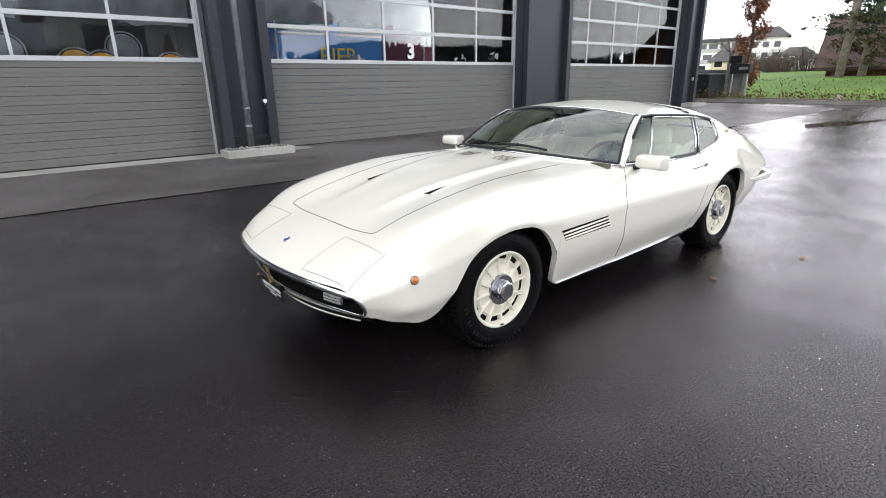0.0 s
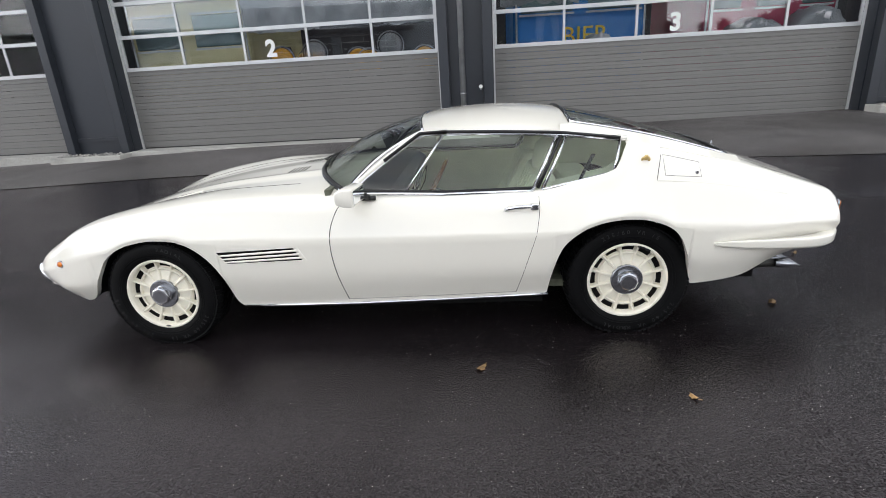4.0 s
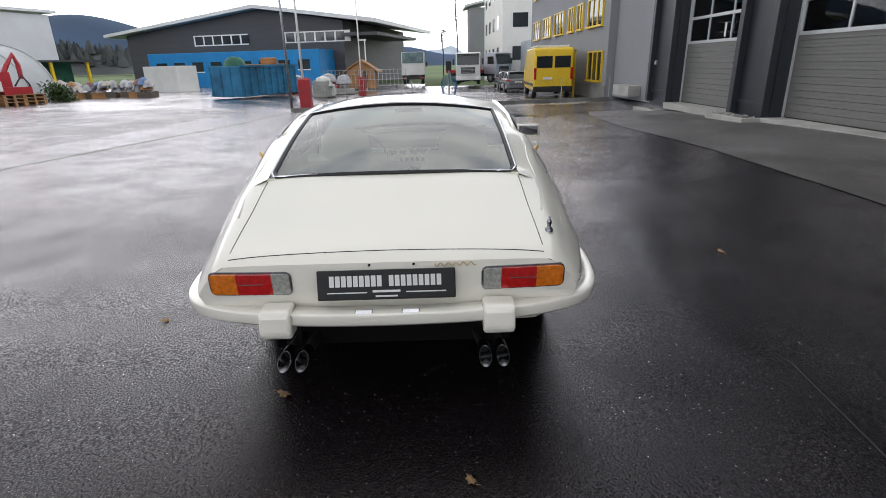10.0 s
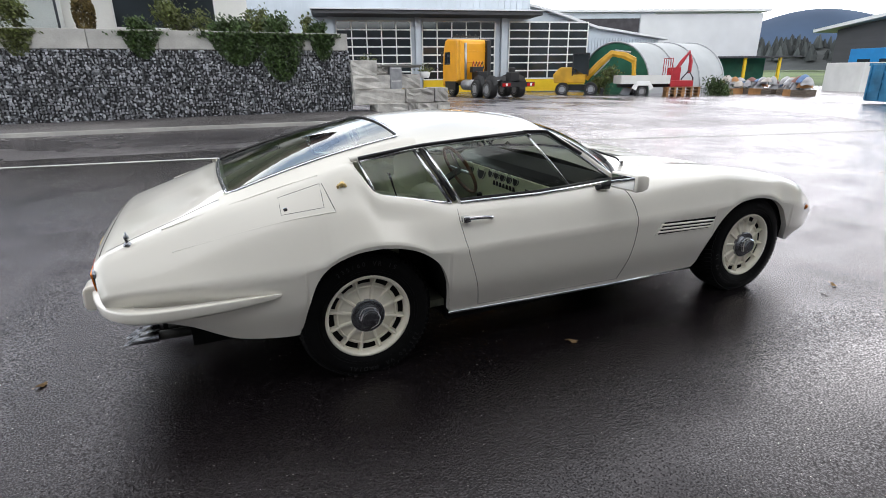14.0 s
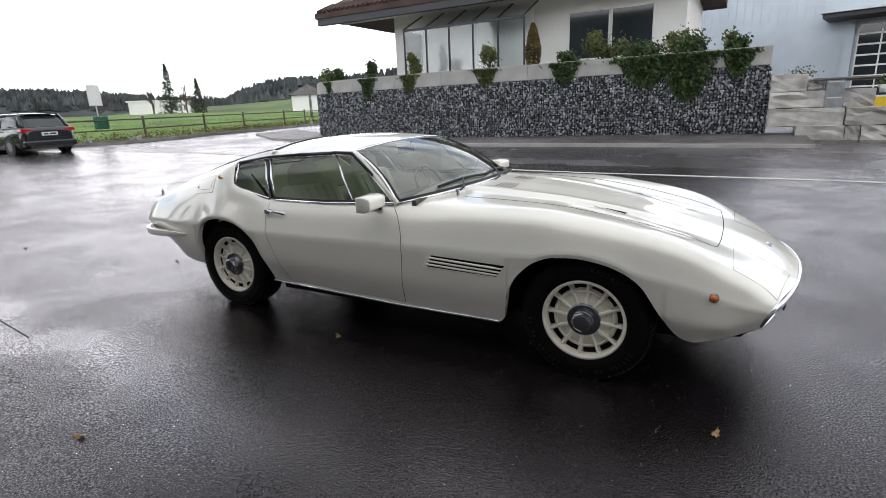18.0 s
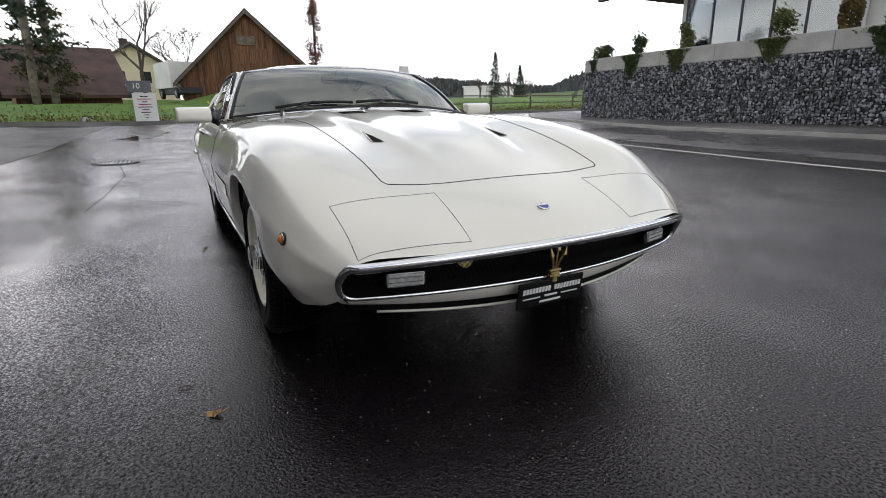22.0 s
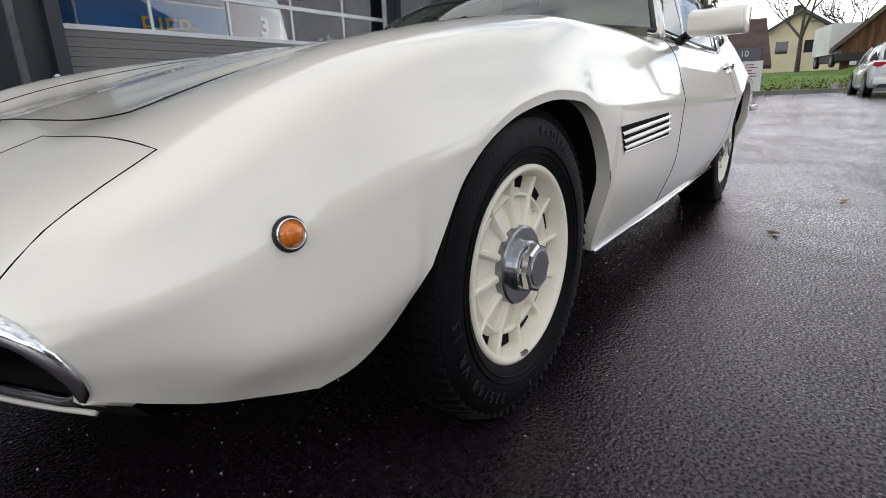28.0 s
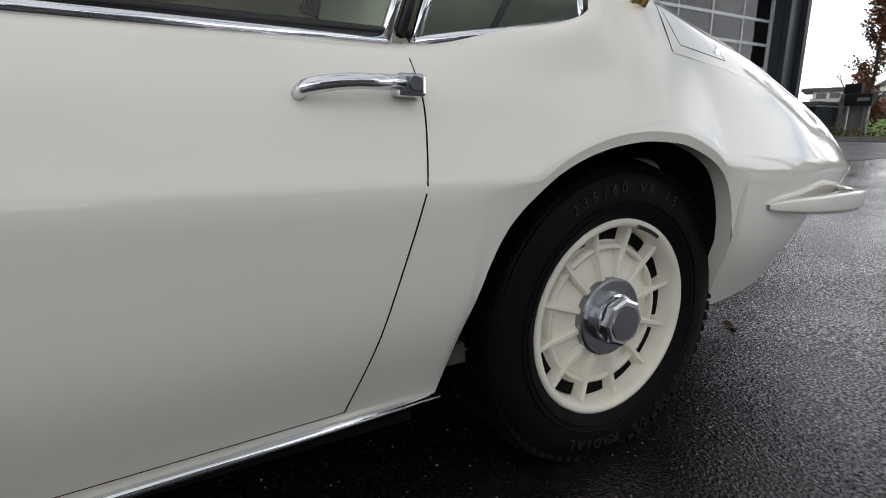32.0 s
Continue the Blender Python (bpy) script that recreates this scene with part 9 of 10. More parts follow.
inner = [[tuple(nose(y, True) + Vector((0.02, 0, -0.006))) for y in ys], [tuple(nose(y, True) + Vector((0.11, 0, -0.02))) for y in ys], [tuple(nose(y, False) + Vector((0.07, 0, 0.03))) for y in ys], [tuple(nose(y, False) + Vector((0.035, 0, 0.026))) for y in ys], [tuple(nose(y, False) + Vector((0.004, 0, 0.004))) for y in ys]]
part("grille_recess", MB().grid(inner), M["gap"], car, "black grille recess", smooth=True)
for side in (-1, 1):
    part("grille_end", MB().quad(*[tuple(nose(side * 0.69, t) + Vector((d, side * 0.002, 0))) for t, d in ((True, 0.02), (True, 0.11), (False, 0.07), (False, 0.01))]), M["gap"], car)
mb = MB()
for i in range(84):
    y = -0.66 + 1.32 * i / 83
    for sgn in (-1, 1):
        a, b = nose(y, True) + Vector((0.055, 0, -0.02)), nose(min(0.69, max(-0.69, y + sgn * 0.06)), False) + Vector((0.045, 0, 0.012))
        mb.rod(a, b, 0.0012, 3, caps=False)
part("grille_mesh", mb, M["mesh_black"], car, "fine black wire mesh")
for side in (-1, 1):
    c = nose(side * 0.515, True).lerp(nose(side * 0.515, False), 0.55)
    yaw = -side * 14
    fm = Matrix.Translation(c + Vector((0.028, 0, 0.0))) @ pose(0, 0, 0, 0, 0, yaw)
    fl = part("fog_lamp", MB().obox(fm, 0.05, 0.124, 0.050), M["chrome_dk"], car, "small rectangular driving lamp", bevel=0.012)
    part("lens", MB().obox(fm @ pose(-0.022, 0, 0), 0.014, 0.112, 0.040), M["lens_clear"], fl, "clear ribbed lens", bevel=0.006)
    part("lens_ribs", MB().obox(fm @ pose(-0.030, 0, 0.010), 0.002, 0.10, 0.003).obox(fm @ pose(-0.030, 0, -0.004), 0.002, 0.10, 0.003).obox(fm @ pose(-0.030, 0, -0.016), 0.002, 0.10, 0.003), M["chrome_dk"], fl)
# upright three pronged badge
tb = nose(0, True).lerp(nose(0, False), 0.60) + Vector((-0.004, 0.028, 0.0))
mb = MB()
for s, ln in ((-1, 0.048), (0, 0.066), (1, 0.048)):
    # each prong rises from the collar, bends outward and ends in a barbed point
    root, knee, top_ = tb + Vector((0.004, s * 0.007, -0.024)), tb + Vector((-0.003, s * 0.015, 0.006)), tb + Vector((-0.009, s * 0.025, ln - 0.020))
    mb.tube([root, knee, top_], 0.0042, 6, flat=0.7)
    tip = top_ + Vector((-0.003, s * 0.008, 0.024))
    mb.rod(top_ + Vector((0, -s * 0.001, -0.004)), tip, 0.0085, 4, 0.0006)
mb.obox(Matrix.Translation(tb + Vector((0.006, 0, -0.028))), 0.011, 0.046, 0.007).obox(Matrix.Translation(tb + Vector((0.007, 0, -0.038))), 0.010, 0.036, 0.006).obox(Matrix.Translation(tb + Vector((0.007, 0, -0.047))), 0.011, 0.040, 0.007)
mb.rod(tb + Vector((0.008, 0, -0.066)), tb + Vector((0.007, 0, -0.045)), 0.011, 8)
part("grille_badge", mb, M["gold"], car, "gold three pronged grille badge")
# chin panel
rows = []
for t, dx, z in ((0, 0.002, 0.340), (0.4, 0.006, 0.326), (0.7, 0.016, 0.302), (1.0, 0.044, 0.280)):
    rows.append([(nose(y, False).x + dx, y * (1.0 - 0.045 * t), z + 0.024 * t * (abs(y) / 0.69) ** 2) for y in ys])
part("chin_panel", MB().grid(rows), M["paint"], car, smooth=True)
part("chin_lip", MB().grid([rows[-1], [(p[0] + 0.02, p[1], p[2] - 0.028) for p in rows[-1]], [(p[0] + 0.20, p[1] * 0.97, p[2] - 0.05) for p in rows[-1]], [(p[0] + 0.36, p[1] * 0.9, 0.26) for p in rows[-1]]]), M["gap"], car, "black lip below the chin")
part("chin_edge", MB().tube([(p[0] + 0.012, p[1] * 0.97, p[2] - 0.030) for p in rows[-1][2:-2]], 0.0045, 6), M["paint"], car, "thin white edge of the chin", smooth=True)
for side in (-1, 1):
    cor = []
    for t in np.linspace(0, 1, 6):
        p = Vector(rows[0][-1 if side > 0 else 0]).lerp(Vector(rows[-1][-1 if side > 0 else 0]), t)
        s0 = -0.93 + 0.06 * t
        sec = section(s0)
        q = Vector((s0 + bow(s0, sec[-1][0]) + rake(s0, sec[-1][1]), side * sec[-1][0], sec[-1][1]))
        cor.append([tuple(p), tuple(p.lerp(q, 0.5) + Vector((-0.004, side * 0.004, 0))), tuple(q)])
    part("chin_corner", MB().grid(cor), M["paint"], car, smooth=True)
# front plate with plain bars for its writing
fp = part("front_plate", MB().obox(pose(-0.885, 0.035, 0.293, 0, -10, 0), 0.008, 0.265, 0.092), M["mesh_black"], car, "black show plate", bevel=0.004)
for y0, y1, z in [(-0.125 + 0.0136 * k, -0.125 + 0.0136 * k + 0.0100, 0.016) for k in range(19) if k != 9] + [(-0.125, -0.045, -0.014), (0.045, 0.125, -0.014), (-0.03, 0.03, -0.012), (-0.05, 0.05, -0.034)]:
    h = 0.021 if z > 0 else (0.004 if abs(y0) > 0.04 and z > -0.03 else 0.007)
    part("plate_bar", MB().obox(pose(-0.8905, 0.035 - (y0 + y1) * 0.46, 0.293, 0, -10, 0) @ pose(0, 0, z * 0.9), 0.003, (y1 - y0) * 0.86, h * 0.85), M["white_plastic"], fp)
for y in (-0.05, 0.10):
    part("bracket", MB().obox(pose(-0.865, y, 0.315), 0.03, 0.03, 0.02), M["gap"], fp)
# nose badge
ez = surf_z(-0.80, 0)
nbm = pose(-0.79, 0, surf_z(-0.79, 0), 0, -24, 0) @ Matrix.Diagonal((0.95, 1.08, 1, 1))
nb_ = part("nose_badge", MB().spin([(0.021, 0.0), (0.021, 0.005), (0.018, 0.007), (0.017, 0.005), (0.0, 0.005)], (0, 0, 0), "z", 24), M["chrome"], car, "small oval badge, blue below a silver field", smooth=True)
nb_.matrix_basis = nbm
part("badge_field", MB().quad(*[(-0.016 * math.sin(a), -0.016 * math.cos(a), 0.0065) for a in np.linspace(-0.15, math.pi + 0.15, 14)]), M["badge_blue"], nb_, "blue enamel field")
# round side markers
for side in (-1, 1):
    y = surf_y(-0.555, 0.500) - 0.003
    mm_ = pose(-0.555, side * y, 0.500, side * 8, 0, side * 8) @ Matrix.Scale(0.71, 4)
    mk = part("side_marker", MB().spin([(0.0, side * 0.022), (0.013, side * 0.021), (0.016, side * 0.017), (0.0165, side * 0.012), (0.022, side * 0.010), (0.022, 0.0)], (0, 0, 0), "y", 28), M["amber"], car, "round amber side marker", smooth=True)
    mk.matrix_basis = mm_
    part("marker_ring", MB().spin([(0.022, side * 0.008), (0.0225, side * 0.0105), (0.0255, side * 0.0105), (0.026, side * 0.004)], (0, 0, 0), "y", 28), M["chrome"], mk, smooth=True)
    part("marker_seal", MB().spin([(0.026, side * 0.007), (0.0285, side * 0.006), (0.030, 0.0), (0.028, -side * 0.004)], (0, 0, 0), "y", 28), M["black"], mk, smooth=True)

# ---- flank details
for side in (-1, 1):
    # louvres
    FT, FB, RT, RB = (0.388, 0.558), (0.436, 0.491), (0.828, 0.574), (0.866, 0.503)
    rows = []
    for t in np.linspace(0, 1, 12):
        rows.append([((FT[0] + (RT[0] - FT[0]) * t) * (1 - v) + (FB[0] + (RB[0] - FB[0]) * t) * v, (FT[1] + (RT[1] - FT[1]) * t) * (1 - v) + (FB[1] + (RB[1] - FB[1]) * t) * v) for v in np.linspace(0, 1, 8)])
    lv = part("louvre_recess", MB().grid([[(x, side * (surf_y(x, z) + 0.0012), z) for x, z in row] for row in rows]), M["gap"], car, "dark flank vent")
    def vent_at(t, v, out):
        x = (FT[0] + (RT[0] - FT[0]) * t) * (1 - v) + (FB[0] + (RB[0] - FB[0]) * t) * v
        z = (FT[1] + (RT[1] - FT[1]) * t) * (1 - v) + (FB[1] + (RB[1] - FB[1]) * t) * v
        return (x, side * (surf_y(x, z) + out), z)

    for v0, v1 in ((0.29, 0.20), (0.58, 0.49), (0.84, 0.77)):
        slat = []
        for t in np.linspace(0.0, 0.985, 16):
            r = 0.075 + 0.025 * smooth01(0, 0.15, t) * (1 - 0.4 * t)
            v = v0 + (v1 - v0) * t
            slat.append([vent_at(t, v + r * u, o) for u, o in ((-1.1, -0.004), (-0.75, 0.0035), (-0.1, 0.0065), (0.6, 0.0055), (1.0, 0.001), (1.05, -0.004))])
        part("louvre", MB().grid(slat), M["paint"], lv, "white half round vent slat", smooth=True)
    part("vent_lip", MB().grid([[vent_at(t, u, o) for u, o in ((0.94, -0.002), (0.98, 0.0028), (1.03, 0.0028), (1.07, -0.001))] for t in np.linspace(0, 1, 14)]), M["paint"], lv, smooth=True)
    part("vent_end", MB().grid([[vent_at(u, v, o) for u, o in ((0.955, 0.0016), (0.975, 0.0028), (1.004, 0.003), (1.012, -0.001))] for v in np.linspace(0, 1, 8)]), M["paint"], lv, smooth=True)
    # door handle
    hy_ = surf_y(2.0, 0.735)
    hd = part("door_handle", MB().tube(rounded([(1.902, side * (hy_ + 0.002), 0.718), (1.908, side * (hy_ + 0.026), 0.730), (1.96, side * (hy_ + 0.031), 0.738), (2.036, side * (hy_ + 0.028), 0.739)], 4), 0.0085, 8, flat=1.2), M["chrome"], panel["door", side], "chrome lever door handle", smooth=True)
    part("lock_block", MB().obox(pose(2.047, side * (hy_ + 0.016), 0.736), 0.040, 0.034, 0.030), M["chrome"], hd, bevel=0.005)
    part("keyhole", MB().spin([(0.0, side * 0.003), (0.009, side * 0.003), (0.010, 0)], (2.05, side * (hy_ + 0.033), 0.738), "y", 16), M["chrome_dk"], hd)
    # door mirror
    mr = part("door_mirror", MB().prism([(-0.052, -0.020), (-0.042, -0.034), (-0.010, -0.043), (0.040, -0.043), (0.040, 0.043), (-0.010, 0.043), (-0.042, 0.034), (-0.052, 0.020)], -0.088, 0.088), M["paint"], panel["door", side], "white painted rounded box door mirror", smooth=True, bevel=0.016)
    mr.matrix_basis = pose(1.155, side * 0.925, 0.852, 0, 0, side * 6)
    part("mirror_foot", MB().tube([(1.21, side * 0.800, 0.808), (1.20, side * 0.832, 0.826), (1.175, side * 0.865, 0.848)], 0.017, 8).tube([(1.17, side * 0.800, 0.802), (1.25, side * 0.795, 0.802)], 0.013, 6), M["black"], panel["door", side], "black mirror foot", smooth=True)
    part("mirror_glass", MB().obox(pose(1.196, side * 0.925, 0.852, 0, 0, side * 6), 0.004, 0.150, 0.066), M["mirror"], panel["door", side], "mirror glass", bevel=0.0015)
    # fuel flap and gilt side badge
    fl = [(2.69, 0.938), (2.868, 0.892), (2.868, 0.828), (2.69, 0.846)]
    gap_side(fl, side, car, 0.0013, True)
    gap_side([(2.69, 0.966), (2.668, 0.90), (2.645, 0.828)], side, car, 0.0018)
    for line, rad_ in (([(2.690, 0.966), (2.86, 0.924), (3.03, 0.880), (3.20, 0.832), (3.33, 0.792)], 0.0042), ([(2.645, 0.826), (2.80, 0.812), (2.97, 0.786), (3.14, 0.752), (3.30, 0.716)], 0.0050)):
        ridge = []
        for i, (x, z) in enumerate(line):
            ridge.append((x, side * (surf_y(x, z) - 0.0035 - 0.0004 * i), z))
        part("quarter_ridge", MB().tube(rounded(ridge, 4), rad_, 8), M["paint"], car, "soft pressed ridge in the rear wing", smooth=True)
    y = surf_y(2.848, 0.848)
    part("flap_lock", MB().spin([(0.0, side * 0.005), (0.008, side * 0.005), (0.010, 0)], (2.848, side * y, 0.848), "y", 16), M["chrome"], car)
    y = surf_y(2.60, 0.925)
    bd = part("side_badge", MB().spin([(0.010, side * 0.006), (0.017, side * 0.006), (0.017, 0.0), (0.010, 0.0)], (0, 0, 0), "y", 18, True).box(-0.006, 0.006, -0.004, 0.004, -0.018, 0.018).obox(pose(0, 0, -0.022), 0.055, 0.006, 0.006), M["gold"], car, "small gilt side badge")
    bd.matrix_basis = pose(2.60, side * (y + 0.002), 0.925, -side * 38, 0, 0) @ Matrix.Scale(1.3, 4)

# cowl slots
for y in (-0.17, 0.17):
    for k in range(5):
        x = 0.60 + 0.024 * k
        part("cowl_slot", MB().tube([(x, y - 0.07, surf_z(x, y - 0.07) + 0.0006), (x, y, surf_z(x, y) + 0.0006), (x, y + 0.07, surf_z(x, y + 0.07) + 0.0006)], 0.004, 5, flat=0.3), M["gap"], car, "black air slot before the windscreen")

# wipers
for y0, tip, y1 in ((-0.10, -0.62, 0.0), (0.34, -0.18, 0.0)):
    base = ws(y0 / 0.755, -0.03)
    u1, u2 = (y0 - 0.24) / 0.755, (y0 + 0.18) / 0.755
    mid = ws((y0 - 0.02) / 0.755, 0.11) + Vector((-0.012, 0, 0.014))
    wp = part("wiper", MB().tube([tuple(base + Vector((-0.01, 0.16, 0.01))), tuple(base + Vector((-0.02, 0.10, 0.03))), tuple(mid)], 0.006, 6), M["black"], car, "black wiper", smooth=True)
    part("wiper_blade", MB().tube([tuple(ws(u1 + (u2 - u1) * t, 0.075 + 0.025 * math.sin(3.1 * t)) + Vector((-0.006, 0, 0.010))) for t in np.linspace(0, 1, 9)], 0.006, 5, flat=1.4), M["black"], wp)
    part("wiper_pivot", MB().rod(base + Vector((-0.01, 0.16, -0.03)), base + Vector((-0.01, 0.16, 0.022)), 0.013, 10), M["chrome"], wp)

# ---- tail
tp = []
end = section(3.61)
end_y, end_z = [p[0] for p in end], [p[1] for p in end]
for z, x in ((0.684, 3.610), (0.66, 3.612), (0.63, 3.610), (0.60, 3.608), (0.562, 3.602), (0.53, 3.596), (0.485, 3.585), (0.445, 3.570), (0.415, 3.555)):
    wy = float(np.interp(-z, [-v for v in end_z], end_y)) if z < 0.68 else 0.588
    wy = 0.56 if z < 0.44 else wy
    tp.append([(x + bow(3.61, wy * u), wy * u, float(np.interp(abs(wy * u), end_y[:N_TOP], end_z[:N_TOP])) if z > 0.68 else z) for u in np.linspace(-1, 1, 25)])
part("rear_panel", MB().grid(tp), M["paint"], car, smooth=True)
part("rear_valance", MB().grid([tp[-1], [(3.46, p[1] * 0.94, 0.385) for p in tp[-1]], [(3.15, p[1] * 0.88, 0.32) for p in tp[-1]]]), M["gap"], car)


def tail_x(y, z):
    return float(np.interp(z, [0.36, 0.44, 0.52, 0.60, 0.66, 0.688], [3.53, 3.570, 3.594, 3.608, 3.612, 3.610])) + bow(3.61, y)


for side in (-1, 1):
    def lens(y0, y1, z0, z1, out, nm, mm, lab, parent):
        fr_ = []
        for y in sorted(set(np.linspace(y0, y1, 6)) | {v for v in (0.350, 0.3545, 0.360, 0.366, 0.634, 0.640, 0.6455, 0.650) if y0 < v < y1}):
            near = min(1.0, max(0.0, (min(y - 0.346, 0.654 - y)) / 0.022))
            cut = 0.022 * (1 - math.sqrt(1 - (1 - near) ** 2))
            fr_.append([(tail_x(y, z) + out, side * y, z) for z in (z0 + cut, (z0 + z1) / 2, z1 - cut)])
        bk = [[(p[0] - out - 0.006, p[1], p[2]) for p in row] for row in fr_]
        ring = fr_[0] + [r[-1] for r in fr_[1:]] + fr_[-1][::-1][1:] + [r[0] for r in fr_[::-1]][1:-1]
        ring_b = bk[0] + [r[-1] for r in bk[1:]] + bk[-1][::-1][1:] + [r[0] for r in bk[::-1]][1:-1]
        return part(nm, MB().grid(fr_).grid([ring + ring[:1], ring_b + ring_b[:1]]), M[mm], parent, lab)
    tl = lens(0.346, 0.654, 0.568, 0.662, 0.006, "tail_lamp", "chrome_dk", "tail lamp in a thin bright frame", car)
    lens(0.353, 0.418, 0.575, 0.655, 0.013, "reversing_lens", "lens_clear", "clear reversing lens", tl)
    lens(0.418, 0.548, 0.575, 0.655, 0.015, "stop_lens", "lens_red", "red stop lens", tl)
    lens(0.548, 0.647, 0.575, 0.655, 0.013, "indicator_lens", "amber", "amber indicator lens", tl)
    part("lens_line", MB().box(tail_x(0.48, 0.617) + 0.0145, tail_x(0.48, 0.617) + 0.0165, side * 0.415 if side > 0 else -0.545, side * 0.545 if side > 0 else -0.415, 0.6155, 0.6185), M["chrome_dk"], tl)
# rear plate with plain bars
rp = part("rear_plate", MB().obox(pose(tail_x(0, 0.61) + 0.022, 0, 0.612, 0, -12, 0), 0.010, 0.50, 0.110), M["black"], car, "black show plate in a dark frame", bevel=0.004)
for y0, y1, z, h in [(-0.205 + 0.0215 * k, -0.205 + 0.0215 * k + 0.0165, 0.016, 0.040) for k in range(19) if k != 9] + [(-0.215, -0.07, -0.026, 0.004), (0.07, 0.215, -0.026, 0.004), (-0.05, 0.05, -0.022, 0.008), (-0.04, 0.04, -0.040, 0.006)]:
    part("plate_bar", MB().obox(pose(tail_x(0, 0.61) + 0.0275, (y0 + y1) / 2, 0.612, 0, -12, 0) @ pose(0, 0, z), 0.003, y1 - y0, h), M["white_plastic"], rp)
# gilt model script as a plain wavy bar
part("tail_script", MB().tube([(tail_x(y, 0.672) + 0.004, y, 0.676 + 0.007 * math.sin(y * 230)) for y in np.linspace(0.175, 0.325, 60)], 0.0018, 5), M["gold"], car, "slim gilt script badge")
for y in (-0.06, 0.10):
    part("plate_bolt", MB().rod((tail_x(y, 0.68) - 0.004, y, 0.681), (tail_x(y, 0.68) + 0.004, y, 0.681), 0.005, 8), M["gap"], car)

# bumper sweep
BP = [(2.915, 0.846, 0.515, 0.006, 0.004), (2.96, 0.850, 0.513, 0.012, 0.008), (3.08, 0.848, 0.508, 0.020, 0.014), (3.24, 0.834, 0.502, 0.025, 0.019), (3.38, 0.808, 0.497, 0.027, 0.025), (3.47, 0.768, 0.494, 0.028, 0.030), (3.54, 0.690, 0.493, 0.028, 0.034), (3.594, 0.556, 0.492, 0.028, 0.036), (3.623, 0.400, 0.491, 0.028, 0.036), (3.640, 0.200, 0.490, 0.028, 0.036), (3.645, 0.0, 0.490, 0.028, 0.036)]
pts = BP + [(x, -y, z, a, b) for x, y, z, a, b in BP[-2::-1]]
tpar = np.r_[0, np.cumsum([math.dist(p[:3], q[:3]) for p, q in zip(pts, pts[1:])])]
fine = np.linspace(0, tpar[-1], 90)
cols_ = [pchip(tpar, [p[k] for p in pts], fine) for k in range(5)]
rows = []
for i in range(90):
    c = Vector((cols_[0][i], cols_[1][i], cols_[2][i]))
    j0, j1 = max(0, i - 1), min(89, i + 1)
    d = Vector((cols_[0][j1] - cols_[0][j0], cols_[1][j1] - cols_[1][j0], 0)).normalized()
    nrm = Vector((d.y, -d.x, 0))
    if nrm.dot(Vector((c.x - 2.0, c.y, 0))) < 0:
        nrm = -nrm
    h, w = cols_[3][i], cols_[4][i]
    prof = [(-0.95, -0.75), (-0.93, -0.78), (0.50, -1.0), (0.56, -0.99), (0.92, -0.60), (0.96, -0.50), (1.0, 0.72), (0.98, 0.84), (0.88, 0.97), (0.80, 1.0), (-0.93, 1.0), (-0.95, 0.97)]
    rows.append([tuple(c + nrm * (u * w) + Vector((0, 0, v * h))) for u, v in prof + prof[:1]])
bmp = part("rear_bumper", MB().grid(rows), M["paint"], car, "white painted wraparound bumper", smooth=True)
for side in (-1, 1):
    ov = MB()
    c = Vector((3.636, side * 0.405, 0.490))
    prof = [(-0.04, 0.052), (0.034, 0.050), (0.052, 0.034), (0.058, -0.040), (0.044, -0.064), (-0.03, -0.066)]
    ov.prism([(c.x + u, c.z + v) for u, v in prof], c.y - 0.058, c.y + 0.058)
    part("overrider", ov, M["paint"], bmp, "white bumper overrider", bevel=0.022)
    part("plate_lamp", MB().obox(pose(3.664, side * 0.085, 0.518, 0, 25, 0), 0.026, 0.066, 0.010), M["chrome"], bmp, "small chrome plate lamp", bevel=0.004)
    for dy in (0.368, 0.438):
        p = [(2.98, side * (dy - 0.05), 0.232), (3.25, side * (dy - 0.02), 0.232), (3.47, side * dy, 0.246)]
        ex_ = part("exhaust_pipe", MB().tube(p, 0.023, 16), M["exhaust"], car, "sooty steel exhaust pipe", smooth=True)
        ring_ = []
        for k in range(25):
            a = 2 * math.pi * k / 24
            cy_, cz_ = math.cos(a), math.sin(a)
            ring_.append([(3.44, side * dy + r * cy_, 0.2445 + r * cz_) if q == 0 else (3.545 - 0.040 * cz_ * q2, side * dy + r * cy_, 0.2505 + r * cz_) for q, q2, r in ((0, 1, 0.0255), (1, 1, 0.0265), (1, 1, 0.0235), (0, 1, 0.0225))])
        part("pipe_tip", MB().grid(ring_), M["chrome_dk"], ex_, "slash cut steel pipe end", smooth=True)
        part("pipe_throat", MB().spin([(0.0235, 0.0), (0.0, 0.0)], (3.46, side * dy, 0.246), "x", 20), M["gap"], ex_)
    part("exhaust_hanger", MB().box(3.40, 3.42, side * 0.40 - 0.008, side * 0.40 + 0.008, 0.25, 0.34), M["gap"], car)
# aerial stub
az = surf_z(3.46, 0.618)
ae = part("aerial", MB().spin([(0.016, 0.0), (0.015, 0.010), (0.008, 0.014), (0.007, 0.026), (0.010, 0.030), (0.010, 0.040), (0.005, 0.046), (0.004, 0.056), (0.0, 0.058)], (3.46, 0.618, az - 0.002), "z", 16), M["chrome_dk"], car, "dark aerial stub", smooth=True)

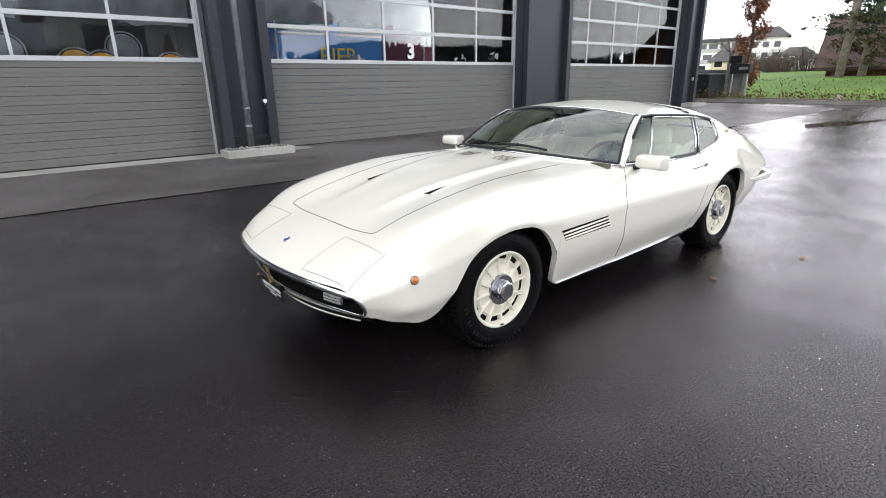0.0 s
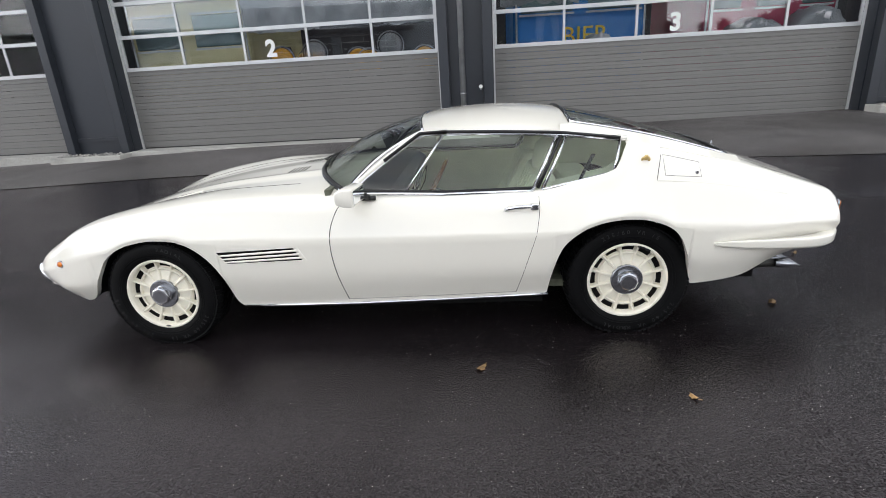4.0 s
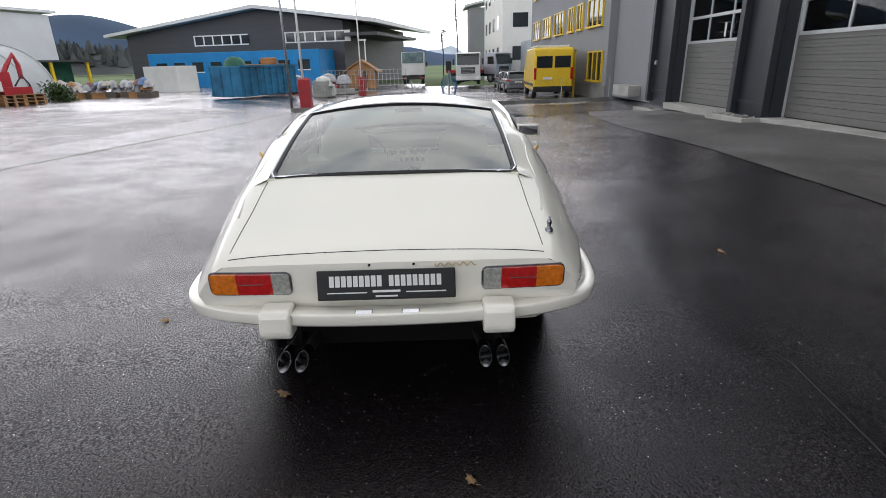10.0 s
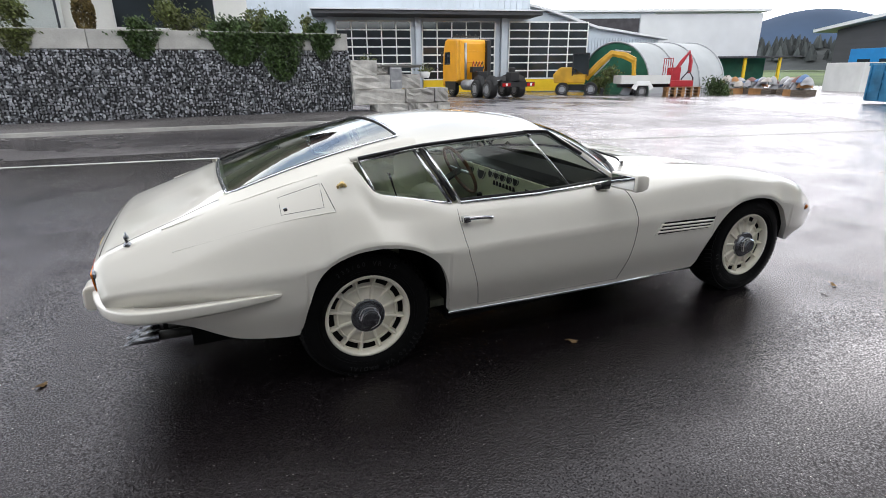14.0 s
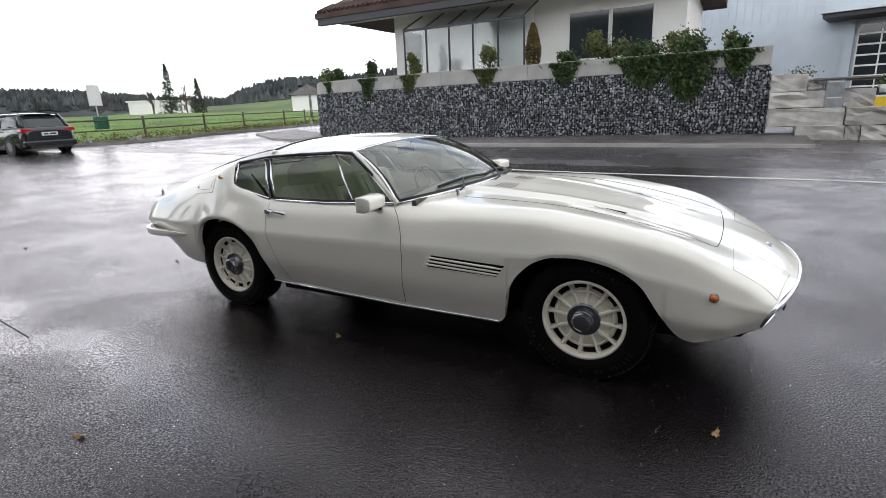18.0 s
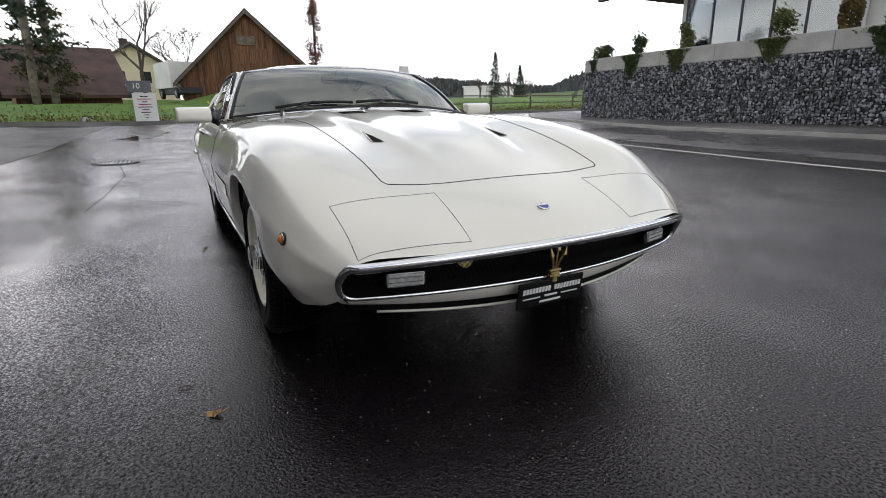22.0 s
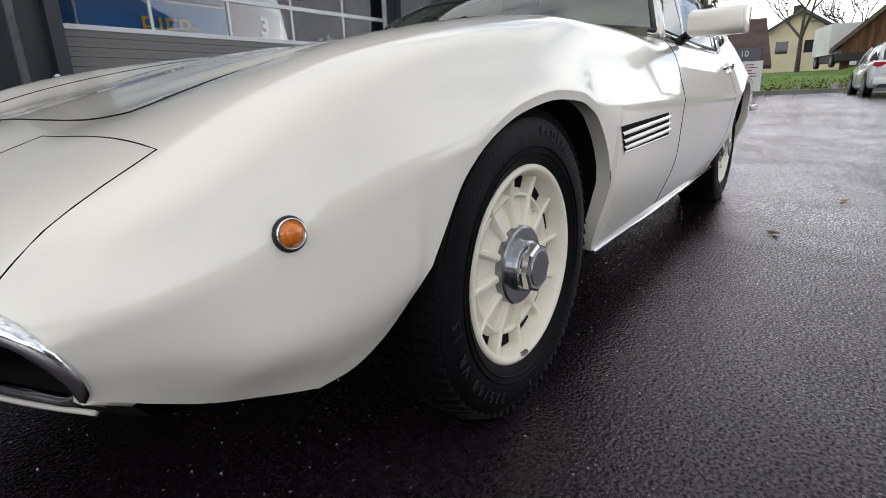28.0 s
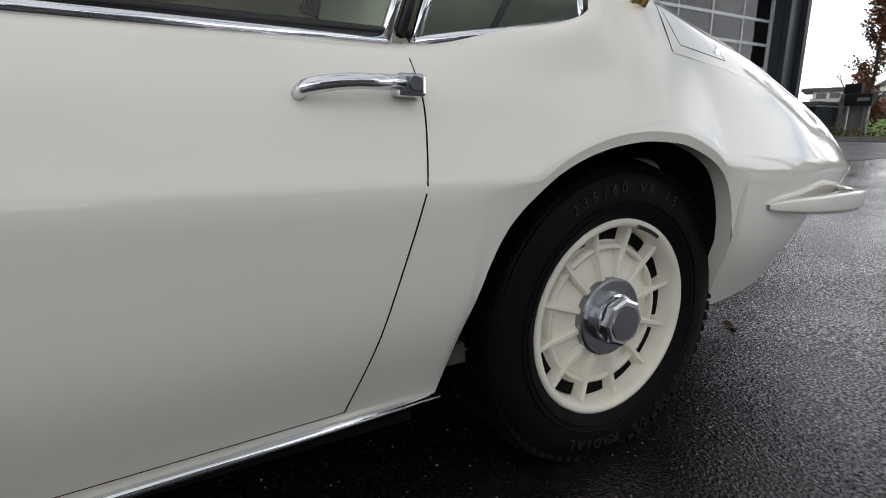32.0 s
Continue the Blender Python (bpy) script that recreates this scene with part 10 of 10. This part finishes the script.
# ---- cabin
part("cabin_floor", MB().box(0.98, 2.35, -0.73, 0.73, 0.262, 0.30).box(2.35, 2.40, -0.73, 0.73, 0.262, 0.60), M["carpet"], car, "olive carpet")
part("rear_shelf", MB().box(2.40, 3.08, -0.70, 0.70, 0.58, 0.62), M["cream"], car, "cream luggage shelf", bevel=0.02)
part("rear_bulkhead", MB().prism([(3.03, 0.60), (3.08, 0.60), (3.08, 0.895), (3.05, 0.895)], -0.56, 0.56), M["cream"], car)
part("front_bulkhead", MB().box(0.97, 1.0, -0.74, 0.74, 0.28, 0.84), M["carpet"], car)
for side in (-1, 1):
    part("door_card", MB().box(1.02, 2.12, side * 0.742 - 0.012, side * 0.742 + 0.012, 0.30, 0.792), M["cream"], car, "cream door card", bevel=0.006)
    part("rear_side_trim", MB().prism([(2.12, 0.58), (3.04, 0.58), (3.04, 0.86), (2.60, 0.955), (2.44, 0.86), (2.12, 0.79)], side * 0.548 - 0.006, side * 0.548 + 0.006), M["cream"], car, "cream rear side trim")
    # seats
    st_y = side * 0.36
    seat = part("seat", MB().prism([(1.58, 0.36), (1.60, 0.47), (1.70, 0.50), (2.08, 0.46), (2.10, 0.34)], st_y - 0.25, st_y + 0.25), M["cream"], car, "cream leather seat", bevel=0.035)
    part("backrest", MB().prism([(1.86, 0.44), (1.92, 0.42), (2.04, 0.44), (2.19, 0.82), (2.15, 0.86), (2.07, 0.85)], st_y - 0.245, st_y + 0.245), M["cream"], seat, bevel=0.035)
    part("headrest", MB().spin([(0.0, 0.16), (0.04, 0.155), (0.075, 0.12), (0.082, 0.04), (0.07, 0.0), (0.0, -0.01)], (0, 0, 0), "z", 18), M["cream"], seat, smooth=True).matrix_basis = pose(2.14, st_y, 0.825, 0, 8, 0) @ Matrix.Diagonal((0.85, 1.9, 1.15, 1))
    for k in range(5):
        yy = st_y - 0.16 + 0.08 * k
        part("seam", MB().tube([(1.895, yy, 0.53), (2.06, yy, 0.835)], 0.005, 5), M["cream"], seat)
    part("belt", MB().tube([(2.36, side * 0.655, 0.95), (2.30, side * 0.60, 0.80), (2.22, side * 0.62, 0.55)], 0.012, 5, flat=0.3), M["black"], car, "black seat belt")
part("rear_bench", MB().box(2.30, 2.52, -0.55, 0.55, 0.58, 0.70), M["cream"], car, bevel=0.04)
part("dashboard", MB().prism([(1.02, 0.80), (1.10, 0.845), (1.30, 0.815), (1.36, 0.77), (1.33, 0.66), (1.24, 0.60), (1.02, 0.60)], -0.72, 0.72), M["black"], car, "black dashboard top", bevel=0.02)
part("dash_face", MB().prism([(1.318, 0.54), (1.364, 0.765), (1.370, 0.762), (1.324, 0.536)], -0.70, 0.70), M["cream"], car, "cream dashboard face")
dash_at = lambda y, z: pose(1.371 - (0.765 - z) * 0.204, y, z, 0, -11, 0)
for y, z, r in ((-0.46, 0.72, 0.046), (-0.28, 0.72, 0.046), (-0.14, 0.735, 0.027), (-0.06, 0.735, 0.027), (0.02, 0.735, 0.027), (0.10, 0.735, 0.027), (0.18, 0.735, 0.027), (0.02, 0.595, 0.044)):
    ga = part("gauge", MB().spin([(0.0, 0.004), (r, 0.004), (r * 1.06, 0.010), (r * 1.12, 0.0)], (0, 0, 0), "x", 20), M["black"], car, "round dark gauge")
    ga.matrix_basis = dash_at(y, z)
    part("bezel", MB().tube([(0.009, r * 1.08 * math.cos(a), r * 1.08 * math.sin(a)) for a in np.linspace(0, 2 * math.pi, 25)[:-1]], 0.003, 5, True), M["chrome"], ga, smooth=True)
for k in range(7):
    sw = part("rocker_switch", MB().obox(pose(0, 0, 0), 0.016, 0.020, 0.030), M["black"], car, "black rocker switch", bevel=0.003)
    sw.matrix_basis = dash_at(-0.12 + 0.042 * k, 0.672)
part("glovebox_gap", MB().tube([tuple(dash_at(y, z).translation + Vector((0.003, 0, 0))) for y, z in ((0.28, 0.70), (0.66, 0.70), (0.66, 0.58), (0.28, 0.58))], 0.003, 4, True), M["gap"], car)
part("console", MB().box(1.30, 2.05, -0.10, 0.10, 0.30, 0.50), M["cream"], car, bevel=0.03)
part("gear_lever", MB().rod((1.55, 0, 0.5), (1.53, 0, 0.62), 0.008).spin([(0.0, 0.02), (0.018, 0.01), (0.018, -0.012), (0.0, -0.02)], (1.53, 0, 0.63), "z", 12), M["black"], car)
swm = pose(1.50, -0.36, 0.735, 0, -62, 0)
sw_ = part("steering_wheel", MB().tube([tuple(swm @ Vector((0.185 * math.cos(a), 0.185 * math.sin(a), 0))) for a in np.linspace(0, 2 * math.pi, 40)[:-1]], 0.012, 8, True), M["wood_wheel"], car, "wood rimmed steering wheel", smooth=True)
part("spokes", MB().rod(swm @ Vector((0, 0, 0)), swm @ Vector((0.18, 0, 0)), 0.010).rod(swm @ Vector((0, 0, 0)), swm @ Vector((0, 0.18, 0)), 0.010).rod(swm @ Vector((0, 0, 0)), swm @ Vector((0, -0.18, 0)), 0.010).rod(swm @ Vector((0, 0, 0.01)), swm @ Vector((0, 0, -0.25)), 0.025), M["chrome_dk"], sw_)
part("rear_mirror", MB().obox(pose(1.49, 0, 1.06), 0.02, 0.19, 0.05).rod((1.47, 0, 1.06), (1.44, 0, 1.12), 0.006), M["black"], car, "interior mirror", bevel=0.008)
part("headliner", MB().grid([[(x, y, top_z(x, y) - 0.025) for y in np.linspace(-0.58, 0.58, 9)] for x in np.linspace(1.50, 2.24, 7)]), M["cream"], car, smooth=True)
for side in (-1, 1):
    part("sun_visor", MB().obox(pose(1.56, side * 0.28, 1.105, 0, -10, 0), 0.13, 0.36, 0.012), M["cream"], car, bevel=0.004)

# ---- small things on the ground ----
rr = random.Random(12)
LEAVES = [(1.76, -1.13), (2.67, -1.385), (3.435, -0.495), (1.455, 0.95), (-0.61, 1.07), (1.83, 2.25), (3.97, 0.28), (6.1, 0.6), (7.0, -2.0), (9.0, 0.4), (10.5, -1.0), (8.2, 2.9), (-4.6, 1.2), (-6.0, -1.4)]
for x, y in LEAVES:
    s = rr.uniform(0.021, 0.035)
    m = pose(x, y, gh(x, y) + 0.006, rr.uniform(-8, 8), rr.uniform(-8, 8), rr.uniform(0, 360))
    mb, pts = MB(), []
    for i in range(14):
        a = 2 * math.pi * i / 14
        r = s * (1.0 if i % 2 else 0.62) * (1.25 if i == 0 else 1)
        pts.append(m @ Vector((r * 1.3 * math.cos(a), r * 0.8 * math.sin(a), 0.004 + 0.006 * math.cos(2 * a))))
    c = m @ Vector((0, 0, 0.010))
    for p, q in zip(pts, pts[1:] + pts[:1]):
        mb.quad(c, p, q)
    mb.tube([m @ Vector((s * 1.2, 0, 0.004)), m @ Vector((s * 1.9, 0.01, 0.006))], 0.0015, 4)
    tagged(part("fallen_leaf", mb, M["dry_leaf"]), "dry brown oak leaf lying on wet asphalt", "leaf", "fallen leaves")
for k in range(26):
    a, d = rr.uniform(0, 6.28), rr.uniform(1.4, 5.5)
    x, y = 1.3 + d * 1.3 * math.cos(a), d * math.sin(a) * 0.9
    if abs(y) < 1.0 and -1 < x < 3.8:
        continue
    ang, ln = rr.uniform(0, 3.14), rr.uniform(0.03, 0.08)
    z = gh(x, y) + 0.004
    tagged(part("twig", MB().tube([(x, y, z), (x + ln * 0.5 * math.cos(ang), y + ln * 0.5 * math.sin(ang), z + 0.003), (x + ln * math.cos(ang + 0.3), y + ln * math.sin(ang + 0.3), z)], 0.0018, 4), M["bark"]), "tiny dark twig on the wet asphalt", "twig", "twigs")
grit = MB()
for _ in range(2600):
    a, d = rr.uniform(0, 6.28), rr.uniform(0.2, 5.5)
    x, y = 1.3 + d * 1.2 * math.cos(a), d * math.sin(a)
    s = rr.uniform(0.0012, 0.0032)
    z = gh(x, y) + 0.002
    grit.obox(pose(x, y, z, rr.uniform(0, 90), rr.uniform(0, 90), rr.uniform(0, 90)), s, s, s)
tagged(part("grit", grit, M["gravel"]), "scattered pale grit on the asphalt", "grit", kind="stuff")
